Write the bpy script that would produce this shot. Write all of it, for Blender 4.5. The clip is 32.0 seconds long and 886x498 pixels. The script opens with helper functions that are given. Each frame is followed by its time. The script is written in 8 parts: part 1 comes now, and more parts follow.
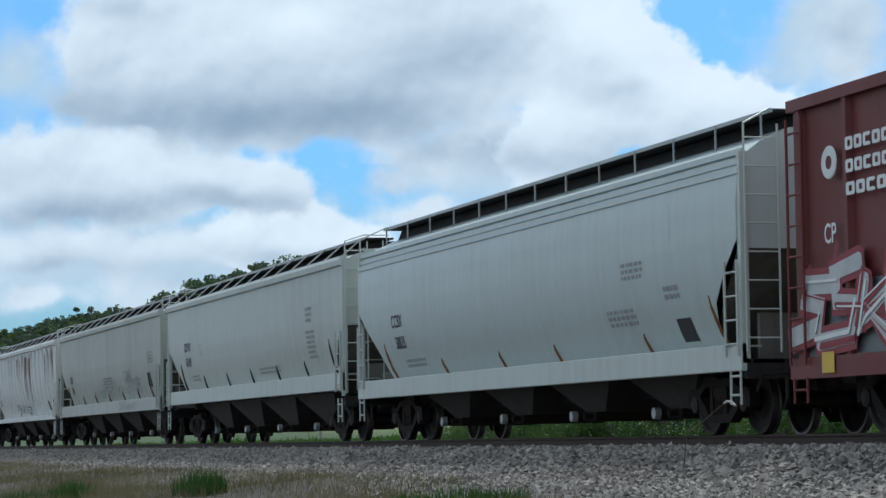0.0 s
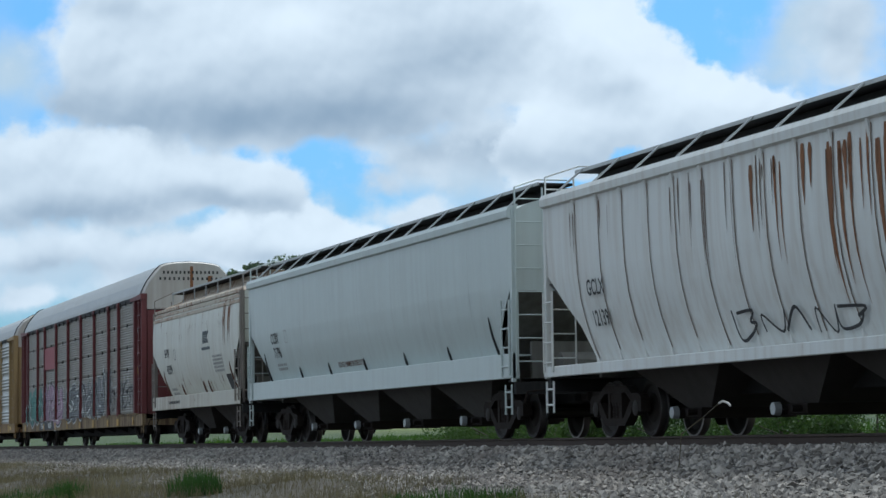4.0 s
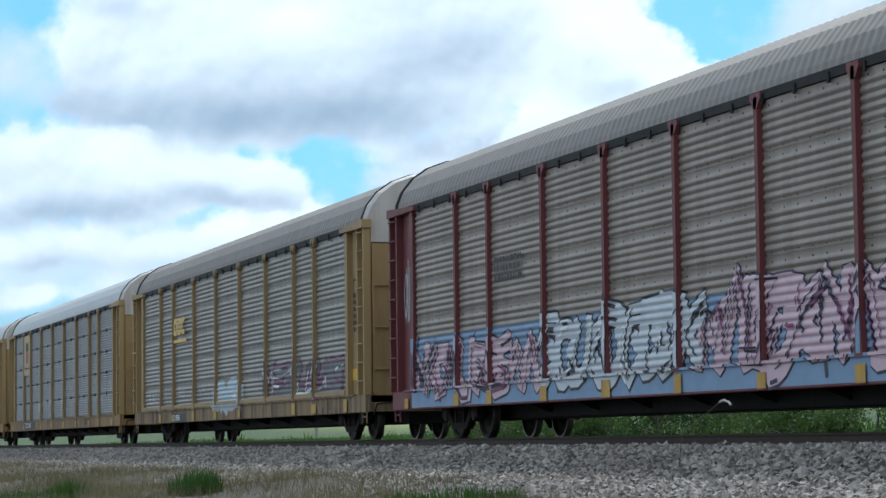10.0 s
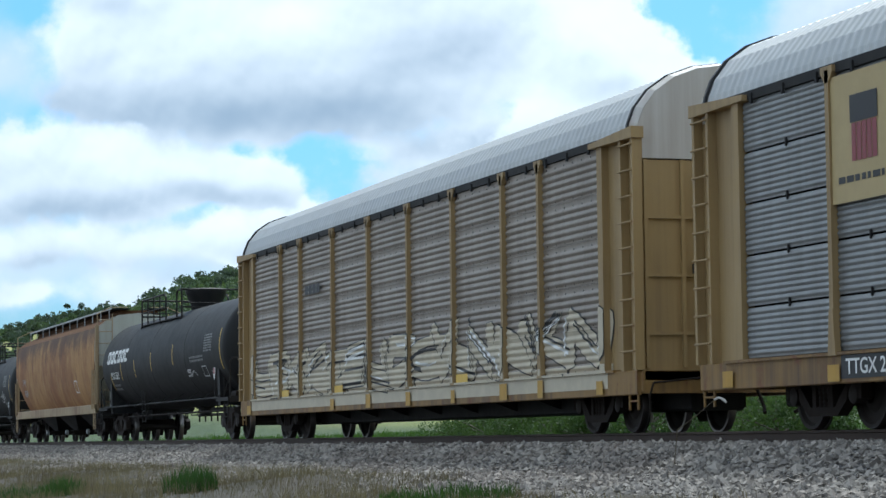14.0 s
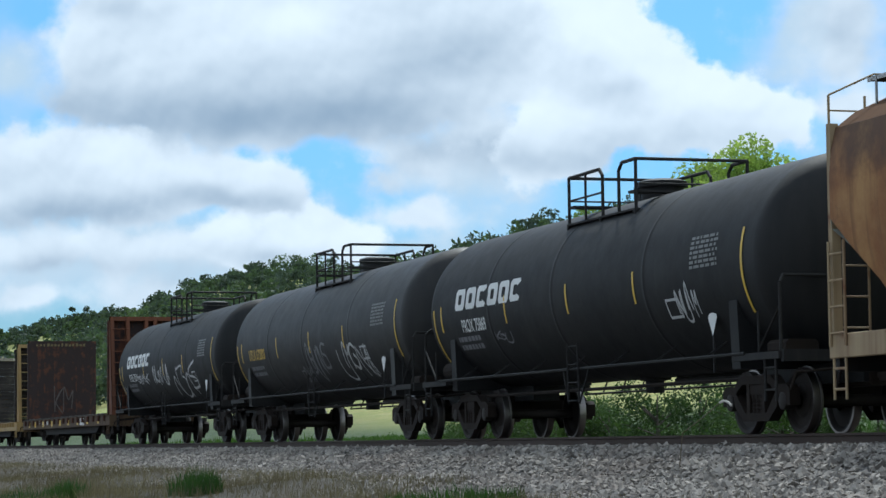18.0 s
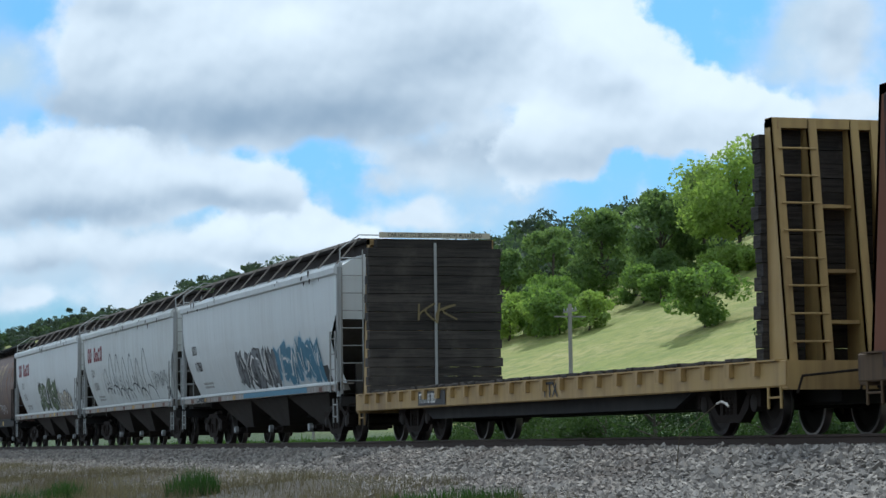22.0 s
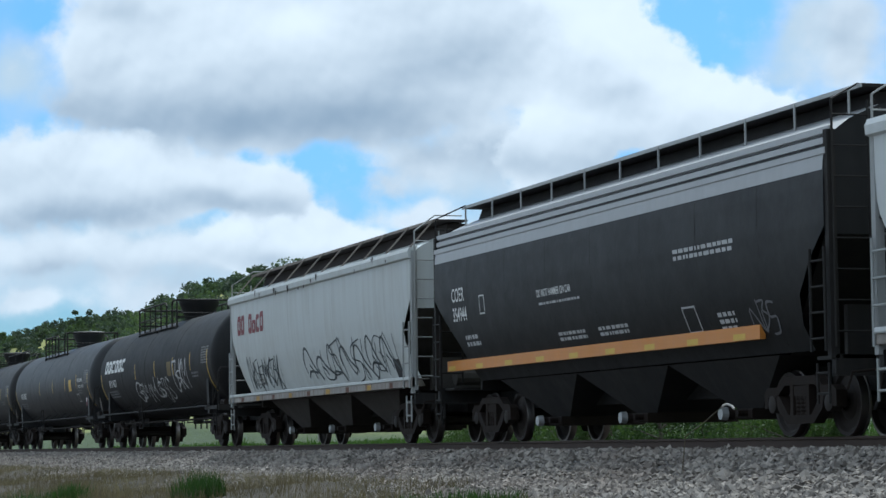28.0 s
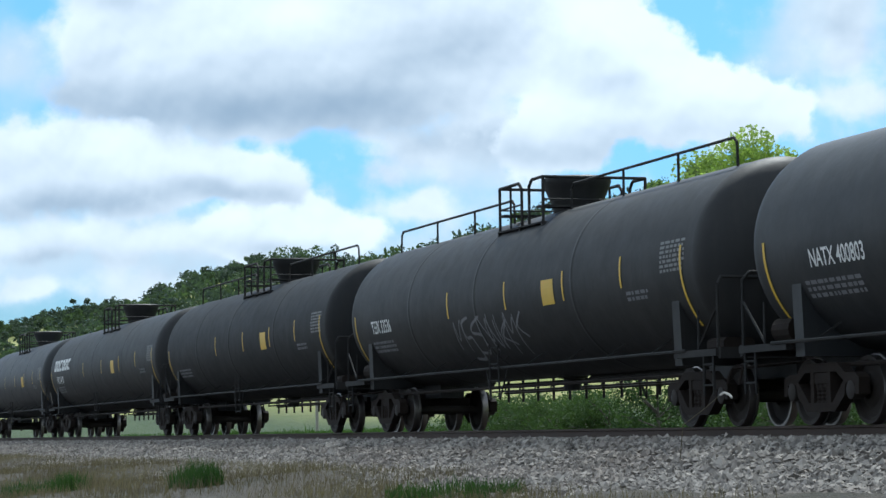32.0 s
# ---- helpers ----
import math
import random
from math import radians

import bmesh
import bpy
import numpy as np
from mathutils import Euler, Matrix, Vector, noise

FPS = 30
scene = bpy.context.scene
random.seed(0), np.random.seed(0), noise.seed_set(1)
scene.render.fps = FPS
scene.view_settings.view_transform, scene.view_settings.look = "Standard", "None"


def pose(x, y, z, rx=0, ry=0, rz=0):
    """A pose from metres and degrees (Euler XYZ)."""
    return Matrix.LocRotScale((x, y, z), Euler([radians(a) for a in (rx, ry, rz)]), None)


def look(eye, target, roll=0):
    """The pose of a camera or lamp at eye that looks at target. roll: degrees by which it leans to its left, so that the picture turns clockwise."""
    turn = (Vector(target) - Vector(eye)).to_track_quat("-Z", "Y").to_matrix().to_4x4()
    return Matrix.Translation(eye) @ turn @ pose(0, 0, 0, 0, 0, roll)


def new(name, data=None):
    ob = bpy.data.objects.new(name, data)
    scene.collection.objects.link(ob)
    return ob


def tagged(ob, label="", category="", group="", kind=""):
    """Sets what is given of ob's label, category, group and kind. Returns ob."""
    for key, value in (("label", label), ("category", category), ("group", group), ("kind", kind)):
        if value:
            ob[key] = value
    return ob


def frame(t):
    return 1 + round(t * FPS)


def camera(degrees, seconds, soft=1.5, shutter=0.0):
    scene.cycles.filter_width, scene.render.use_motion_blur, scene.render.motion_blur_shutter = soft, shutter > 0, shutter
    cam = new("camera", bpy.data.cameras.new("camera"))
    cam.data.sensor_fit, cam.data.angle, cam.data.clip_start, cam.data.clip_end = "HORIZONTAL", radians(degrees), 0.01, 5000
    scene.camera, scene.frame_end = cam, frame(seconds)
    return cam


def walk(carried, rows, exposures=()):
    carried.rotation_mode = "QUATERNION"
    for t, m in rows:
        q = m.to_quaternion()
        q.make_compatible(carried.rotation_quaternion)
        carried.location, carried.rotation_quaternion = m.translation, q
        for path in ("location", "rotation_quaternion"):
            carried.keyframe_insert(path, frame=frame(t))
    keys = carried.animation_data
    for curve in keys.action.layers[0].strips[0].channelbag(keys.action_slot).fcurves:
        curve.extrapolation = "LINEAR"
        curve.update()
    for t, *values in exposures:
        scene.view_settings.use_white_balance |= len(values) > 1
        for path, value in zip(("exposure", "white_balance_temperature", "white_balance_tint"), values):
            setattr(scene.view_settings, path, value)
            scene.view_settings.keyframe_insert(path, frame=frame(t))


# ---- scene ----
F_LENS, HEAD, RISE, LEAN = 4405.9, 17.392, 4.402, 0.700     # lens in picture units, heading off the track, tilt and roll in degrees
EYE = Vector((0.0, -15.860, -0.054))
cam = camera(2 * math.degrees(math.atan(784 / F_LENS)), 32.0, soft=1.5)


def aim(dx, dy):
    a, e = radians(HEAD) - dx / F_LENS, radians(RISE) + dy / F_LENS
    return look(EYE, EYE + Vector((-math.cos(a), math.sin(a), math.tan(e))), -LEAN)


# the camera stands still on its support and sways a little
walk(cam, [(0.0, aim(9.0, 2.7)), (0.5, aim(9.7, 2.7)), (1.0, aim(9.0, 2.7)), (1.5, aim(7.7, 3.0)), (2.0, aim(6.7, 2.7)), (2.5, aim(4.7, 1.7)), (4.5,
           aim(-0.7, 2.7)), (5.0, aim(-1.3, 1.7)), (5.5, aim(-1.3, 3.0)), (6.0, aim(-2.3, 1.7)), (6.5, aim(-1.3, 1.0)), (7.0, aim(-1.3, -0.7)), (7.5,
           aim(0.0, -1.3)), (8.0, aim(-0.7, -0.7)), (8.5, aim(-0.7, -0.3)), (9.0, aim(0.0, 0.0)), (9.5, aim(1.3, 1.0)), (10.0, aim(1.3, 1.0)), (10.5,
           aim(1.7, 1.0)), (11.0, aim(1.7, 2.0)), (11.5, aim(1.7, 1.0)), (12.0, aim(3.7, 1.0)), (12.5, aim(1.3, 1.0)), (13.0, aim(-0.7, 1.0)), (13.5,
           aim(-4.7, -1.0)), (15.5, aim(-9.0, -6.7)), (16.0, aim(-6.0, -3.7)), (16.5, aim(-3.0, -0.7)), (17.0, aim(0.0, 2.7)), (17.5, aim(2.3, 3.0)),
           (18.0, aim(1.7, 2.0)), (18.5, aim(1.7, 2.7)), (19.0, aim(-0.3, 3.7)), (19.5, aim(-1.3, 3.7)), (20.0, aim(-1.3, 4.0)), (20.5, aim(-3.0,
           2.7)), (21.0, aim(-4.3, 3.7)), (21.5, aim(-4.3, 4.0)), (22.0, aim(-3.3, 3.7)), (22.5, aim(-3.0, 5.3)), (23.0, aim(-1.3, 7.3)), (23.5,
           aim(0.0, 7.7)), (24.0, aim(-1.3, 8.0)), (24.5, aim(-1.3, 7.3)), (25.0, aim(-0.7, 9.3)), (25.5, aim(1.3, 8.7)), (27.5, aim(5.3, 8.0)),
           (28.0, aim(6.7, 8.0)), (28.5, aim(6.7, 8.0)), (29.0, aim(6.0, 4.3)), (29.5, aim(4.7, 1.7)), (30.0, aim(4.0, -1.7)), (30.5, aim(3.7, -5.7)),
           (31.0, aim(3.7, -9.7)), (31.5, aim(3.7, -12.0)), (32.0, aim(3.0, -12.0))],
     [(0, -0.08, 5780, 4), (5, -0.08, 5780, 4), (6.5, 0.2, 5780, 4), (9, 0.3, 5780, 4), (13.5, 0.28, 5780, 4), (16.5, 0.2, 5780, 4), (17.5, 0.05, 5780, 4), (19, 0.03, 5780, 4), (23, 0.0, 5780, 4), (25, -0.05, 5780, 4), (29, 0.05, 5780, 4), (32, 0.2, 5780, 4)])


RUN = [(0, 0.0), (1, 19.00), (2, 38.21), (2.5, 47.88), (4.5, 86.39), (5, 95.99), (6, 115.28), (7, 134.76), (8, 153.94), (9, 172.93), (10, 191.93), (11, 211.03), (12, 230.17), (13, 248.90), (13.5, 258.2),
       (15.5, 295.72), (16, 305.22), (17, 324.49), (18, 343.72), (19, 362.96), (20, 382.21), (21, 401.40), (22, 420.42), (23, 439.50), (24, 458.66), (25, 477.81), (25.5, 487.35),
       (27.5, 525.72), (28, 535.37), (29, 554.65), (30, 573.87), (31, 593.09), (32, 612.29)]


def run(t):
    """How far the train has come along the track after t seconds."""
    return float(np.interp(t, [p[0] for p in RUN], [p[1] for p in RUN]))


# ---- node helpers ----
class Nodes:
    def __init__(self, tree):
        self.t = tree
        tree.nodes.clear()

    def add(self, kind, ins=None, **props):
        n = self.t.nodes.new("ShaderNode" + kind)
        for k, v in props.items():
            if k == "operation":
                n.operation = v
            elif k == "use_clamp":
                n.use_clamp = v
            elif k == "interpolation_type":
                n.interpolation_type = v
            elif k == "data_type":
                n.data_type = v
            elif k == "blend_type":
                n.blend_type = v
            elif k == "sky_type":
                n.sky_type = v
            elif k == "sun":
                n.sun_disc, n.sun_elevation, n.sun_rotation = False, v[0], v[1]
                n.air_density, n.dust_density, n.ozone_density = v[2:]
        for k, v in (ins or {}).items():
            if isinstance(v, bpy.types.NodeSocket):
                self.t.links.new(v, n.inputs[k])
            else:
                n.inputs[k].default_value = v
        return n

    def math(self, op, a, b=0.0, c=0.0, clamp=False):
        return self.add("Math", {0: a, 1: b, 2: c}, operation=op, use_clamp=clamp).outputs[0]

    def ramp(self, f, lo, hi):
        return self.add("MapRange", {0: f, 1: lo, 2: hi}, interpolation_type="SMOOTHSTEP").outputs[0]

    def mix(self, f, a, b, blend="MIX"):
        n = self.add("Mix", {0: f}, data_type="RGBA", blend_type=blend)
        for sock, v in ((n.inputs[6], a), (n.inputs[7], b)):
            if isinstance(v, bpy.types.NodeSocket):
                self.t.links.new(v, sock)
            else:
                sock.default_value = (*v, 1)
        return n.outputs[2]

    def noise(self, vec, scale, detail=4.0, rough=0.55, dist=0.0):
        return self.add("TexNoise", {"Vector": vec, "Scale": scale, "Detail": detail, "Roughness": rough, "Distortion": dist}).outputs["Fac"]


# ---- sky and sun ----
SUN_AZ, SUN_EL = 154.0, 52.0        # where the sun stands: degrees from +X towards +Y, height
world = bpy.data.worlds.new("sky")
scene.world = world
world.use_nodes = True


def build_sky():
    n = Nodes(world.node_tree)
    d = n.add("TexCoord").outputs["Generated"]
    m = aim(0, 2).to_3x3()
    right, up, fwd = m.col[0], m.col[1], -m.col[2]

    def dot(v):
        return n.add("VectorMath", {0: d, 1: tuple(v)}, operation="DOT_PRODUCT").outputs["Value"]
    depth = n.math("MAXIMUM", dot(fwd), 0.08)
    k = F_LENS / 100
    px = n.math("MULTIPLY_ADD", n.math("DIVIDE", dot(right), depth), k, 7.84)
    py = n.math("MULTIPLY_ADD", n.math("DIVIDE", dot(up), depth), -k, 4.41)
    flat = n.add("CombineXYZ", {0: px, 1: py}).outputs[0]
    wob = n.add("TexNoise", {"Vector": flat, "Scale": 0.8, "Detail": 5.0, "Roughness": 0.5}).outputs["Color"]
    wob = n.add("VectorMath", {0: wob, 1: (0.5, 0.5, 0.5)}, operation="SUBTRACT").outputs[0]
    pos = n.add("VectorMath", {0: wob, 1: (1.3, 1.0, 0), 2: flat}, operation="MULTIPLY_ADD").outputs[0]

    slow = n.add("TexNoise", {"Vector": flat, "Scale": 0.55, "Detail": 2.0, "Roughness": 0.4}).outputs["Color"]
    slow = n.add("VectorMath", {0: slow, 1: (0.5, 0.5, 0.5)}, operation="SUBTRACT").outputs[0]
    calm = n.add("VectorMath", {0: slow, 1: (1.6, 0.7, 0), 2: flat}, operation="MULTIPLY_ADD").outputs[0]

    def moved(p, v):
        return n.add("VectorMath", {0: p, 1: v}, operation="ADD").outputs[0]

    def total(items, p):
        s = None
        for amp, cx, cy, sx, sy in items:
            q = n.add("VectorMath", {0: p, 1: (1 / sx, 1 / sy, 0), 2: (-cx / sx, -cy / sy, 0)}, operation="MULTIPLY_ADD").outputs[0]
            q = n.add("VectorMath", {0: q, 1: q}, operation="DOT_PRODUCT").outputs["Value"]
            g = n.math("MULTIPLY", n.math("POWER", 2.718, n.math("MULTIPLY", q, -1.0)), amp)
            s = g if s is None else n.math("ADD", s, g)
        return s
    puff = n.math("SUBTRACT", n.noise(flat, 1.25, 7, 0.52), 0.5)
    soft = n.math("SUBTRACT", n.noise(flat, 0.6, 4, 0.45), 0.5)
    # billows: the side of each puff that looks up and towards the sun is brighter
    relief = n.math("SUBTRACT", n.noise(flat, 1.1, 3, 0.4), n.noise(moved(flat, (0.05, 0.16, 0)), 1.1, 3, 0.4))
    sky = n.add("TexSky", sky_type="NISHITA", sun=(radians(SUN_EL), radians(90 - SUN_AZ), 1.2, 1.5, 2.0))
    blue = n.mix(1.0, sky.outputs[0], SKY_BLUE, "MULTIPLY")
    haze = n.ramp(n.math("ADD", total(VEILS, pos), n.math("MULTIPLY_ADD", soft, 1.2, 0.12)), 0.0, 1.0)
    col = n.mix(haze, blue, (0.56, 0.675, 0.775))
    for blobs, edge, tint, bellies in CLOUDS:
        f = n.math("ADD", total(blobs, pos), n.math("MULTIPLY", puff, 0.9))
        # the thick undersides are grey
        shade = n.math("ADD", total(bellies, calm), n.math("MULTIPLY_ADD", relief, -0.55, n.math("MULTIPLY_ADD", soft, 0.22, tint)))
        cloud = n.mix(n.ramp(shade, -0.1, 1.1), (0.90, 0.948, 0.995), (0.318, 0.405, 0.51))
        col = n.mix(n.ramp(f, 0.36 - edge, 0.36 + edge), col, cloud)
    # away from this part of the sky broken clouds go on
    away = n.ramp(dot(fwd), 0.975, 0.90)
    rest = n.mix(n.ramp(n.noise(d, 2.2, 7, 0.6), 0.54, 0.68), n.mix(n.ramp(n.noise(d, 3.0, 5, 0.5), 0.4, 0.7), (0.9, 0.95, 1.0), (0.35, 0.42, 0.48)), blue)
    col = n.mix(away, col, rest)
    bg = n.add("Background", {"Color": col, "Strength": SKY_STRENGTH})
    n.t.links.new(bg.outputs[0], n.add("OutputWorld").inputs[0])


# weight, centre and spread of the haze and of the puffs that make up each bank of cloud, the far banks first;
# with each bank the softness of its edge, its greyness, and its grey undersides
VEILS = [(0.9, 14.6, 0.6, 1.0, 0.9), (0.8, 0.2, 1.2, 0.8, 0.8), (0.9, 1.5, 4.6, 2.8, 0.8), (0.9, 8.2, 3.0, 1.2, 0.8), (0.8, 5.5, 4.6, 3.0, 0.6), (0.35, 13.4, 1.3, 0.7, 0.4), (-0.4, 6.0, 2.9, 1.0, 0.35), (-0.4, 12.8, 0.3, 0.8, 0.6), (-0.4, 0.8, 0.3, 0.5, 0.3)]
CLOUDS = [([(0.9, 0.6, 4.35, 1.8, 0.32), (0.8, 3.2, 4.5, 1.3, 0.34), (0.95, 2.05, 4.65, 0.28, 0.32), (0.95, 0.45, 5.2, 0.7, 0.26), (0.6, 2.6, 5.3, 1.2, 0.3), (0.9, 7.3, 3.8, 0.95, 0.26), (0.9, 15.1, 1.95, 0.9, 0.4)], 0.34, 0.30, [(0.35, 0.8, 4.75, 1.0, 0.2), (0.3, 3.3, 4.9, 1.2, 0.25)]),
          ([(1.0, 4.9, 4.0, 1.2, 0.45), (0.7, 5.7, 4.2, 0.9, 0.35), (0.6, 4.2, 4.4, 1.2, 0.3)], 0.16, 0.14, [(0.4, 4.6, 4.5, 1.4, 0.22)]),
          ([(0.5, 6.85, 3.3, 0.5, 0.25)], 0.3, 0.4, [(0.1, 6.85, 3.4, 0.4, 0.2)]),
          ([(1.0, 0.2, 3.2, 1.6, 0.85), (1.0, 2.4, 3.1, 1.4, 0.82), (0.95, 4.2, 3.2, 0.8, 0.55), (0.6, 5.0, 3.5, 0.6, 0.3)], 0.18, 0.22, [(0.6, 1.2, 3.8, 2.0, 0.36), (0.45, 4.2, 3.55, 1.3, 0.24), (0.2, 0.6, 3.1, 1.2, 0.3)]),
          ([(0.7, 15.1, 0.5, 0.9, 1.0), (0.5, 14.8, 1.2, 0.7, 0.4)], 0.4, 0.35, [(0.2, 15.2, 0.6, 0.8, 0.5)]),
          ([(0.8, 8.6, 2.5, 1.1, 0.9), (0.5, 7.4, 2.9, 0.6, 0.5)], 0.4, 0.42, [(0.25, 8.2, 2.6, 1.0, 0.4)]),
          ([(1.1, 10.0, 0.3, 1.35, 1.0), (1.1, 10.5, 1.6, 1.3, 0.9), (1.0, 12.1, 1.85, 1.2, 0.75), (0.8, 13.6, 2.15, 0.9, 0.5), (0.9, 9.8, 2.6, 0.9, 0.7)], 0.12, 0.05, [(0.4, 9.2, 2.9, 1.1, 0.45), (0.42, 10.9, 1.75, 0.8, 0.35), (0.4, 10.9, 2.9, 1.4, 0.6), (0.35, 12.6, 2.5, 1.5, 0.5), (0.3, 9.9, 1.2, 0.8, 0.5)]),
          ([(0.9, 2.0, 0.9, 1.1, 1.0), (1.1, 3.4, 0.9, 1.6, 1.3), (1.1, 5.4, 1.1, 1.5, 1.3), (1.0, 7.2, 0.8, 1.3, 1.4), (0.8, 8.6, 0.9, 1.1, 1.3), (0.6, 2.0, 1.9, 1.2, 0.4), (0.6, 5.0, 2.1, 1.6, 0.42), (0.4, 6.8, 2.0, 1.1, 0.4)], 0.24, 0.28, [(0.6, 4.4, 2.1, 2.6, 0.5), (0.3, 1.6, 1.9, 1.2, 0.5), (0.3, 6.9, 1.95, 1.3, 0.5), (0.3, 7.9, 0.85, 1.5, 0.8), (0.14, 4.6, 1.2, 3.2, 0.6), (0.26, 2.0, 0.15, 0.8, 0.3), (-0.25, 5.2, 0.5, 1.2, 0.4)])]
SKY_BLUE, SKY_STRENGTH = (0.042, 0.078, 0.125), 1.0
build_sky()
lamp = bpy.data.lights.new("sun", "SUN")
lamp.energy, lamp.angle, lamp.color = 3.0, radians(3), (1.0, 0.95, 0.87)
sun = new("sun", lamp)
sun.matrix_world = look(Vector((math.cos(radians(SUN_AZ)) * math.cos(radians(SUN_EL)), math.sin(radians(SUN_AZ)) * math.cos(radians(SUN_EL)), math.sin(radians(SUN_EL)))) * 200, (0, 0, 0))


# ---- materials ----
def surface(name, build):
    m = bpy.data.materials.new(name)
    m.use_nodes = True
    n = Nodes(m.node_tree)
    out = n.add("OutputMaterial")
    n.t.links.new(build(n).outputs[0], out.inputs[0])
    return m


def paint(name, col, dirt=(0.09, 0.075, 0.06), grime=0.35, rust=0.0, rough=0.5, seed=0.0, tone=0.12, rustcol=(0.16, 0.06, 0.025), metal=0.0, streak=0.5, spec=0.5):
    """Weathered paint on steel: tone drift, rain streaks, grime and rust."""
    def build(n):
        c = n.add("TexCoord").outputs["Object"]
        c = n.add("VectorMath", {0: c, 1: (seed * 7.3, seed * 3.1, seed * 5.7)}, operation="ADD").outputs[0]
        low = n.noise(c, 0.45, 5)
        run_ = n.noise(n.add("VectorMath", {0: c, 1: (5.0, 5.0, 0.22)}, operation="MULTIPLY").outputs[0], 1.0, 5, 0.6)
        spot = n.noise(c, 2.6, 8, 0.65)
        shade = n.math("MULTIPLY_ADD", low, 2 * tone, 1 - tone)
        base = n.mix(1.0, col, n.add("CombineColor", {0: shade, 1: shade, 2: shade}).outputs[0], "MULTIPLY")
        g = n.math("ADD", n.math("MULTIPLY", run_, streak), n.math("MULTIPLY", low, 1 - streak))
        base = n.mix(n.math("MULTIPLY", n.ramp(g, 0.38, 0.72), grime), base, dirt)
        if rust:
            r = n.math("ADD", n.math("MULTIPLY", spot, 0.6), n.math("MULTIPLY", run_, 0.4))
            base = n.mix(n.ramp(r, 0.72 - 0.34 * rust, 0.80 - 0.30 * rust), base, rustcol)
        bump = n.add("Bump", {"Strength": 0.12, "Distance": 0.02, "Height": n.noise(c, 9.0, 6)})
        return n.add("BsdfPrincipled", {"Base Color": base, "Roughness": n.math("MULTIPLY_ADD", spot, 0.25, rough - 0.1), "Metallic": metal, "Specular IOR Level": spec, "Normal": bump.outputs[0]})
    return surface(name, build)


def plain(name, col, rough=0.6, metal=0.0, vary=0.15, scale=3.0):
    def build(n):
        c = n.add("TexCoord").outputs["Object"]
        f = n.math("MULTIPLY_ADD", n.noise(c, scale, 6, 0.65), 2 * vary, 1 - vary)
        base = n.mix(1.0, col, n.add("CombineColor", {0: f, 1: f, 2: f}).outputs[0], "MULTIPLY")
        return n.add("BsdfPrincipled", {"Base Color": base, "Roughness": rough, "Metallic": metal})
    return surface(name, build)


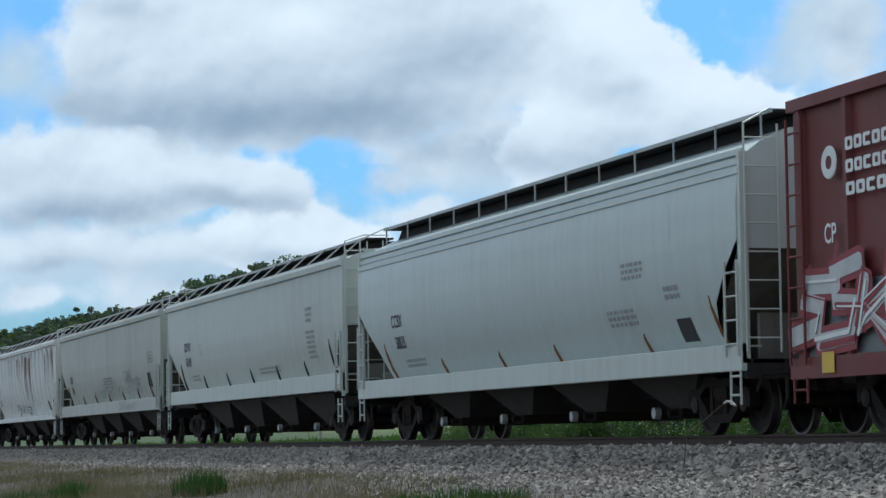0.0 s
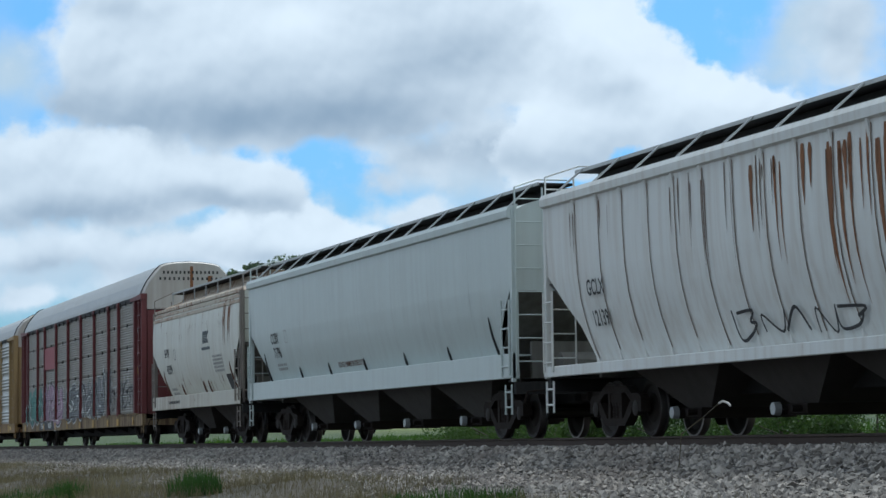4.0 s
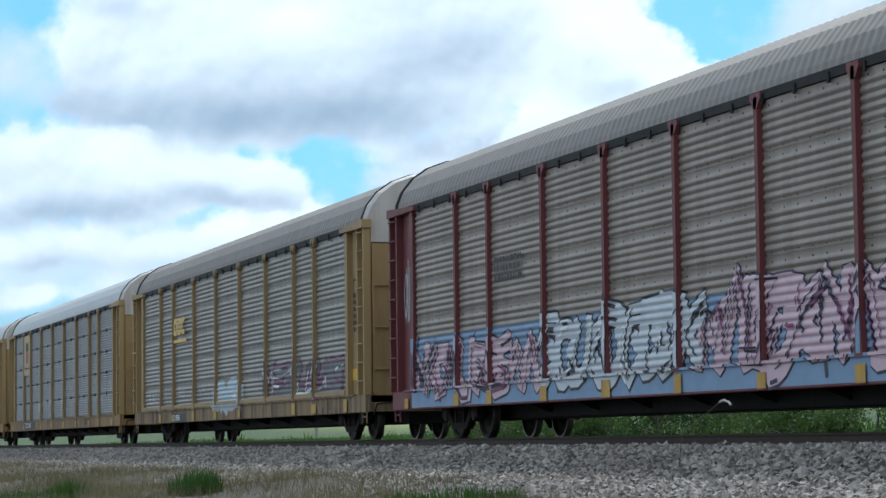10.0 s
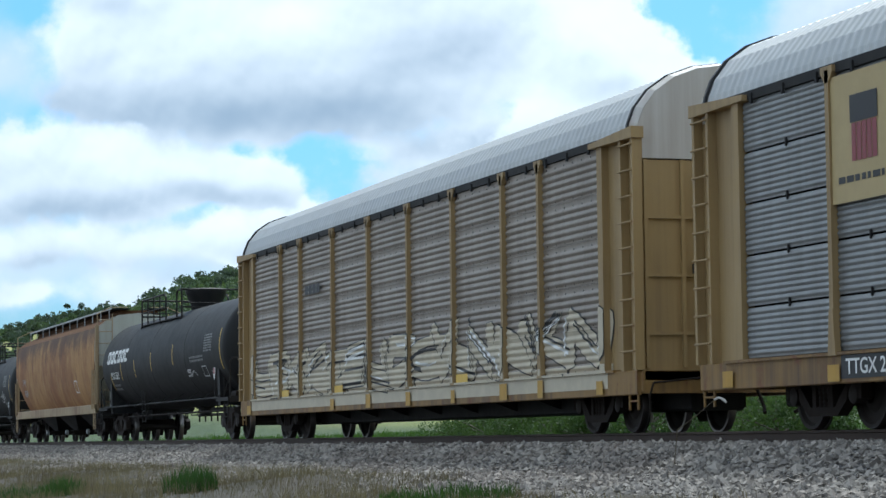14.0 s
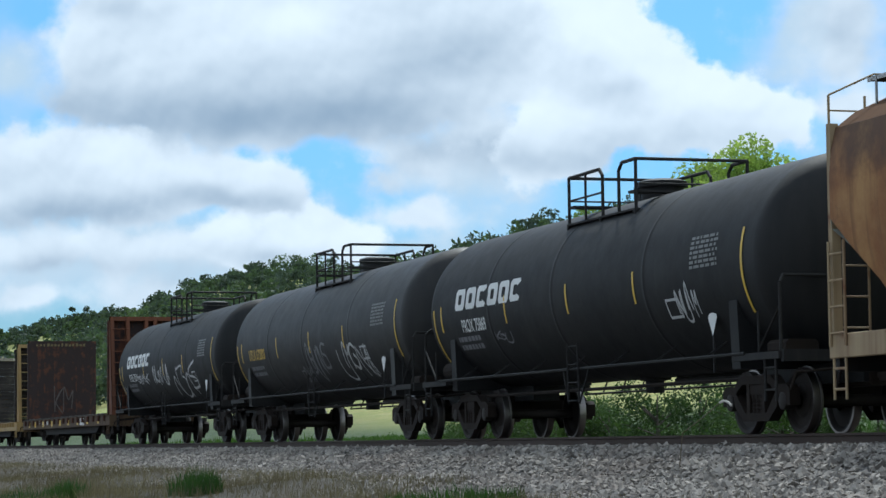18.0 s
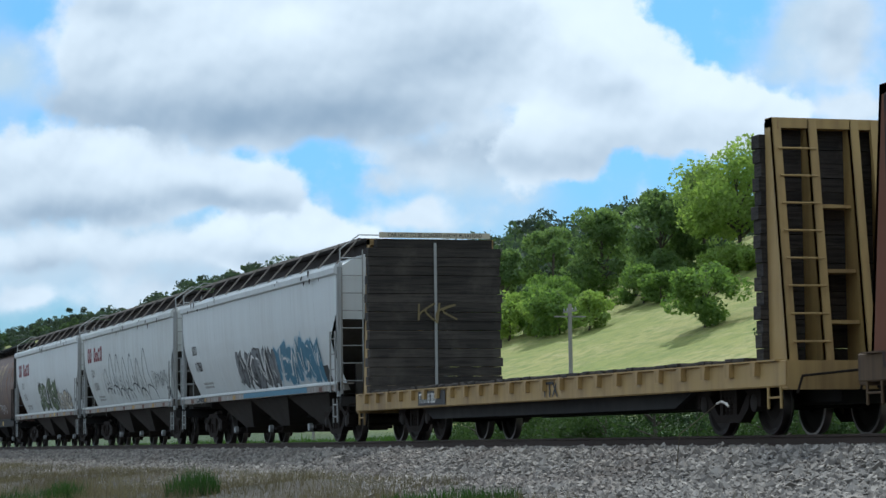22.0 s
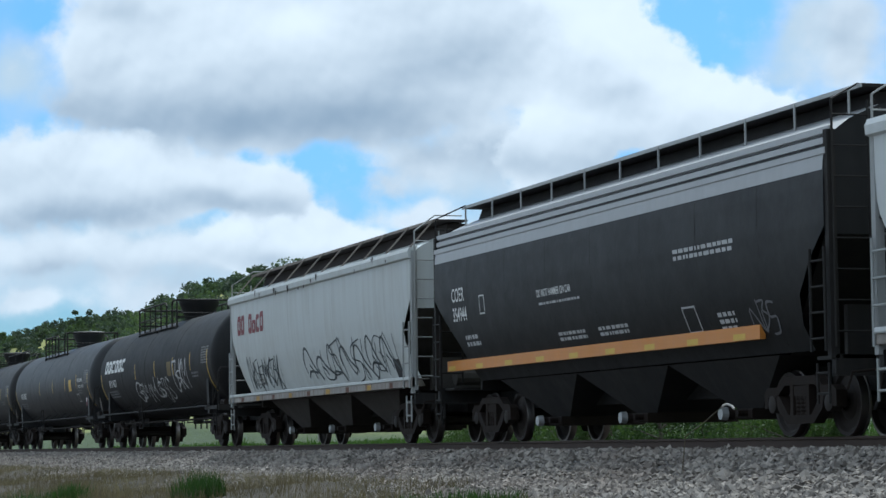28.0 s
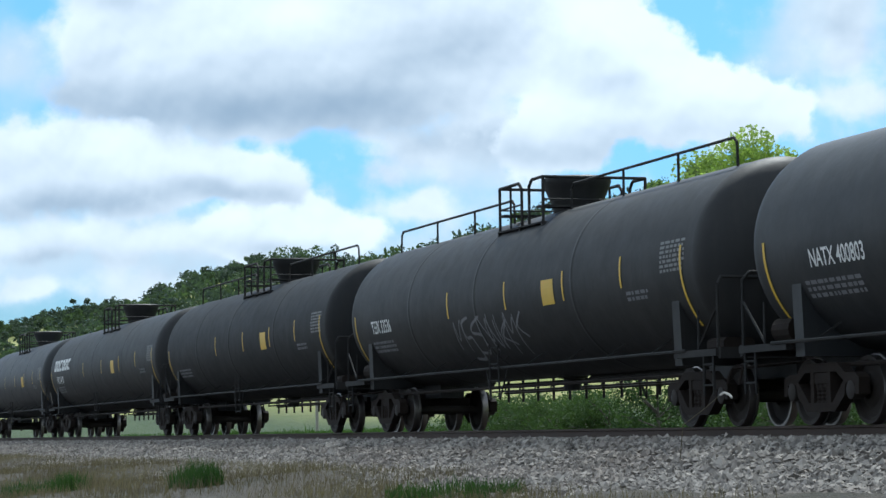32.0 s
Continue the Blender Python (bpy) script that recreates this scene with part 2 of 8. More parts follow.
# ---- mesh helpers ----
class Mesh:
    """Collects vertices and faces; one Mesh becomes one object."""
    def __init__(self):
        self.v, self.f, self.k, self.slot = [], [], [], 0

    def face(self, *pts):
        i = len(self.v)
        self.v += [tuple(p) for p in pts]
        self.f.append(tuple(range(i, i + len(pts))))
        self.k.append(self.slot)
        return self

    def add(self, verts, faces):
        i = len(self.v)
        self.v += [tuple(p) for p in verts]
        self.f += [tuple(a + i for a in f) for f in faces]
        self.k += [self.slot] * len(faces)
        return self

    def box(self, x0, x1, y0, y1, z0, z1, b=0.0):
        if b <= 0:
            v = [(x, y, z) for x in (x0, x1) for y in (y0, y1) for z in (z0, z1)]
            return self.add(v, [(0, 1, 3, 2), (4, 6, 7, 5), (0, 4, 5, 1), (2, 3, 7, 6), (0, 2, 6, 4), (1, 5, 7, 3)])
        pts = [(y0 + b, z0), (y1 - b, z0), (y1, z0 + b), (y1, z1 - b), (y1 - b, z1), (y0 + b, z1), (y0, z1 - b), (y0, z0 + b)]
        return self.prism(pts, x0, x1)

    def prism(self, prof, x0, x1, axis="x"):
        """A closed outline in the plane across an axis, drawn out along it."""
        n = len(prof)
        mk = {"x": lambda a, p: (a, p[0], p[1]), "y": lambda a, p: (p[0], a, p[1]), "z": lambda a, p: (p[0], p[1], a)}[axis]
        v = [mk(x0, p) for p in prof] + [mk(x1, p) for p in prof]
        return self.add(v, [(i, (i + 1) % n, n + (i + 1) % n, n + i) for i in range(n)] + [tuple(range(n))[::-1], tuple(range(n, 2 * n))])

    def bar(self, p, q, r, n=6):
        """A round bar from p to q."""
        p, q = Vector(p), Vector(q)
        a = (q - p).normalized()
        s = a.orthogonal().normalized()
        t = a.cross(s)
        ring = [(s * math.cos(2 * math.pi * i / n) + t * math.sin(2 * math.pi * i / n)) * r for i in range(n)]
        return self.add([p + o for o in ring] + [q + o for o in ring], [(i, (i + 1) % n, n + (i + 1) % n, n + i) for i in range(n)] + [tuple(range(n))[::-1], tuple(range(n, 2 * n))])

    def pipe(self, pts, r, n=6):
        for a, b in zip(pts, pts[1:]):
            self.bar(a, b, r, n)
        return self

    def lathe(self, prof, origin=(0, 0, 0), n=24, axis="y"):
        """Spins an outline of (along, radius) about an axis."""
        v, f, k = [], [], len(prof)
        for i in range(n):
            c, s = math.cos(2 * math.pi * i / n), math.sin(2 * math.pi * i / n)
            for a, r in prof:
                q = {"y": (r * c, a, r * s), "x": (a, r * c, r * s), "z": (r * c, r * s, a)}[axis]
                v.append((q[0] + origin[0], q[1] + origin[1], q[2] + origin[2]))
        for i in range(n):
            j = (i + 1) % n
            f += [(i * k + a, i * k + a + 1, j * k + a + 1, j * k + a) for a in range(k - 1)]
        return self.add(v, f)

    def sheet(self, rows):
        """Rows of points of equal count, joined into a skin."""
        k = len(rows[0])
        v = [p for r in rows for p in r]
        return self.add(v, [(i * k + j, i * k + j + 1, (i + 1) * k + j + 1, (i + 1) * k + j) for i in range(len(rows) - 1) for j in range(k - 1)])

    def data(self, name, mats, smooth=False, thick=0.0):
        me = bpy.data.meshes.new(name)
        me.from_pydata(self.v, [], self.f)
        for m in (mats if isinstance(mats, (list, tuple)) else [mats]):
            me.materials.append(m)
        me.polygons.foreach_set("material_index", self.k)
        if smooth:
            bm = bmesh.new()
            bm.from_mesh(me)
            bmesh.ops.remove_doubles(bm, verts=bm.verts, dist=0.0005)
            bm.to_mesh(me)
            bm.free()
            me.polygons.foreach_set("use_smooth", [True] * len(me.polygons))
            me.set_sharp_from_angle(angle=radians(38))
        me.update()
        return me


def part(name, mesh, mat, parent, label="", smooth=False, at=None):
    """Links a mesh as one object under a thing or a part."""
    ob = new(name, mesh.data(name, mat, smooth) if isinstance(mesh, Mesh) else mesh)
    ob.parent = parent
    if at is not None:
        ob.location = at
    return tagged(ob, label)


def thing(name, label, category, group="", kind="", mesh=None, mat=None, smooth=False):
    ob = new(name, mesh.data(name, mat, smooth) if mesh else None)
    return tagged(ob, label, category, group, kind)


# ---- ground, track and ballast ----
def lerp(v, pts):
    return float(np.interp(v, [p[0] for p in pts], [p[1] for p in pts]))


def land(x, y):
    """Height of the ground: a flat verge, the fill of the track, a meadow that climbs to a wooded ridge."""
    z = lerp(y, [(-200, -1.7), (-40, -1.62), (-16, -1.5), (-12, -1.28), (-9, -1.03), (-5.2, -0.76), (-3, -0.8), (0, -0.9), (4.5, -0.75), (9, -0.45), (20, -0.1), (40, 0.9), (60, 3.5), (100, 14), (140, 30), (215, 60), (260, 66), (420, 58), (1500, 40)])
    if y > 20:
        k = min(1.0, (y - 20) / 60)
        low = lerp(x, [(-2500, 1.32), (-1400, 1.16), (-1000, 1.06), (-700, 0.98), (-420, 0.92), (-300, 1.18), (-200, 1.35), (0, 1.5)])
        high = lerp(x, [(-2500, 1.30), (-1819, 1.25), (-1593, 1.18), (-1370, 1.07), (-1250, 1.07), (-1123, 1.13), (-1000, 1.03), (-880, 0.94), (-800, 0.87), (-700, 0.87), (-615, 0.85), (-560, 0.80), (-450, 0.62), (-300, 0.58)])
        z *= 1 + k * (low + (high - low) * min(1.0, max(0.0, (y - 125) / 70)) - 1)
        z += k * (2.2 * math.sin(x * 0.013 + y * 0.01) + 1.3 * math.sin(x * 0.031 - y * 0.02))
    elif y < -5:
        z += 0.10 * math.sin(x * 0.35) * math.sin(y * 0.3) + 0.06 * math.sin(x * 0.9 + y)
    return z


def grass_ground(n):
    c = n.add("TexCoord").outputs["Object"]
    y = n.add("SeparateXYZ", {0: c}).outputs[1]
    big, mid, fine = n.noise(c, 0.05, 5), n.noise(c, 0.7, 6), n.noise(c, 9.0, 6, 0.7)
    meadow = n.mix(n.ramp(big, 0.35, 0.65), (0.32, 0.355, 0.085), (0.46, 0.43, 0.145))
    swath = n.noise(n.add("VectorMath", {0: c, 1: (0.12, 0.5, 1.0)}, operation="MULTIPLY").outputs[0], 1.0, 6, 0.65)
    meadow = n.mix(n.math("MULTIPLY", n.ramp(swath, 0.48, 0.66), 0.6), meadow, (0.50, 0.45, 0.20))
    meadow = n.mix(n.math("MULTIPLY", n.ramp(n.noise(c, 0.33, 6, 0.7), 0.52, 0.66), 0.5), meadow, (0.17, 0.23, 0.055))
    meadow = n.mix(n.ramp(mid, 0.42, 0.72), meadow, (0.24, 0.295, 0.07))
    verge = n.mix(n.ramp(mid, 0.35, 0.6), (0.035, 0.068, 0.016), (0.06, 0.10, 0.026))
    dry = n.mix(n.ramp(mid, 0.4, 0.65), (0.095, 0.080, 0.062), (0.055, 0.050, 0.034))
    col = n.mix(n.ramp(n.math("ADD", y, n.math("MULTIPLY", mid, 6.0)), 46.0, 64.0), verge, meadow)
    col = n.mix(n.ramp(y, -2.0, 1.0), dry, col)
    col = n.mix(n.ramp(fine, 0.3, 0.8), n.mix(1.0, col, (0.6, 0.6, 0.6), "MULTIPLY"), col)
    bump = n.add("Bump", {"Strength": 0.8, "Distance": 0.1, "Height": fine})
    return n.add("BsdfPrincipled", {"Base Color": col, "Roughness": 0.95, "Normal": bump.outputs[0]})


def gravel(n):
    c = n.add("TexCoord").outputs["Object"]
    cell = n.add("TexVoronoi", {"Vector": c, "Scale": 14.0})
    tint = n.add("SeparateColor", {0: cell.outputs["Color"]}).outputs[0]
    col = n.mix(tint, (0.12, 0.11, 0.10), (0.28, 0.26, 0.24))
    col = n.mix(n.ramp(cell.outputs["Distance"], 0.25, 0.6), col, (0.05, 0.045, 0.045))
    bump = n.add("Bump", {"Strength": 1.0, "Distance": 0.05, "Height": n.math("MULTIPLY", cell.outputs["Distance"], -1.0)})
    return n.add("BsdfPrincipled", {"Base Color": col, "Roughness": 0.9, "Normal": bump.outputs[0]})


def stone(n):
    r = n.add("NewGeometry").outputs["Random Per Island"]
    c = n.add("TexCoord").outputs["Object"]
    col = n.mix(r, (0.115, 0.102, 0.088), (0.43, 0.388, 0.338))
    col = n.mix(n.ramp(n.noise(c, 0.5, 3), 0.45, 0.7), col, n.mix(1.0, col, (0.8, 0.76, 0.74), "MULTIPLY"))
    col = n.mix(n.math("MULTIPLY", n.noise(c, 30, 4), 0.4), col, (0.12, 0.11, 0.11))
    return n.add("BsdfPrincipled", {"Base Color": col, "Roughness": 0.85})


def foliage(name, a, b, c3=None, thin=0.36):
    def build(n):
        r = n.add("NewGeometry").outputs["Random Per Island"]
        c = n.add("TexCoord").outputs["Object"]
        col = n.mix(r, a, b)
        col = n.mix(n.ramp(n.noise(c, 0.12, 3), 0.35, 0.65), col, c3 or a)
        s = n.add("BsdfPrincipled", {"Base Color": col, "Roughness": 0.7, "Specular IOR Level": 0.2})
        t = n.add("BsdfTranslucent", {"Color": n.mix(1.0, col, (1.1, 1.2, 0.62), "MULTIPLY")})
        return n.add("MixShader", {0: thin, 1: s.outputs[0], 2: t.outputs[0]})
    return surface(name, build)


GRASS, GRAVEL, STONE = surface("grass_ground", grass_ground), surface("gravel", gravel), surface("ballast_stone", stone)
RAIL = plain("rusted_rail_steel", (0.055, 0.036, 0.027), 0.75, 0.3, 0.35, 6)
TREAD = plain("polished_rail_head", (0.35, 0.34, 0.33), 0.3, 1.0)
TIE = plain("creosoted_wood", (0.06, 0.045, 0.035), 0.9, 0, 0.3, 8)
XS = [-4000, -3000, -2400, -1900, -1500] + list(range(-1300, -300, 25)) + list(range(-300, -130, 10)) + [x * 2.0 for x in range(-65, 20)] + [60, 90, 150, 250, 500, 1200, 3000]
YS = [-3000, -1200, -500, -200, -100, -60] + list(range(-44, -16, 4)) + [y * 0.75 for y in range(-22, 14)] + list(range(11, 40, 4)) + list(range(40, 300, 7)) + [320, 360, 420, 600, 900, 1500, 3000]
ground = thing("ground", "rough grass verge, meadow and wooded hillside beside the railway", "ground", kind="structure",
               mesh=Mesh().sheet([[(x, y, land(x, y)) for x in XS] for y in YS]), mat=GRASS, smooth=True)
BED = [(-9, -1.3), (-5.6, -0.80), (-3.5, -0.60), (-2.15, -0.23), (-1.9, -0.19), (1.9, -0.19), (2.15, -0.23), (4.2, -0.9), (5, -1.4)]


def bed_top(y):
    return lerp(y, BED)


ballast = thing("ballast_bed", "grey crushed stone ballast under the railway track", "ballast", kind="structure",
                mesh=Mesh().sheet([[(x, y, z) for x in (-1500, -600, -300, -150, -80, -20, 60, 200)] for y, z in BED]), mat=GRAVEL)


def scatter_stones():
    """Loose ballast on the shoulder that faces the camera, as small faceted stones."""
    rng = np.random.default_rng(3)
    n = 62000
    x = -15 - 105 * rng.random(n) ** 1.3
    y = -1.75 - 4.7 * rng.random(n) ** 1.4
    size = rng.uniform(0.022, 0.055, n) * np.where(rng.random(n) < 0.08, 1.5, 1.0)
    z = np.interp(y, [p[0] for p in BED], [p[1] for p in BED]) + size * 0.35
    base = np.array([(1, 0, 0), (-1, 0, 0), (0, 1, 0), (0, -1, 0), (0, 0, 0.8), (0, 0, -0.8)], float)
    tri = np.array([(0, 2, 4), (2, 1, 4), (1, 3, 4), (3, 0, 4), (2, 0, 5), (1, 2, 5), (3, 1, 5), (0, 3, 5)])
    v = base[None] * (1 + rng.uniform(-0.35, 0.35, (n, 6, 3))) + rng.uniform(-0.3, 0.3, (n, 6, 3))
    a = rng.uniform(0, 6.28, n)
    c, s = np.cos(a), np.sin(a)
    tip = rng.uniform(-0.6, 0.6, n)
    vx, vy, vz = v[..., 0], v[..., 1], v[..., 2]
    vx, vz = vx * np.cos(tip)[:, None] - vz * np.sin(tip)[:, None], vx * np.sin(tip)[:, None] + vz * np.cos(tip)[:, None]
    v = np.stack([vx * c[:, None] - vy * s[:, None], vx * s[:, None] + vy * c[:, None], vz], -1) * size[:, None, None]
    v += np.stack([x, y, z], -1)[:, None]
    f = (tri[None] + 6 * np.arange(n)[:, None, None]).reshape(-1, 3)
    me = bpy.data.meshes.new("ballast_stones")
    me.from_pydata(v.reshape(-1, 3).tolist(), [], f.tolist())
    me.materials.append(STONE)
    tagged(new("ballast_stones", me), "loose grey and white crushed stones on the ballast shoulder", "gravel", kind="stuff")


scatter_stones()


def track():
    prof = [(-0.07, -0.172), (0.07, -0.172), (0.07, -0.155), (0.012, -0.135), (0.012, -0.045), (0.036, -0.035), (0.036, -0.008), (0.028, 0), (-0.028, 0), (-0.036, -0.008), (-0.036, -0.035), (-0.012, -0.045), (-0.012, -0.135), (-0.07, -0.155)]
    for y in (-0.755, 0.755):
        thing("rail", "rusty steel rail with a worn bright running edge", "rail", "rails of the track", "structure",
              mesh=Mesh().prism([(y + a, b) for a, b in prof], -900, 120), mat=RAIL)
    tie = Mesh().box(-0.11, 0.11, -1.3, 1.3, -0.36, -0.176, 0.015).data("tie", TIE)
    for i in range(230):
        o = new("tie", tie)
        o.location = (-139 + i * 0.53, 0, 0)
        tagged(o, "dark creosoted wooden railway tie set in ballast", "railway tie", "ties of the track", "structure")


track()
# ---- running gear ----
IRON = paint("dirty_cast_iron", (0.016, 0.0115, 0.0095), (0.032, 0.022, 0.016), 0.5, 0.2, 0.8, seed=1, tone=0.3, spec=0.2)
WHEEL = plain("wheel_steel", (0.020, 0.0145, 0.0115), 0.75, 0.15, 0.3, 8)
BRIGHT = plain("polished_tread", (0.22, 0.205, 0.195), 0.4, 1.0, 0.1)
# black steel; its colour also holds the shade on hatches and rack insides
BLACK = paint("black_and_shaded_steel", (0.017, 0.0168, 0.0172), (0.042, 0.036, 0.031), 0.5, 0.0, 0.7, seed=2, tone=0.3, spec=0.25)
BRACKET = plain("galvanised_steel", (0.38, 0.39, 0.39), 0.55, 0.4, 0.15)


def wheelset_mesh():
    m = Mesh()
    for s in (-1, 1):
        prof = [(-0.07, 0.12), (-0.055, 0.20), (-0.02, 0.24), (-0.015, 0.36), (-0.06, 0.40), (-0.065, 0.452)]
        m.slot = 0
        m.lathe([(s * (0.755 - a), r) for a, r in prof][::s], n=28)
        m.slot = 1
        m.lathe([(s * (0.755 - a), r) for a, r in [(-0.065, 0.452), (-0.05, 0.457), (0.045, 0.459), (0.05, 0.484), (0.075, 0.484), (0.08, 0.44)]][::s], n=28)
        m.slot = 0
        m.lathe([(s * (0.755 - a), r) for a, r in [(0.08, 0.44), (0.07, 0.40), (0.03, 0.36), (0.03, 0.22), (0.08, 0.13)]][::s], n=28)
        m.lathe([(s * 0.83, 0.075), (s * 0.92, 0.075), (s * 0.925, 0.125), (s * 1.08, 0.125), (s * 1.09, 0.1), (s * 1.10, 0.0)][::s], n=14)
    m.lathe([(-0.75, 0.085), (0.75, 0.085)], n=12)
    return m.data("wheelset", [WHEEL, BRIGHT], True)


def side_frame_mesh(y):
    m = Mesh()
    s = 1 if y > 0 else -1
    # two webs and the chords leave the openings free
    chords = [[(-1.13, 0.38), (-1.13, 0.60), (-1.02, 0.67), (-0.72, 0.67), (-0.5, 0.81), (0.5, 0.81), (0.72, 0.67), (1.02, 0.67), (1.13, 0.60), (1.13, 0.38), (1.03, 0.38), (1.01, 0.53), (0.74, 0.53), (0.46, 0.69), (-0.46, 0.69), (-0.74, 0.53), (-1.01, 0.53), (-1.03, 0.38)],
              [(-0.76, 0.55), (-0.66, 0.55), (-0.36, 0.28), (0.36, 0.28), (0.66, 0.55), (0.76, 0.55), (0.70, 0.36), (0.42, 0.16), (-0.42, 0.16), (-0.70, 0.36)],
              [(-0.30, 0.26), (-0.20, 0.26), (-0.20, 0.70), (-0.30, 0.70)], [(0.20, 0.26), (0.30, 0.26), (0.30, 0.70), (0.20, 0.70)]]
    for c in chords:
        m.prism([(a, b + 0.02) for a, b in c], y - 0.07 * s, y + 0.09 * s, "y")
    m.box(-0.22, 0.22, y - 0.08, y + 0.08, 0.56, 0.70)
    for a in (-0.13, 0, 0.13):
        m.lathe([(0.27, 0.02)] + [(0.28 + i * 0.028, 0.058 if i % 2 else 0.045) for i in range(11)] + [(0.58, 0.02)], (a, y + 0.02 * s, 0), 10, "z")
    return m.data("side_frame", IRON, True)


WHEELSET, FRAME_N, FRAME_F = wheelset_mesh(), side_frame_mesh(-0.99), side_frame_mesh(0.99)
BOLSTER = Mesh().box(-0.24, 0.24, -1.05, 1.05, 0.48, 0.72, 0.03).box(-0.3, 0.3, -0.35, 0.35, 0.7, 0.82, 0.02).box(-0.85, -0.6, -0.72, 0.72, 0.38, 0.52).box(0.6, 0.85, -0.72, 0.72, 0.38, 0.52).data("truck", IRON)
AXLES = {-1: [], 1: []}


def trucks(car, xs):
    for x in xs:
        t = part("truck", BOLSTER, None, car, "dark cast-iron freight truck", at=(x, 0, 0))
        part("side_frame", FRAME_N, None, t)
        part("side_frame", FRAME_F, None, t)
        for s in (-1, 1):
            AXLES[s].append(part("wheelset", WHEELSET, None, t, "steel wheels with bright worn rims", at=(s * 0.889, 0, 0.457)))


def couplers(car, half, z=0.84):
    for s in (-1, 1):
        m = Mesh().box(*sorted((s * (half - 0.9), s * (half + 0.05))), -0.18, 0.18, z - 0.2, z + 0.16, 0.03)
        m.box(*sorted((s * half, s * (half + 0.32))), -0.09, 0.09, z - 0.1, z + 0.1, 0.02)
        m.prism([(s * (half + 0.28), -0.17), (s * (half + 0.62), -0.14), (s * (half + 0.64), 0.02), (s * (half + 0.5), 0.16), (s * (half + 0.28), 0.16)], z - 0.14, z + 0.14, "z")
        m.pipe([(s * (half + 0.3), 0.3, z - 0.1), (s * (half + 0.45), 0.35, z - 0.4), (s * (half + 0.7), 0.25, z - 0.5)], 0.03)
        part("coupler", m, IRON, car)
        lv = Mesh().pipe([(s * (half + 0.12), 0.1, z + 0.1), (s * (half + 0.16), -0.6, z + 0.05), (s * (half + 0.16), -1.35, z - 0.02), (s * (half + 0.14), -1.42, z - 0.25)], 0.018)
        part("uncoupling_lever", lv, IRON, car)


# ---- writing and painted marks ----
def text(car, words, x, z, h, mat, skin, wide=0.8, mid=False, name="lettering"):
    """Letters in the built-in font, laid on the near side, whose depth at height z is skin(z)."""
    cu = bpy.data.curves.new(name, "FONT")
    cu.body, cu.size, cu.offset = words, h * 1.38, h * 0.02
    if mid:
        cu.align_x = "CENTER"
    tmp = bpy.data.objects.new(name, cu)
    me = bpy.data.meshes.new_from_object(tmp)
    bpy.data.objects.remove(tmp)
    for v in me.vertices:
        a, b = v.co.x * wide, v.co.y
        v.co = (x + a, skin(z + b) - 0.008, z + b)
    me.materials.clear()
    me.materials.append(mat)
    return part(name, me, None, car)


def bars(car, x, z, w, h, rows, mat, skin, seed=0, name="stencil"):
    """Small stencilled data that cannot be read: broken lines of its size."""
    rng, m = random.Random(seed), Mesh()
    for r in range(rows):
        z1 = z + h - r * h / rows
        z0, a = z1 - h / rows * 0.6, x
        while a < x + w - 0.04:
            b = min(x + w, a + rng.uniform(0.06, 0.2))
            m.face((a, skin(z0) - 0.007, z0), (b, skin(z0) - 0.007, z0), (b, skin(z1) - 0.007, z1), (a, skin(z1) - 0.007, z1))
            a = b + rng.uniform(0.03, 0.06)
    return tagged(part(name, m, mat, car), kind="stuff")


class RackSkin:
    """The outer face of an auto carrier: sill, lip, corrugated panels and the posts that stand proud of them."""
    def __init__(self, prof, xs):
        self.z, self.d, self.xs = [p[0] for p in prof], [p[1] for p in prof], xs
        self.table = np.interp(np.arange(0.981, 4.7, 0.002), self.z, self.d).tolist()
        self.cuts_z = sorted([0.945, 0.985] + self.z)
        self.cuts_x = sorted([x + k for x in xs[1:-1] for k in (-0.058, 0.058)] + [xs[0] - 0.22, xs[0], xs[-1], xs[-1] + 0.22])

    def __call__(self, z):
        return -1.552

    def column(self, x):
        """What lies at x: 0 panel, 1 post, 2 end post, 3 end wing."""
        if x < self.xs[0] or x > self.xs[-1]:
            return 2 if self.xs[0] - 0.22 < x < self.xs[-1] + 0.22 else 3
        return 1 if min(abs(x - p) for p in self.xs[1:-1]) < 0.058 else 0

    def at(self, kind, z):
        if z < 0.985:
            return -1.563 if z < 0.945 else -1.603
        if kind:
            return (0, -1.615 if z < 1.55 else -1.603, -1.583, -1.463)[kind]
        return -1.502 + self.table[min(len(self.table) - 1, int((z - 0.98) * 500))]


STEPS = [0.6 + 0.1 * i for i in range(45)]


def bisect_right(v, x):
    return int(np.searchsorted(v, x, "right"))


def bisect_left(v, x):
    return int(np.searchsorted(v, x, "left"))


def clip(poly, axis, v, low):
    """The part of an outline below (or above) a straight cut."""
    out = []
    for p, q in zip(poly, poly[1:] + poly[:1]):
        a, b = (v - p[axis], v - q[axis]) if low else (p[axis] - v, q[axis] - v)
        if a >= 0:
            out.append(p)
        if (a > 0 > b) or (a < 0 < b):
            k = a / (a - b)
            out.append(tuple(c + (d - c) * k for c, d in zip(p, q)))
    return out


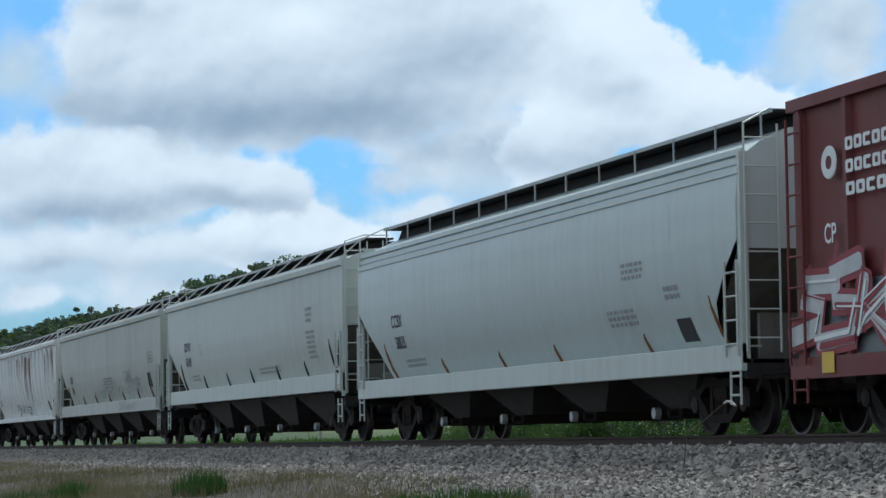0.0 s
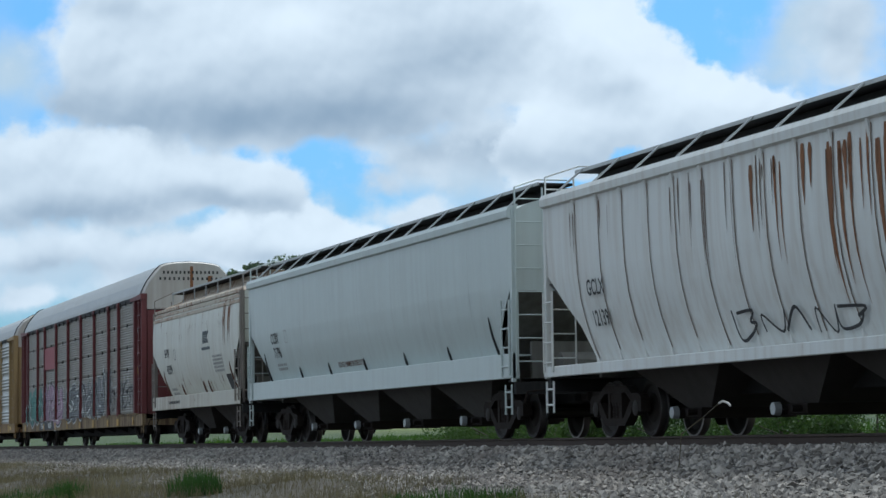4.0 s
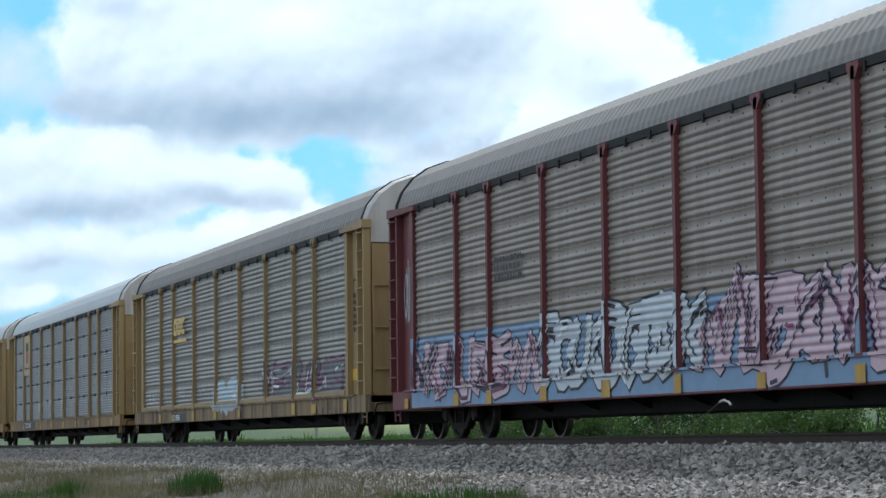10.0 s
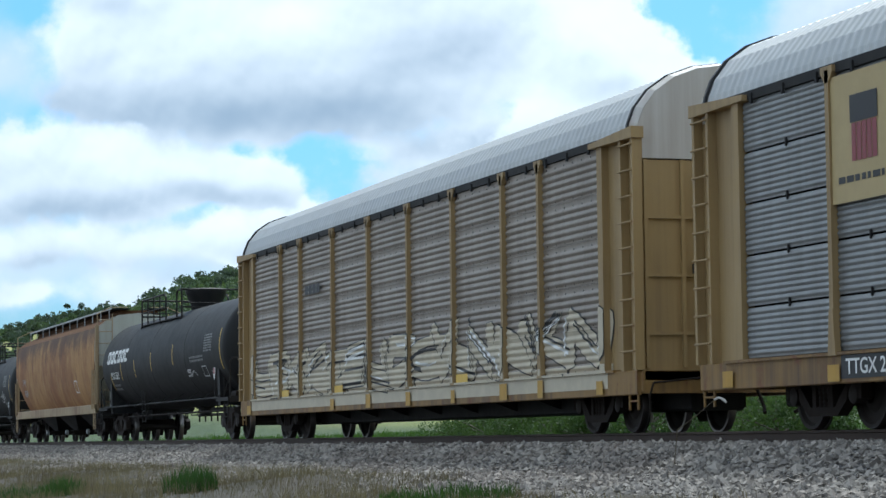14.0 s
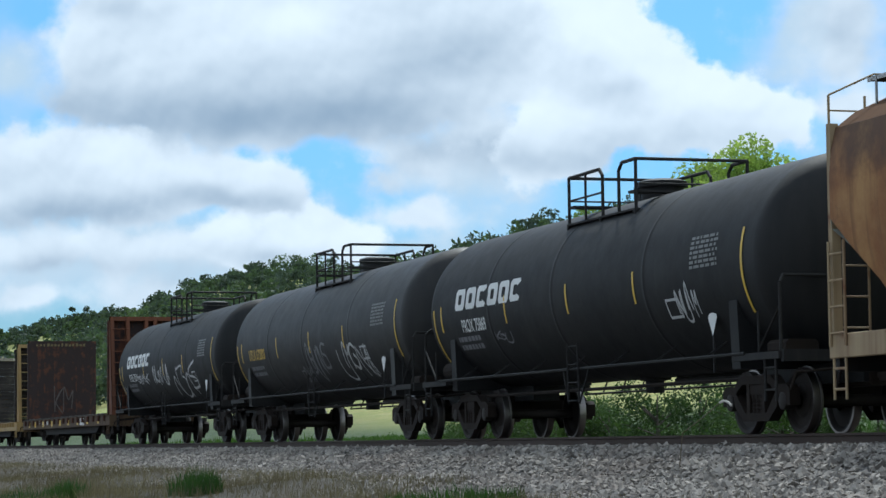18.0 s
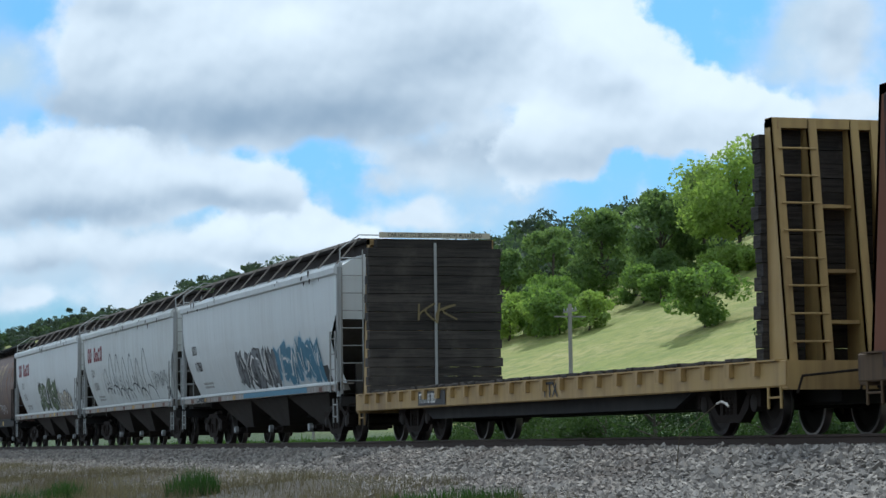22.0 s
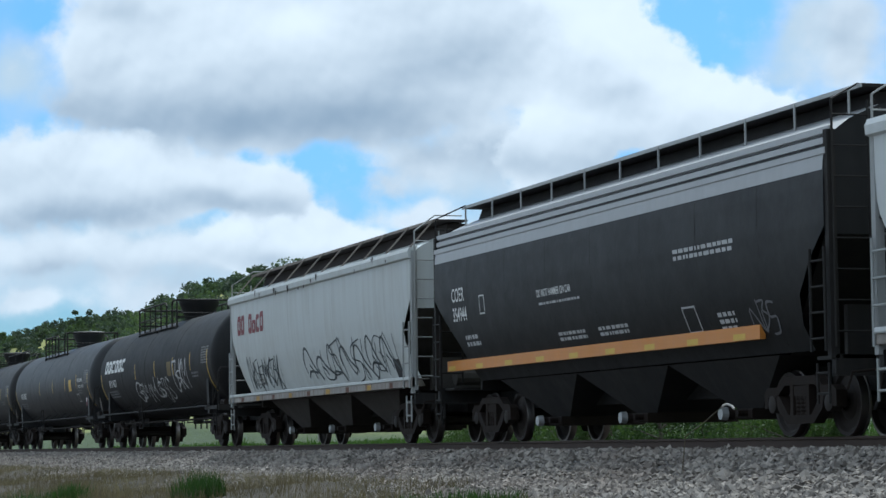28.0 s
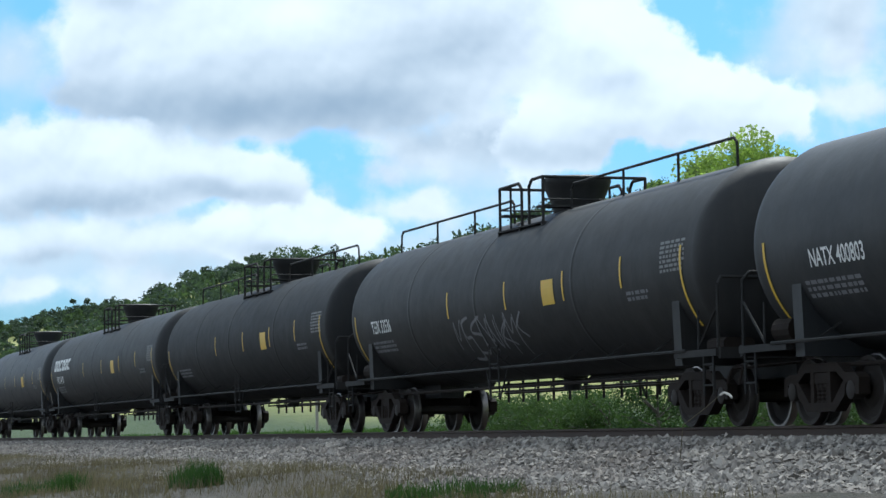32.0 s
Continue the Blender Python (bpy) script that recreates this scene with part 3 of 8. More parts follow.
def drape(m, poly, skin):
    """Lays a flat outline of (x, z, thickness) on a car's side, so that it follows the side's ribs and posts."""
    rack = isinstance(skin, RackSkin)
    pieces = [list(poly)]
    for axis, cuts in ((0, skin.cuts_x if rack else ()), (1, skin.cuts_z if rack else STEPS)):
        split = []
        for p in pieces:
            lo, hi = min(q[axis] for q in p), max(q[axis] for q in p)
            for v in cuts[bisect_right(cuts, lo + 1e-4):bisect_left(cuts, hi - 1e-4)]:
                head = clip(p, axis, v, True)
                if len(head) > 2:
                    split.append(head)
                p = clip(p, axis, v, False)
                if len(p) < 3:
                    break
            if len(p) > 2:
                split.append(p)
        pieces = split
    for p in pieces:
        if rack:
            cx, cz = sum(q[0] for q in p) / len(p), sum(q[1] for q in p) / len(p)
            kind = skin.column(cx)
            m.face(*[(x, skin.at(kind, z + (cz - z) * 0.02) - up, z) for x, z, up in p])
        else:
            m.face(*[(x, skin(z) - up, z) for x, z, up in p])


def panel(car, x0, x1, z0, z1, mat, skin, name="placard", lift=0.009):
    m = Mesh()
    lift = lift if not isinstance(skin, RackSkin) else 0.002
    drape(m, [(x0, z0, lift), (x1, z0, lift), (x1, z1, lift), (x0, z1, lift)], skin)
    return part(name, m, mat, car)


def frame_mark(car, x0, x1, z0, z1, w, mat, skin, name="stencil_box"):
    m = Mesh()
    for a, b, c, d in ((x0, x1, z0, z0 + w), (x0, x1, z1 - w, z1), (x0, x0 + w, z0, z1), (x1 - w, x1, z0, z1)):
        drape(m, [(a, c, 0.008), (b, c, 0.008), (b, d, 0.008), (a, d, 0.008)], skin)
    return part(name, m, mat, car)


def ribbon(m, pts, w, skin, lift):
    """A stroke of paint along points (x, z), one strip that rises a hair as it goes, so that it may cross itself."""
    rows, n = [], len(pts)
    for i, (x, z) in enumerate(pts):
        (x0, z0), (x1, z1) = pts[max(0, i - 1)], pts[min(n - 1, i + 1)]
        d = math.hypot(x1 - x0, z1 - z0) or 1e-6
        ux, uz = (x1 - x0) / d, (z1 - z0) / d
        k = 0.5 * w * (0.62 if i in (0, n - 1) else 1.0)
        ends = [(x, z)] if 0 < i < n - 1 else ([(x - ux * w * 0.3, z - uz * w * 0.3), (x, z)] if i == 0 else [(x, z), (x + ux * w * 0.3, z + uz * w * 0.3)])
        for j, (ex, ez) in enumerate(ends):
            kk = 0.5 * w if len(ends) == 1 or (j == 1) == (i == 0) else k
            pair = [(ex + uz * kk, ez - ux * kk), (ex - uz * kk, ez + ux * kk)]
            rows.append([(*q, lift + 0.0002 * i) for q in pair])
    for (a, b), (c, d) in zip(rows, rows[1:]):
        drape(m, [a, c, d], skin)
        drape(m, [a, d, b], skin)


SHAPES = [[(0, 0), (0.1, 1), (0.5, 0.45), (0.9, 1), (1, 0)], [(0.9, 0.9), (0.3, 1), (0, 0.6), (0.1, 0.15), (0.6, 0), (1, 0.3), (0.6, 0.5)], [(0, 0), (0.45, 1), (1, 0)], [(0, 1), (0.1, 0), (0.7, 0.1), (1, 0.5), (0.6, 0.6), (0.9, 0.95), (0.1, 0.95)],
          [(0.95, 1), (0.2, 0.9), (0.15, 0.6), (0.85, 0.5), (0.8, 0.1), (0, 0)], [(0.05, 1), (0, 0.1), (0.9, 0), (0.95, 0.9)], [(0.1, 0), (0.05, 1), (0.9, 0.05), (0.95, 1)], [(0, 1), (0.1, 0), (0.15, 0.45), (0.9, 1), (0.25, 0.5), (1, 0)]]


def spline(ctrl, k=5):
    """Points along a smooth curve through ctrl."""
    c = [ctrl[0], *ctrl, ctrl[-1]]
    out = []
    for p0, p1, p2, p3 in zip(c, c[1:], c[2:], c[3:]):
        for i in range(k):
            t = i / k
            out.append(tuple(0.5 * (2 * b + (d - a) * t + (2 * a - 5 * b + 4 * d - e) * t * t + (3 * b - a - 3 * d + e) * t ** 3) for a, b, d, e in zip(p0, p1, p2, p3)))
    return out + [ctrl[-1]]


def graffiti(car, x0, x1, z0, z1, n, fill, line, skin, seed, fat=0.32, edge=0.10, slant=0.1, glow=None, halo=None):
    """A painted piece: n crowded letter shapes, each a part, with an outline, spikes and highlights."""
    rng = random.Random(seed)
    n = max(2, round(n * 1.3))
    step = (x1 - x0) / n
    for i in range(n):
        sh, m = rng.choice(SHAPES), Mesh()
        w, zl, zh = step * rng.uniform(0.95, 1.25), z0 + fat * 0.5 + rng.uniform(0, 0.16) * (z1 - z0), z1 - fat * 0.5 - rng.uniform(0, 0.22) * (z1 - z0)
        ox, tilt = x0 + step * i - step * 0.05, rng.uniform(-0.25, 0.3) * step
        pts = spline([(ox + w * p + slant * (q - 0.5) + tilt * (q - 0.5) + rng.uniform(-0.12, 0.12) * w, zl + (zh - zl) * q + rng.uniform(-0.08, 0.08) * (zh - zl)) for p, q in sh], rng.choice((1, 2, 3)))
        f = min(fat * 1.15, step * 0.62) * rng.uniform(0.85, 1.25)
        base = 0.0018 * (i % 3)
        if halo:
            m.slot = 3
            ribbon(m, pts, f + edge + 0.11, skin, 0.0025 + base * 0.3)
        m.slot = 1
        ribbon(m, pts, f + edge, skin, 0.004 + base)
        for _ in range(2):                      # spikes past the outline
            px, pz = rng.choice(pts)
            ribbon(m, [(px, pz), (px + rng.uniform(-0.2, 0.2), min(z1 + 0.1, max(z0, pz + rng.uniform(-0.4, 0.45))))], 0.09, skin, 0.005 + base)
        m.slot = 0
        ribbon(m, pts, f, skin, 0.012 + base)
        for _ in range(6):
            k = rng.randint(0, max(0, len(pts) - 3))
            m.slot = 1 if _ < 4 else 2
            ox2, oz2 = rng.uniform(-0.38, 0.38) * f, rng.uniform(-0.38, 0.38) * f
            ribbon(m, [(p + ox2, q + oz2) for p, q in pts[k:k + rng.randint(2, 4)]], rng.uniform(0.02, 0.07), skin, 0.022 + 0.002 * _)
        part("graffiti_letter", m, [fill, line, glow or WHITE_INK, halo or line], car, "spray-painted jagged letter shape")


def scrawl(car, x0, x1, z0, z1, n, mat, skin, seed, w=0.05):
    """A quick tag: thin strokes in letter-like loops, each stroke a part."""
    rng = random.Random(seed)
    step = (x1 - x0) / n
    for i in range(n):
        sh, m = rng.choice(SHAPES), Mesh()
        lo, hi = z0 + rng.uniform(0, 0.3) * (z1 - z0), z1 - rng.uniform(0, 0.35) * (z1 - z0)
        ww, ox = step * rng.uniform(0.8, 1.35), x0 + step * (i + rng.uniform(-0.1, 0.1))
        pts = spline([(ox + ww * p + 0.12 * step * (q - 0.5) + rng.uniform(-0.12, 0.12) * ww, lo + (hi - lo) * q + rng.uniform(-0.06, 0.06) * (z1 - z0)) for p, q in sh], 5)
        ribbon(m, pts, w * rng.uniform(0.7, 1.15), skin, 0.005 + 0.002 * (i % 3))
        part("graffiti_tag", m, mat, car, "thin spray-painted scrawl")


def arches(car, x0, x1, z0, z1, n, mat, skin, seed, w=0.045):
    """A tag of tall pointed arches with short inner strokes, each stroke a part."""
    rng = random.Random(seed)
    step = (x1 - x0) / n
    for i in range(n):
        x, hi, lo = x0 + step * i, z1 - rng.uniform(0, 0.45) * (z1 - z0), z0 + rng.uniform(0, 0.25) * (z1 - z0)
        k = step * rng.uniform(0.95, 1.3)
        arc = [(x + 0.05 * k, lo + 0.25 * (hi - lo)), (x, lo + 0.62 * (hi - lo)), (x + 0.16 * k, hi), (x + 0.36 * k, hi - 0.06 * (hi - lo)), (x + 0.62 * k, lo + 0.45 * (hi - lo)), (x + 1.02 * k, lo)]
        inner = [(x + 0.34 * k, lo + 0.48 * (hi - lo)), (x + 0.5 * k, lo + 0.3 * (hi - lo)), (x + 0.6 * k, lo + 0.05 * (hi - lo))]
        foot = [(x + 0.1 * k, lo + 0.1 * (hi - lo)), (x + 0.3 * k, lo + 0.28 * (hi - lo)), (x + 0.75 * k, lo + 0.22 * (hi - lo))]
        for j, pts in enumerate((arc, inner, foot)):
            if j and rng.random() < 0.25:
                continue
            m = Mesh()
            ribbon(m, spline(pts, 5), w * rng.uniform(0.8, 1.1), skin, 0.005 + 0.002 * ((i + j) % 3))
            part("graffiti_tag", m, mat, car, "thin spray-painted scrawl")


def blocks(car, x, z, w, h, n, mat, skin, slant=0.25, seed=0, tall=(), ring=True, name="emblem"):
    """A name mark as plain slanted shapes, each a part."""
    step = w / n
    for i in range(n):
        if tall and tall[i] == 0:
            continue
        a, b, top, m = x + i * step, x + (i + 0.86) * step, z + h * (tall[i] if tall else 1.0), Mesh()

        def q(u, v):
            zz = z + (top - z) * v
            return (a + (b - a) * u + slant * (zz - z), skin(zz) - 0.009, zz)
        if ring and (b - a) > 0.12:
            k, kz = 0.33, 0.27
            o = [q(0.12, 0), q(0.88, 0), q(1, 0.15), q(1, 0.85), q(0.88, 1), q(0.12, 1), q(0, 0.85), q(0, 0.15)]
            e = [q(k + 0.04, kz), q(1 - k - 0.04, kz), q(1 - k, kz + 0.06), q(1 - k, 1 - kz - 0.06), q(1 - k - 0.04, 1 - kz), q(k + 0.04, 1 - kz), q(k, 1 - kz - 0.06), q(k, kz + 0.06)]
            m.add(o + e, [(j, (j + 1) % 8, 8 + (j + 1) % 8, 8 + j) for j in range(8) if not (i % 3 == 2 and j == 2)])
        else:
            m.face(q(0, 0), q(1, 0), q(1, 1), q(0, 1))
        part(name, m, mat, car)


INK = plain("black_stencil_paint", (0.02, 0.02, 0.022), 0.6)
WHITE_INK = plain("white_stencil_paint", (0.72, 0.72, 0.70), 0.6, 0, 0.2)
RED_INK = plain("dark_red_lettering", (0.22, 0.035, 0.045), 0.55)
YELLOW_INK = plain("yellow_reflective_tape", (0.62, 0.40, 0.04), 0.5)
GREY_INK = plain("faded_grey_stencil", (0.30, 0.30, 0.29), 0.7)
# slope sheets: grime plus the end cage's shade, both in the colour
SLOPE = paint("grimy_shaded_slope_sheet", (0.17, 0.165, 0.15), (0.07, 0.055, 0.042), 0.7, 0.15, 0.7, seed=45)
SEAM = plain("weld_line", (0.45, 0.47, 0.45), 0.7, 0, 0.3)
DECK_DARK = paint("dark_worn_planks", (0.05, 0.042, 0.036), (0.02, 0.017, 0.015), 0.5, 0, 0.9, seed=42, tone=0.3)
WORN_YELLOW = paint("worn_yellow_reflector", (0.46, 0.27, 0.04), (0.16, 0.09, 0.04), 0.6, 0.3, 0.6, seed=41)
RUSTRED = plain("rust_red_primer", (0.12, 0.055, 0.035), 0.75, 0, 0.3)


def ladder(m, x, y0, y1, z0, z1, n, r=0.013, stile=0.018):
    for y in (y0, y1):
        m.bar((x, y, z0), (x, y, z1), stile)
    for i in range(n):
        z = z0 + (z1 - z0) * (i + 0.5) / n
        m.bar((x, y0, z), (x, y1, z), r)
    return m


def ladder_x(m, y, x0, x1, z0, z1, n, r=0.016, stile=0.022):
    for x in (x0, x1):
        m.bar((x, y, z0), (x, y, z1), stile)
    for i in range(n):
        z = z0 + (z1 - z0) * (i + 0.5) / n
        m.bar((x0, y, z), (x1, y, z), r)
    return m


CARS = []


def car_thing(name, label, front, rear):
    """An empty car, whose origin lies on the rail head under its middle."""
    ob = thing(name, label, "freight car", "cars of the train")
    CARS.append((ob, (front + rear) / 2))
    return ob, (front - rear) / 2
# ---- covered hoppers ----
PROFILES = {
    "trin": [(-1.10, 1.16), (-1.22, 1.45), (-1.36, 1.85), (-1.46, 2.25), (-1.52, 2.7), (-1.55, 3.3), (-1.56, 4.0)],
    "grain": [(-1.10, 1.16), (-1.22, 1.45), (-1.36, 1.85), (-1.46, 2.25), (-1.52, 2.7), (-1.55, 3.2), (-1.56, 3.82)],
    "flow": [(-1.08, 1.16), (-1.28, 1.5), (-1.44, 1.9), (-1.54, 2.35), (-1.58, 2.8), (-1.58, 3.3), (-1.55, 3.65), (-1.48, 3.92)],
    "cyl": [(-0.98, 1.10), (-1.24, 1.45), (-1.44, 1.9), (-1.54, 2.35), (-1.56, 2.7), (-1.50, 3.1), (-1.36, 3.5), (-1.12, 3.85), (-0.85, 4.05)],
}


def skin_of(prof):
    zs, ys = [p[1] for p in prof], [p[0] for p in prof]
    return lambda z: float(np.interp(z, zs, ys))


def hopper(label, front, rear, kind, body, sill, bays, roof=None, chute=None, name="covered_hopper", slope=None, under=None, band=True, ribs=0, board_lean=0.12, gussets=(), gus_z=(1.5, 1.85), gus_mat=None, rail_mat=None, dz=0.0, endplate=None, sillband=None, sill_z=(0.86, 1.20), bracket=None, board=None, board_drop=0.0, plain_hatch=False, weld=None):
    car, h = car_thing(name, label, front, rear)
    prof = PROFILES[kind]
    top_y, top_z = prof[-1]
    roof, chute, slope, rail_mat = roof or body, chute or body, slope or SLOPE, rail_mat or sill
    skin, bracket, board = skin_of(prof), bracket or (BRACKET if kind != "cyl" else BLACK), board or BLACK

    def inset(z, s=1):
        if kind == "grain":
            return float(np.interp(z, [1.16, 1.50, 2.05, 2.35, 2.95], [0.62, 0.70, 0.95, 0.90, 0.10])) if s > 0 else float(np.interp(z, [1.16, 2.85], [1.05, 0.10]))
        return float(np.interp(z, [1.16, 1.75, 2.40, 2.74], [1.45, 1.35, 0.55, 0.10]))
    cut = 2.72 if kind == "grain" else 2.62
    # side sheets, cut back at the lower corners
    for s in (-1, 1):
        m, rows = Mesh(), []
        zs = sorted(set([p[1] for p in prof] + [1.45, 2.05, 2.35, 2.55, 2.74, 2.95, 3.25]))
        cols = max(4, int(h * 2 / 1.5))
        for z in zs:
            e, f = h - inset(z), h - inset(z, -1)
            rows.append([(-f + (e + f) * i / cols, skin(z) * -s, z) for i in range(cols + 1)])
        m.sheet(rows if s > 0 else [r[::-1] for r in rows])
        part("side_sheet", m, body, car, smooth=True)
    # weld seams between the side plates
    if not ribs:
        zs = np.linspace(sill_z[1] + 0.05, top_z - 0.16, 7)
        for k in range(1, 8):
            x, m = -h + 2 * h * k / 8, Mesh()
            m.sheet([[(x - 0.009, skin(z) - 0.004, z), (x + 0.009, skin(z) - 0.004, z)] for z in zs])
            part("weld_seam", m, weld or SEAM, car)
    # roof with a rounded crown
    up = {"trin": 0.36, "grain": 0.46}.get(kind, 0.5)
    crown = [(top_y, top_z), (top_y * 0.8, top_z + 0.44 * up), (top_y * 0.5, top_z + 0.84 * up), (0, top_z + up)] if kind != "cyl" else [(top_y, top_z), (top_y * 0.5, top_z + 0.18), (0, top_z + 0.24)]
    crown += [(-y, z) for y, z in crown[-2::-1]]
    cols = 12
    m = Mesh().sheet([[(-h + 0.1 + (2 * h - 0.2) * i / cols, y, z) for i in range(cols + 1)] for y, z in crown][::-1])
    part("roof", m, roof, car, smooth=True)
    # end walls: upper plate, slope sheet below it
    half_out = [(y, z) for y, z in prof if z > cut] + crown[1:-1] + [(-y, z) for y, z in prof[::-1] if z > cut]
    for s in (-1, 1):
        x = s * (h - 0.10)
        p = [(x, skin(cut), cut)] + [(x, y, z) for y, z in half_out] + [(x, -skin(cut), cut)]
        part("end_plate", Mesh().face(*(p if s < 0 else p[::-1])), endplate or body, car)
        m = Mesh().face((x, skin(cut), cut), (x, -skin(cut), cut), (s * (h - 2.3), 1.05, 1.12), (s * (h - 2.3), -1.05, 1.12))
        m.box(*sorted((s * (h - 0.95), s * (h - 0.85))), -0.9, 0.9, 1.0, 1.75)
        m.bar((s * (h - 0.35), -0.55, 1.35), (s * (h - 0.35), 0.55, 1.35), 0.19, 12)
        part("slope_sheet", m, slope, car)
        # corner posts, ladders, steps
        for t in (-1, 1):
            m = Mesh().box(*sorted((s * (h - 0.11), s * h)), *sorted((t * 1.56, t * 1.44)), 1.0, top_z + 0.06 if kind != "cyl" else 3.95)
            part("corner_post", m, rail_mat, car)
            m = ladder(Mesh(), s * (h + 0.03), t * 1.50, t * 0.98, 1.15, top_z + 0.45 if kind != "cyl" else 4.2, 8)
            m.pipe([(s * (h + 0.03), t * 1.50, top_z + 0.45), (s * (h - 0.25), t * 0.98, 4.62), (s * (h - 0.25), t * 0.4, 4.62)], 0.014)
            part("end_ladder", m, rail_mat, car)
            m = ladder_x(Mesh(), t * 1.60, s * (h - 0.07), s * (h - 0.50), 1.1, 2.45, 4)
            part("side_ladder", m, rail_mat, car)
            m = ladder_x(Mesh(), t * 1.56, s * (h - 0.08), s * (h - 0.42), 0.42, 0.95, 2, 0.018, 0.02)
            part("step", m, rail_mat, car)
        m = Mesh().box(*sorted((s * (h - 0.75), s * h)), -1.4, 1.4, 1.0, 1.05).box(*sorted((s * (h - 0.12), s * h)), -1.5, 1.5, 0.78, 1.06)
        part("end_platform", m, BLACK, car)
        m = Mesh().lathe([(s * (h + 0.06), 0.27), (s * (h + 0.08), 0.29), (s * (h + 0.06), 0.31)], (0, 0.5, 2.2), 16, "x") if s < 0 else Mesh().pipe([(h, -0.9, 1.05), (h + 0.02, -0.9, 0.5), (h - 0.1, -0.9, 0.35)], 0.03)
        part("brake_gear", m, BLACK, car)
    # side sills and top chords
    for t in (-1, 1):
        if sillband:
            part("side_sill", Mesh().box(-h + 0.1, h - 2.7, *sorted((t * 1.24, t * 1.33)), 1.37, 1.57), sillband, car)
        else:
            y0, y1 = sorted((t * 1.50, t * 1.58))
            m = Mesh().box(-h, h, y0, y1, sill_z[0], sill_z[1], 0.012).box(-h + 0.4, h - 0.4, *sorted((t * 1.08, t * 1.57)), sill_z[1] - 0.03, sill_z[1] - 0.005)
            part("side_sill", m, sill, car)
        if band and kind in ("trin", "grain"):
            o = t * (abs(top_y) + 0.015)
            m = Mesh().prism([(t * 1.52, top_z - 0.12), (o + t * 0.05, top_z - 0.08), (o + t * 0.06, top_z + 0.04), (o + t * 0.02, top_z + 0.12), (t * 1.42, top_z + 0.16)], -h + 0.02, h - 0.02)
            part("top_chord", m, roof, car)
        elif band and kind == "flow":
            for i in range(3):
                z = top_z - 0.22 + 0.14 * i
                y = skin(z) * -t
                m = Mesh().prism([(y - 0.02 * t, z - 0.05), (y + 0.035 * t, z - 0.035), (y + 0.03 * t, z + 0.05), (y - 0.03 * t, z + 0.06)], -h + 0.05, h - 0.05)
                part("top_chord", m, roof, car)
        # running board on its brackets
        bz = {"trin": 4.55, "grain": 4.53, "flow": 4.60, "cyl": 4.42}[kind] - board_drop
        m = Mesh().box(-h + 0.1, h - 0.1, *sorted((t * 0.98, t * 0.32)), bz - 0.035, bz)
        part("running_board", m, board, car)
        part("board_edge", Mesh().box(-h + 0.1, h - 0.1, *sorted((t * 1.0, t * 0.98)), bz - 0.045, bz + 0.012), bracket, car)
        n = max(8, int(2 * h / 1.55))
        foot = (0, t * 1.0, top_z + 0.3) if kind == "flow" else (0, t * (abs(top_y) - 0.04), top_z + 0.08)
        sh = Mesh().bar(foot, (board_lean, t * 1.0, bz), 0.019, 5).data("bracket", bracket)
        for i in range(n):
            part("bracket", sh, None, car, at=(-h + 0.35 + (2 * h - 0.8) * i / (n - 1), 0, 0))
        if kind == "cyl":
            teeth = Mesh()
            for i in range(40):
                a = -h + 0.3 + (2 * h - 0.6) * i / 39
                teeth.box(a, a + 0.06, *sorted((t * 0.99, t * 0.9)), bz - 0.14, bz - 0.03)
            part("board_supports", teeth, BLACK, car)
    # hatches along the crown; the wide cover's dark colour holds the board's shade
    hz = 0.8 * up if kind != "cyl" else 0.2
    if kind == "cyl":
        m = Mesh().box(-h + 0.8, h - 0.8, -0.30, 0.30, top_z + hz, 4.46, 0.05)
    else:
        m = Mesh().prism([(-0.80, top_z + 0.5 * up), (-0.66, bz - 0.06), (0.66, bz - 0.06), (0.80, top_z + 0.5 * up)], -h + 0.35, h - 0.35)
    part("hatch_cover", m, roof if plain_hatch else board, car, "long trough hatch")
    # centre sill and hopper bays with their outlets
    part("centre_sill", Mesh().box(-h + 0.3, h - 0.3, -0.3, 0.3, 0.62, 0.98), BLACK, car)
    span = 2 * h - 5.2
    wb = span / bays
    for i in range(bays):
        c = -span / 2 + wb * (i + 0.5)
        a, b = wb * 0.5, 0.42
        m = Mesh()
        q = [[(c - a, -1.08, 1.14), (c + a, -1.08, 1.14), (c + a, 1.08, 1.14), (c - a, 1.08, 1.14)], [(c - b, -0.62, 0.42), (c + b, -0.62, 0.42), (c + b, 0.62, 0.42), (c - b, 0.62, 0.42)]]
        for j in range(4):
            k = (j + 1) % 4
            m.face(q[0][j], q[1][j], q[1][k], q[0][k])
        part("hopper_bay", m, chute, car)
        m = Mesh().box(c - 0.45, c + 0.45, -0.8, 0.8, 0.27, 0.43, 0.02)
        m.lathe([(-0.98, 0.0), (-0.97, 0.075), (-0.8, 0.08)], (c - 0.25, 0, 0.35), 10).bar((c + 0.25, -0.95, 0.36), (c + 0.25, 0.95, 0.36), 0.05, 8)
        part("outlet_gate", m, under or IRON, car)
        m = Mesh().lathe([(-1.0, 0.0), (-1.0, 0.09), (-0.9, 0.10)], (c - 0.25, 0, 0.36), 12)
        part("outlet_cap", m, BRACKET, car)
    if ribs:
        rb = Mesh().prism([(-0.05, 0.0), (-0.03, -0.05), (0.03, -0.05), (0.05, 0.0)], sill_z[1], top_z - 0.04, "z")
        rb.v = [(x, y + skin(z), z) for x, y, z in rb.v]
        rb = rb.data("side_rib", body)
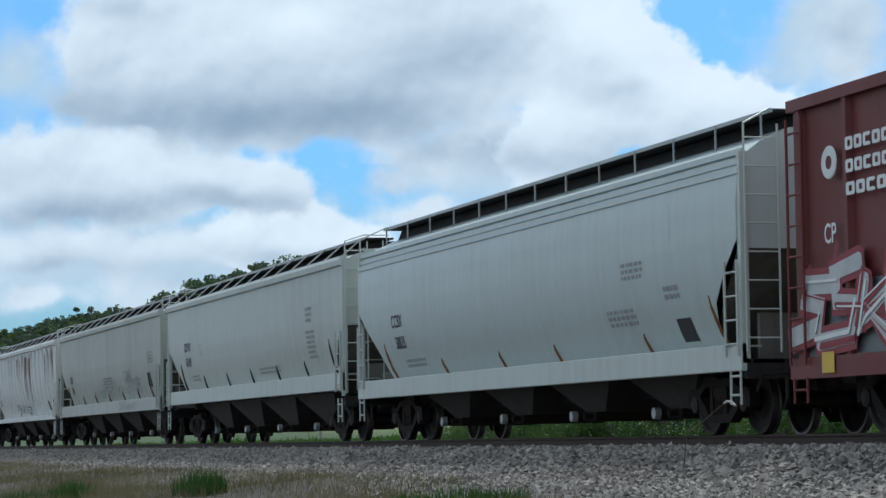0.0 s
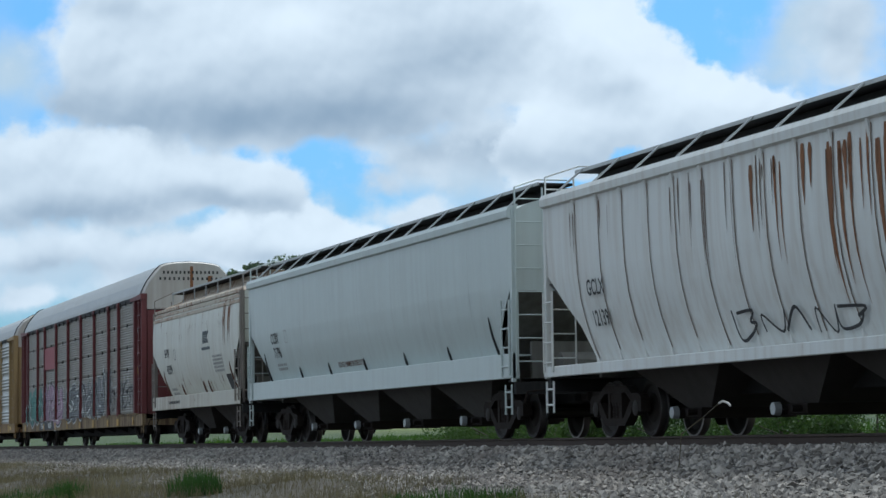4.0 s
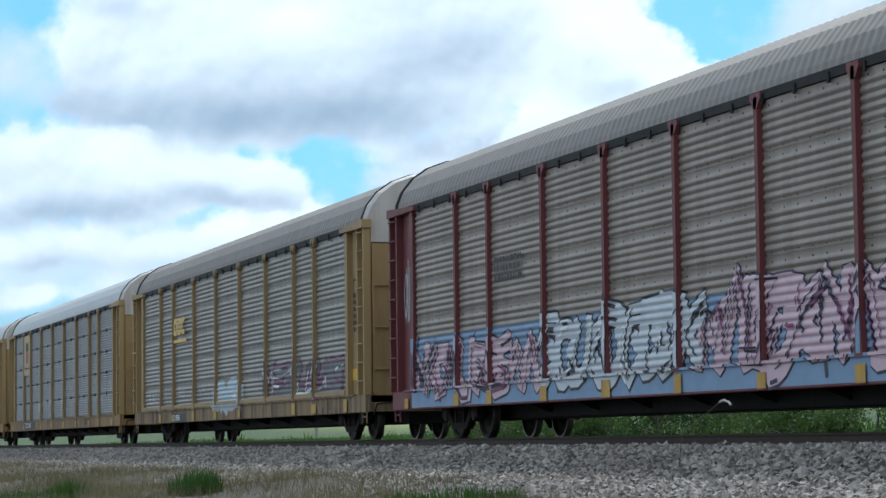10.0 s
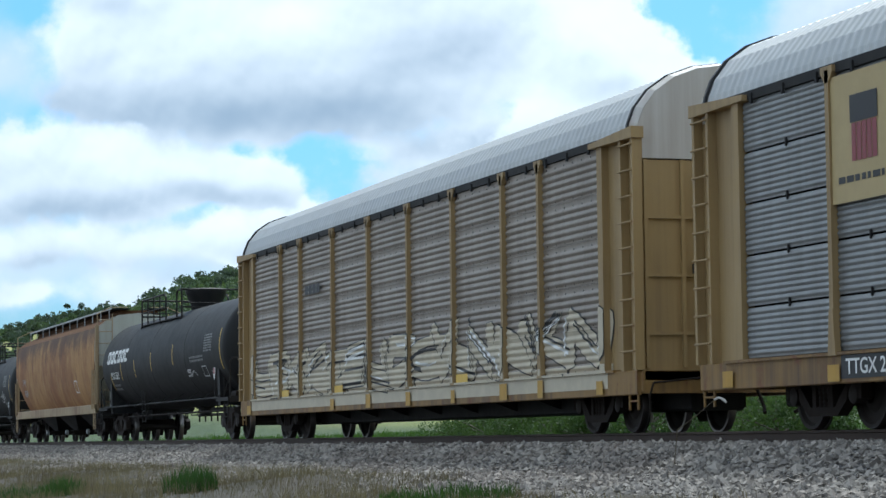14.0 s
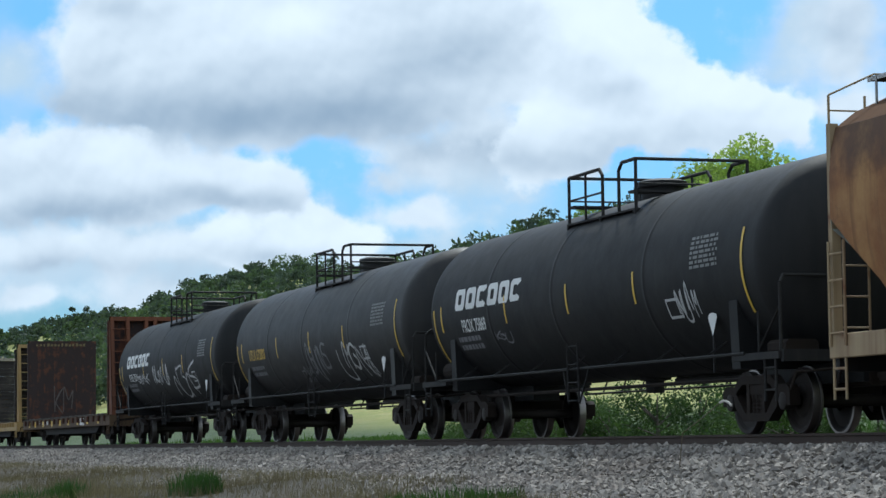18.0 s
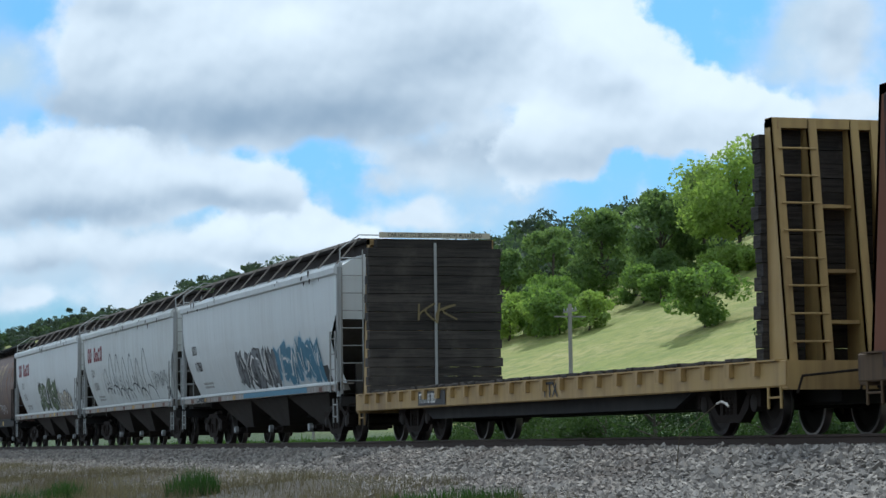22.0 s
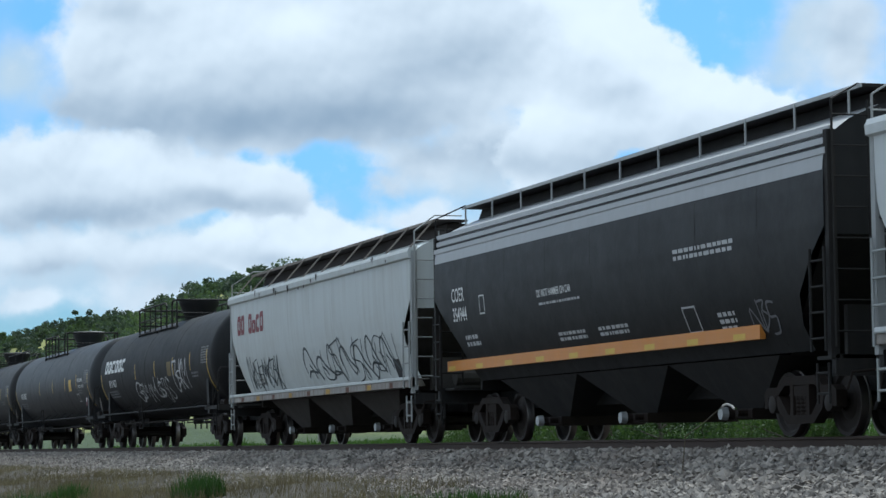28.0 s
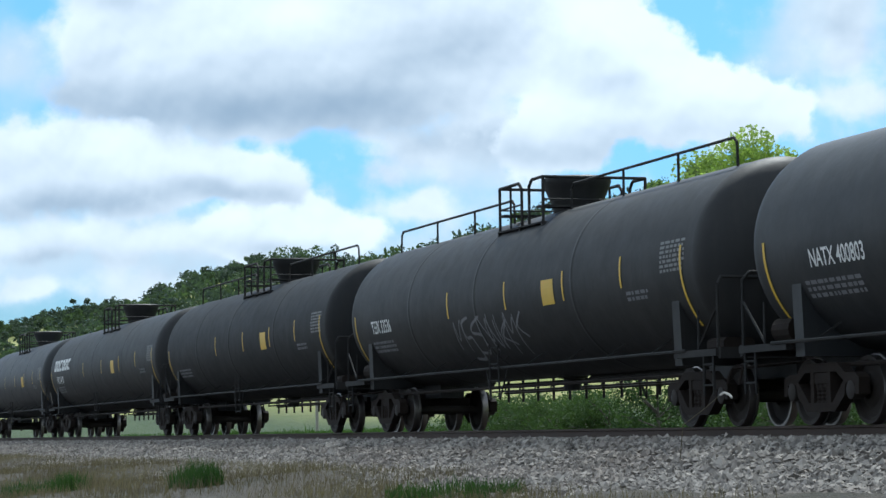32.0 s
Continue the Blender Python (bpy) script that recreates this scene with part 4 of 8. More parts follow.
        for i in range(ribs):
            part("side_rib", rb, None, car, at=(-h + 1.5 + (2 * h - 3.0) * i / (ribs - 1), 0, 0))
    for i, g in enumerate(gussets):
        g -= h
        z0, zt = gus_z[0], gus_z[1] if 0 < i < len(gussets) - 1 else gus_z[1] + 0.42
        m = Mesh().sheet([[(g - 0.016 - (a - z0) * 0.1, skin(a), a), (g - 0.012 - (a - z0) * 0.1, skin(a) - 0.045 * k, a), (g + 0.012 - (a - z0) * 0.1, skin(a) - 0.045 * k, a), (g + 0.016 - (a - z0) * 0.1, skin(a), a)] for a, k in zip(np.linspace(z0, zt, 5), (1.0, 1.0, 0.9, 0.7, 0.2))])
        part("gusset", m, gus_mat or RUSTRED, car)
    couplers(car, h)
    trucks(car, (-h + 2.0, h - 2.0))
    return car, h, skin


def streaks(car, x0, x1, n, top, low, mat, skin, seed, w=0.05, name="rust_streak"):
    """Long runs of rust that start at the eave and thin out downwards."""
    rng = random.Random(seed)
    for _ in range(n):
        x, z1 = rng.uniform(x0, x1), top - rng.uniform(0, 0.25)
        z0, ww, m = z1 - rng.uniform(0.25, 1.0) * (top - low), w * rng.uniform(0.4, 1.5), Mesh()
        zs = [z1 + (z0 - z1) * i / 6 for i in range(7)]
        m.sheet([[(x - ww * k * rng.uniform(0.4, 0.7), skin(z) - 0.006, z), (x + ww * k * rng.uniform(0.4, 0.7), skin(z) - 0.006, z)] for z, k in zip(zs, (0.7, 1.2, 1.0, 0.85, 0.6, 0.4, 0.1))])
        part(name, m, mat, car)


# ---- autoracks ----
BAYS = [2.8, 1.95, 2.95, 2.95, 2.95, 2.95, 2.95, 1.95, 2.8]


def rack_prof(z0, z1, style):
    """Heights and depths up one corrugated side panel of an auto carrier."""
    hgt = z1 - z0
    ribs, deep, lo, hi = {"wide": (4, 0.048, 0.03, 0.80), "soft": (5, 0.028, 0.03, 0.86), "fine": (8, 0.018, 0.03, 0.97)}[style]
    pts, pitch = [(z0, 0.0)], (hi - lo) * hgt / ribs
    for k in range(ribs):
        for j, d in enumerate((0.0, 0.30, 0.85, 1.0, 0.80, 0.28)):
            pts.append((z0 + lo * hgt + (k + (j + 0.3) / 6) * pitch, -d * deep))
    lean = 0.0 if style == "fine" else -0.022
    return pts + [(z0 + hi * hgt + 0.012, 0.0), (z1 - 0.012, lean), (z1, 0.0)]


def rack_panel(w, z0, z1, style, mat):
    m = Mesh().sheet([[(0, d, z), (w, d, z)] for z, d in rack_prof(z0, z1, style)])
    m.face((0, 0, z0), (0, 0.03, z0), (w, 0.03, z0), (w, 0, z0))
    return m.data("side_panel", mat, True)


def autorack(label, front, rear, frame, deck, panels, roof, style="wide", door_top=None, post=None, dark=None, rows=5, slit=False, blunt=False, kick=None):
    car, h = car_thing("autorack", label, front, rear)
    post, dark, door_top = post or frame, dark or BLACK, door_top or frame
    zb, zt = 0.98, 4.56
    xs = [-sum(BAYS) / 2]
    for b in BAYS:
        xs.append(xs[-1] + b)
    # flat car under the rack
    part("deck", Mesh().box(-h, h, -1.46, 1.46, 0.80, 0.94), dark, car)
    for t in (-1, 1):
        m = Mesh().box(-h + 0.1, h - 0.1, *sorted((t * 1.47, t * 1.56)), 0.58, 0.96, 0.015).box(-h + 1.0, h - 1.0, *sorted((t * 1.40, t * 1.60)), 0.945, 0.985)
        part("side_sill", m, deck, car)
    m = Mesh().box(-h + 0.6, h - 0.6, -0.45, 0.45, 0.34, 0.82, 0.03)
    for i in range(9):
        a = -h + 4.2 + (2 * h - 8.4) * i / 8
        m.prism([(-1.45, 0.80), (-0.4, 0.42), (0.4, 0.42), (1.45, 0.80)], a, a + 0.08)
    part("underframe", m, BLACK, car)
    # black box added for the unlit inside, which shows dark through the slits
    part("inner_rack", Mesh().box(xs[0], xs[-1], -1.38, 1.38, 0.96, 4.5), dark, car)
    made = {}
    step = (zt - zb) / rows
    gap = 0.022 if slit else 0.004
    prof = []
    for r in range(rows):
        prof += rack_prof(zb + r * step + gap, zb + (r + 1) * step - (0.002 if not slit else gap * 0.4), style)
    skin = RackSkin(prof, xs)
    for t in (-1, 1):
        for i, b in enumerate(BAYS):
            for r in range(rows):
                key = (round(b, 2), r)
                if key not in made:
                    made[key] = rack_panel(b - 0.06, zb + r * step + gap, zb + (r + 1) * step - (0.002 if not slit else gap * 0.4), style, panels)
                ob = part("side_panel", made[key], None, car, at=(xs[i] + 0.03, -1.50, 0))
                if t > 0:
                    ob.location = (xs[i] + b - 0.03, 1.50, 0)
                    ob.rotation_euler = (0, 0, math.pi)
    pm = Mesh().box(-0.055, 0.055, -1.60, -1.50, zb - 0.02, zt + 0.06, 0.012).prism([(-0.17, zt + 0.10), (-0.17, zt + 0.02), (-0.055, zt - 0.12), (0.055, zt - 0.12), (0.17, zt + 0.02), (0.17, zt + 0.10)], -1.60, -1.52, "y").prism([(-0.11, zb - 0.04), (0.11, zb - 0.04), (0.055, zb + 0.55), (-0.055, zb + 0.55)], -1.612, -1.53, "y").data("post", post)
    for x in xs[1:-1]:
        part("post", pm, None, car, at=(x, 0, 0))
        part("post", pm, None, car, at=(x, 0, 0)).rotation_euler = (0, 0, math.pi)
    part("eave_rail", Mesh().box(-h + 0.9, h - 0.9, -1.55, -1.44, zt, zt + 0.13).box(-h + 0.9, h - 0.9, 1.44, 1.55, zt, zt + 0.13), dark, car)
    ck = Mesh().box(-0.03, 0.03, -1.575, -1.54, zt - 0.06, zt + 0.08).data("eave_clip", dark)
    for i in range(24):
        part("eave_clip", ck, None, car, at=(xs[0] + 0.4 + (xs[-1] - xs[0] - 0.8) * i / 23, 0, 0))
    bolts = Mesh()
    for i, b in enumerate(BAYS):
        for r in range(rows):
            for k in range(int(b / 0.42)):
                for dz in (0.06, 0.87, 0.95) if style != "fine" else ():
                    x, z = xs[i] + 0.25 + k * 0.42, zb + (r + dz) * step
                    bolts.box(x - 0.011, x + 0.011, -1.508, -1.49, z - 0.014, z + 0.014)
    if style != "fine":
        tagged(part("panel_bolts", bolts, dark, car), kind="stuff")
    # latches across the slits, worn yellow squares and scrapes along the sill
    if slit:
        lt = Mesh().box(-0.014, 0.014, -1.53, -1.49, -0.05, 0.07, 0.004).data("panel_latch", dark)
        for i, b in enumerate(BAYS):
            for r in range(1, rows):
                part("panel_latch", lt, None, car, at=(xs[i] + b * 0.5, 0, zb + r * step))
    rng = random.Random(int(-front))
    for x in [xs[0] - 0.5] + xs[1:]:
        if rng.random() < 0.8:
            w = rng.uniform(0.22, 0.42)
            panel(car, x - w * 0.5, x + w * 0.5, 0.61, 0.61 + rng.uniform(0.2, 0.31), WORN_YELLOW, lambda z: -1.562, "reflective_patch", 0.03)
    if kick:
        for i, b in enumerate(BAYS):
            part("kick_strip", Mesh().box(xs[i] + 0.06, xs[i] + b - 0.06, -1.59, -1.50, 0.985, 1.09, 0.008), kick, car)
    # transversely ribbed roof
    arc = [(-1.54, 4.60), (-1.51, 4.80), (-1.41, 5.05), (-1.19, 5.33), (-0.86, 5.56), (-0.45, 5.71), (0, 5.77)]
    if blunt:
        arc = [(-1.54, 4.60), (-1.52, 4.80), (-1.36, 5.12), (-1.13, 5.42), (-0.94, 5.62), (-0.78, 5.68), (-0.4, 5.73), (0, 5.75)]
    arc += [(-y, z) for y, z in arc[-2::-1]]
    n, rows_ = int(2 * h / 0.12), []
    for i in range(n * 2):
        x = -h + 0.38 + (2 * h - 0.76) * i / (n * 2 - 1)
        k = 1.0 if (i // 2) % 2 else 0.988
        rows_.append([(x, y * k, 4.60 + (z - 4.60) * k) for y, z in arc])
    part("roof", Mesh().sheet(rows_), roof, car)
    for s in (-1, 1):
        # end wing, corner ladder, radial end doors
        x0, x1 = sorted((s * (sum(BAYS) / 2 + 0.02), s * (h - 0.12)))
        for t in (-1, 1):
            m = Mesh().box(x0, x1, *sorted((t * 1.40, t * 1.46)), 0.96, zt + 0.05)
            m.box(*sorted((s * (sum(BAYS) / 2), s * (sum(BAYS) / 2 + 0.22))), *sorted((t * 1.44, t * 1.58)), 0.94, zt + 0.05, 0.01)
            part("end_wing", m, frame, car)
            m = Mesh().box(*sorted((s * (h - 0.62), s * (h - 0.54))), *sorted((t * 1.45, t * 1.60)), 0.96, zt + 0.02).box(*sorted((s * (h - 0.12), s * (h - 0.04))), *sorted((t * 1.45, t * 1.60)), 0.96, zt + 0.02)
            lad = part("end_ladder", m, frame, car)
            for i in range(9):
                z = 1.25 + i * 0.40
                part("rung", Mesh().bar((s * (h - 0.60), t * 1.62, z), (s * (h - 0.06), t * 1.62, z), 0.016), frame, lad)
            m = Mesh().prism([(s * (sum(BAYS) / 2 - 0.25), zt), (s * (sum(BAYS) / 2 - 0.25), zt + 0.08), (s * h, zt + 0.16), (s * h, zt - 0.02)], *sorted((t * 1.42, t * 1.63)), "y")
            part("corner_bracket", m, frame, car)
        x = s * (h - 0.16)
        m = Mesh().box(*sorted((x, x - s * 0.08)), -1.40, 1.40, 0.95, 4.22)
        door = part("end_door", m, frame, car, "closed steel end doors")
        for a in (-1.36, -0.74, -0.06, 0.06, 0.74, 1.36):
            part("door_stile", Mesh().box(*sorted((x, x + s * 0.06)), a - 0.03, a + 0.03, 1.0, 4.22), frame, door)
        for z in (1.5, 2.4, 3.3):
            for a in (-1.35, 0.1):
                part("door_rail", Mesh().box(*sorted((x, x + s * 0.05)), a, a + 1.25, z, z + 0.05), frame, door)
        part("lock_bar", Mesh().bar((x + s * 0.09, -0.5, 1.0), (x + s * 0.09, -0.5, 4.1), 0.022).box(*sorted((x, x + s * 0.12)), -0.58, -0.42, 2.45, 2.6), INK, door)
        cap = [(-1.42, 4.24)] + [(y * 0.965, z * 0.99 + 0.02) for y, z in arc] + [(1.42, 4.24)]
        m = Mesh().prism(cap, *sorted((x - s * 0.1, x + s * 0.03)))
        part("door_hood", m, door_top, car, "pale upper door panel")
        hood = [[(s * (h - 0.40), y, z) for y, z in arc], [(s * (h - 0.28), y, z + 0.01) for y, z in arc], [(x + s * 0.03, y * 0.97, z * 0.99 + 0.02) for y, z in arc]]
        part("roof_end", Mesh().sheet(hood), door_top if door_top is not frame else roof, car)
        m = Mesh().sheet([[(s * (h - 0.39) + k, y * w, (z - 4.6) * w + 4.6) for k, w in ((-0.03, 0.99), (-0.03, 1.022), (0.03, 1.022), (0.03, 0.99))] for y, z in arc])
        part("hood_seal", m, INK, car)
        part("end_sill", Mesh().box(*sorted((s * (h - 0.3), s * h)), -1.5, 1.5, 0.6, 0.95, 0.02), deck, car)
        part("step", ladder_x(Mesh(), -1.52, s * (h - 0.15), s * (h - 0.5), 0.35, 0.62, 1), deck, car)
    couplers(car, h - 0.1, 0.78)
    trucks(car, (-h + 3.05, h - 3.05))
    return car, h, skin, xs


# ---- tank cars ----
def tank_car(label, front, rear, shell, r=1.50, zc=2.50, box=None, platform=0.0, plat_len=3.2, dome="bonnet", dome_x=0.35, hoop_at=0.52, rear_rail=False, stripes=(), trellis=False):
    """front and rear are the ends of the straight shell."""
    car, h = car_thing("tank_car", label, front, rear)
    prof, n = [], 8
    for i in range(n + 1):
        a = math.pi / 2 * i / n
        prof.append((-h - 0.72 * math.cos(a), r * math.sin(a)))
    prof.append((-h + 0.06, r))
    for f in (-0.55, -0.1, 0.45):       # weld seams
        c = h * f
        prof += [(c - 0.08, r), (c, r), (c + 0.012, r + 0.005), (c + 0.045, r + 0.005), (c + 0.057, r), (c + 0.14, r)]
    prof += [(-x, y) for x, y in prof[n + 1::-1]]
    part("tank_shell", Mesh().lathe(prof[::-1], (0, 0, zc), 56, "x"), shell, car, smooth=True)

    def skin(z):
        d = max(-0.999, min(0.999, (z - zc) / r))
        return -r * math.sqrt(1 - d * d)
    # bolsters, saddles, draft sills and end platforms
    for s in (-1, 1):
        c = s * (h - 1.0)
        m = Mesh().prism([(-1.36, 0.92), (1.36, 0.92), (1.40, 1.9), (1.2, 1.9), (0.95, 1.35), (0, 1.05), (-0.95, 1.35), (-1.2, 1.9), (-1.40, 1.9)], c - 0.14, c + 0.14)
        m.box(*sorted((c - s * 1.4, s * (h + 0.75))), -0.26, 0.26, 0.70, 1.04)
        part("saddle", m, shell, car)
        m = Mesh().box(*sorted((s * (h - 0.1), s * (h + 0.72))), -1.42, 1.42, 1.06, 1.11).box(*sorted((s * (h + 0.68), s * (h + 0.76))), -1.45, 1.45, 0.98, 1.14).box(*sorted((s * (h - 0.85), s * (h + 0.7))), -1.5, -1.42, 1.02, 1.12).box(*sorted((s * (h - 0.85), s * (h + 0.7))), 1.42, 1.5, 1.02, 1.12)
        part("end_platform", m, BLACK, car)
        for t in (-1, 1):
            m = Mesh().pipe([(s * (h + 0.66), t * 1.44, 1.1), (s * (h + 0.66), t * 1.44, 2.05), (s * (h + 0.60), t * 1.36, 2.16), (s * (h + 0.60), t * 0.5, 2.16)], 0.025)
            m.pipe([(s * (h - 0.05), t * 1.44, 1.1), (s * (h - 0.05), t * 1.44, 1.7)], 0.02).pipe([(s * (h + 0.66), t * 1.44, 1.75), (s * (h - 0.05), t * 1.44, 1.15)], 0.02)
            part("end_handrail", m, BLACK, car)
            part("step", ladder_x(Mesh(), t * 1.47, s * (h + 0.2), s * (h + 0.55), 0.45, 1.05, 2), BLACK, car)
    m = Mesh().box(-h - 0.5, -h + 0.2, -0.95, -0.5, 1.11, 1.35, 0.04).lathe([(-h - 0.2, 0), (-h - 0.2, 0.18), (-h + 0.35, 0.18), (-h + 0.35, 0)], (0, -1.05, 1.32), 14, "x")
    m.box(h - 0.3, h + 0.3, -1.2, -0.7, 1.11, 1.3, 0.05).pipe([(h - 0.9, -0.9, 0.8), (-h + 0.9, -0.9, 0.8)], 0.03)
    part("brake_gear", m, IRON, car)
    # side handrails on brackets, ladder at the middle
    for t in (-1, 1):
        m = Mesh().bar((-h + 0.4, t * 1.50, 1.12), (h - 0.4, t * 1.50, 1.12), 0.026)
        if t > 0:
            m.bar((-h + 0.8, t * 1.38, 0.84), (h - 0.8, t * 1.38, 0.84), 0.02)
        for i in range(int(h * 2)):
            a = -h + 0.8 + i * (2 * h - 1.6) / (int(h * 2) - 1)
            if t > 0:
                m.bar((a, t * 1.50, 1.12), (a, t * 1.38, 0.84), 0.018, 4)
            if i % 2:
                m.bar((a, t * 1.50, 1.12), (a, t * 1.15, 1.35), 0.018, 4)
        part("side_handrail", m, BLACK, car)
    if trellis:
        for z in (0.98, 0.80):
            part("far_rail", Mesh().bar((-h + 1.6, 1.46, z), (h - 1.6, 1.46, z), 0.027), BLACK, car)
        hm = Mesh().bar((0, 1.46, 1.14), (0, 1.46, 0.60), 0.03, 5).data("hanger", BLACK)
        for i in range(int((2 * h - 3.4) / 0.95)):
            part("hanger", hm, None, car, at=(-h + 1.8 + i * 0.95, 0, 0))
    px = platform
    for t in (-1, 1):
        m = Mesh()
        for a in (px - 0.25, px + 0.25):
            m.pipe([(a, t * 1.52, 0.55), (a, t * 1.55, 1.55)], 0.018, 5)
        m.pipe([(px - 0.25, t * 1.52, 0.55), (px - 0.6, t * 1.48, 1.1)], 0.018, 4).pipe([(px + 0.25, t * 1.52, 0.55), (px + 0.6, t * 1.48, 1.1)], 0.018, 4)
        lad = part("side_ladder", m, BLACK, car)
        for i in range(4):
            part("rung", Mesh().bar((px - 0.25, t * 1.53, 0.6 + i * 0.3), (px + 0.25, t * 1.53, 0.6 + i * 0.3), 0.014, 4), BLACK, lad)
    # top platform with its rails, manway or bonnet
    top = zc + r
    L = plat_len / 2
    zp = top - 0.30
    m = Mesh().box(px - L, px + L, -1.02, -0.78, zp - 0.03, zp).box(px - L, px + L, 0.78, 1.02, zp - 0.03, zp).box(px - L, px - L + 0.3, -1.0, 1.0, top - 0.04, top).box(px + L - 0.3, px + L, -1.0, 1.0, top - 0.04, top)
    for a in (-L, 0, L):
        m.prism([(-1.02, zp), (-1.02, zp - 0.12), (-1.12, zp - 0.40), (-0.7, zp)], px + a - 0.03, px + a + 0.03).prism([(1.02, zp), (1.02, zp - 0.12), (1.12, zp - 0.40), (0.7, zp)], px + a - 0.03, px + a + 0.03)
    part("top_platform", m, BLACK, car)
    zr, hoop = zp + 0.80, hoop_at * plat_len
    for t in (-1, 1):
        y = t * 0.98
        m = Mesh().pipe([(px - L, y, zp), (px - L, y, zr), (px - L + hoop - 0.15, y, zr), (px - L + hoop, y, zr - 0.12), (px - L + hoop, y, zp)], 0.03)
        m.bar((px - L, y, zp + 0.4), (px - L + hoop, y, zp + 0.4), 0.018)
        for k in range(1, int(hoop / 1.1) + 1):
            m.bar((px - L + hoop * k / (int(hoop / 1.1) + 1), y, zp), (px - L + hoop * k / (int(hoop / 1.1) + 1), y, zr), 0.024)
        part("platform_railing", m, BLACK, car)
        m = Mesh().pipe([(px + L, y, zp), (px + L, y, zr), (px + L - 0.6, y, zr), (px + L - 0.75, y, zr - 0.12), (px + L - 0.75, y, zp)], 0.03)
        part("platform_railing", m, BLACK, car)
    for a in (px - L, px + L):
        m = Mesh().bar((a, -0.98, zr), (a, 0.98, zr), 0.03).bar((a, -0.98, zp + 0.4), (a, 0.98, zp + 0.4), 0.016)
        part("cross_rail", m, BLACK, car)
    if dome == "bonnet":
        m = Mesh().lathe([(top - 0.05, 0.44), (top + 0.08, 0.46), (top + 0.40, 0.60), (top + 0.50, 0.63), (top + 0.56, 0.63), (top + 0.585, 0.58), (top + 0.60, 0.0)], (px + dome_x, 0, 0), 20, "z")
        part("valve_bonnet", m, shell, car, smooth=True)
    else:
        m = Mesh().lathe([(top - 0.08, 0.36), (top + 0.16, 0.36), (top + 0.17, 0.42), (top + 0.26, 0.42), (top + 0.30, 0.3), (top + 0.32, 0)], (px + 0.3, 0, 0), 18, "z").box(px - 0.5, px - 0.2, -0.2, 0.2, top - 0.05, top + 0.28, 0.03)
        part("manway", m, shell, car, smooth=True)
    if rear_rail:
        for a, b in ((-h + 0.6, px - L - 0.4), (px + L + 0.3, h - 0.5)):
            m = Mesh().pipe([(a, -0.55, top - 0.12), (a + 0.03, -0.55, top + 0.26), (a + 0.14, -0.55, top + 0.34), (b - 0.14, -0.55, top + 0.34), (b - 0.03, -0.55, top + 0.26), (b, -0.55, top - 0.12)], 0.024)
            for k in (0.35, 0.68):
                m.bar((a + (b - a) * k, -0.55, top - 0.12), (a + (b - a) * k, -0.55, top + 0.34), 0.024)
            part("top_handrail", m, BLACK, car)
    # bottom outlet and drains
    m = Mesh().lathe([(0.72, 0.0), (0.72, 0.16), (0.92, 0.16), (0.94, 0.28), (1.05, 0.3)], (0.2, 0, 0), 14, "z").bar((1.2, 0, 0.9), (h - 1.2, 0, 0.9), 0.06)
    part("bottom_outlet", m, BLACK, car)
    # reflective tape strips up the side
    for x, z, hh in stripes:
        panel(car, x - 0.035, x + 0.035, z, z + hh, YELLOW_INK, skin, "tape_strip")
    couplers(car, h + 0.75)
    trucks(car, (-h + 1.0, h - 1.0))
    return car, h, skin


# ---- bulkhead flat cars ----
def bulkhead(car, x, s, outer, inner, wood, top=4.34):
    """An end wall: posts and rungs towards the car's end (side s), a sheet or boards towards the load."""
    def out(z):
        return x + s * float(np.interp(z, [0.98, top], [0.62, 0.22]))
    for y in (-1.40, -0.86, -0.22, 0.10, 0.74, 1.28):
        m = Mesh().prism([(out(0.98) - s * 0.07, 0.98), (out(0.98), 0.98), (out(top), top), (out(top) - s * 0.07, top)], y, y + 0.13, "y")
        m.prism([(x, 0.98), (out(0.98), 0.98), (out(top), top), (x, top)], y + (0 if y < 0 else 0.11), y + (0.02 if y < 0 else 0.13), "y")
        part("bulkhead_post", m, outer, car)
    m = Mesh().box(*sorted((x, out(top))), -1.40, 1.40, top - 0.14, top, 0.01)
    part("bulkhead_beam", m, outer, car)
    for z in (1.5, 2.2, 3.1):
        for y in (-0.84, 0.24):
            part("bulkhead_shelf", Mesh().box(*sorted((x + s * 0.02, out(z) - s * 0.12)), y, y + 0.6, z, z + 0.05), outer, car)
    for i in range(8):
        z = 1.25 + i * 0.38
        part("ladder_rung", Mesh().bar((out(z) + s * 0.03, -1.34, z), (out(z) + s * 0.03, -0.78, z), 0.016), outer, car)
    lip = [(-1.46, 0.98), (1.40, 0.98), (1.40, top - 0.16), (1.24, top), (-1.3, top), (-1.46, top - 0.16)]
    if not wood:
        part("bulkhead_sheet", Mesh().prism(lip, *sorted((x - s * 0.002, x - s * 0.09))), inner, car, "rusty brown steel sheet")
    else:
        n = 17
        for i in range(n):
            a, b = 0.99 + i * (top - 1.0) / n, 0.99 + (i + 1) * (top - 1.0) / n - 0.006 - 0.004 * (1 + math.sin(i * 3.3))
            e = 1.49 + 0.022 * math.sin(i * 2.7) + 0.012 * math.sin(i * 7.1)
            if i == n - 1:
                e = 1.3
            ob = part("board", Mesh().box(*sorted((x - s * 0.004, x - s * (0.235 + 0.016 * math.sin(i * 5.1)))), -e, e, a, b, 0.006), inner, car)
        part("board_strap", Mesh().box(*sorted((x - s * 0.254, x - s * 0.268)), -0.03, 0.03, 1.0, top - 0.1), GREY_INK, car)


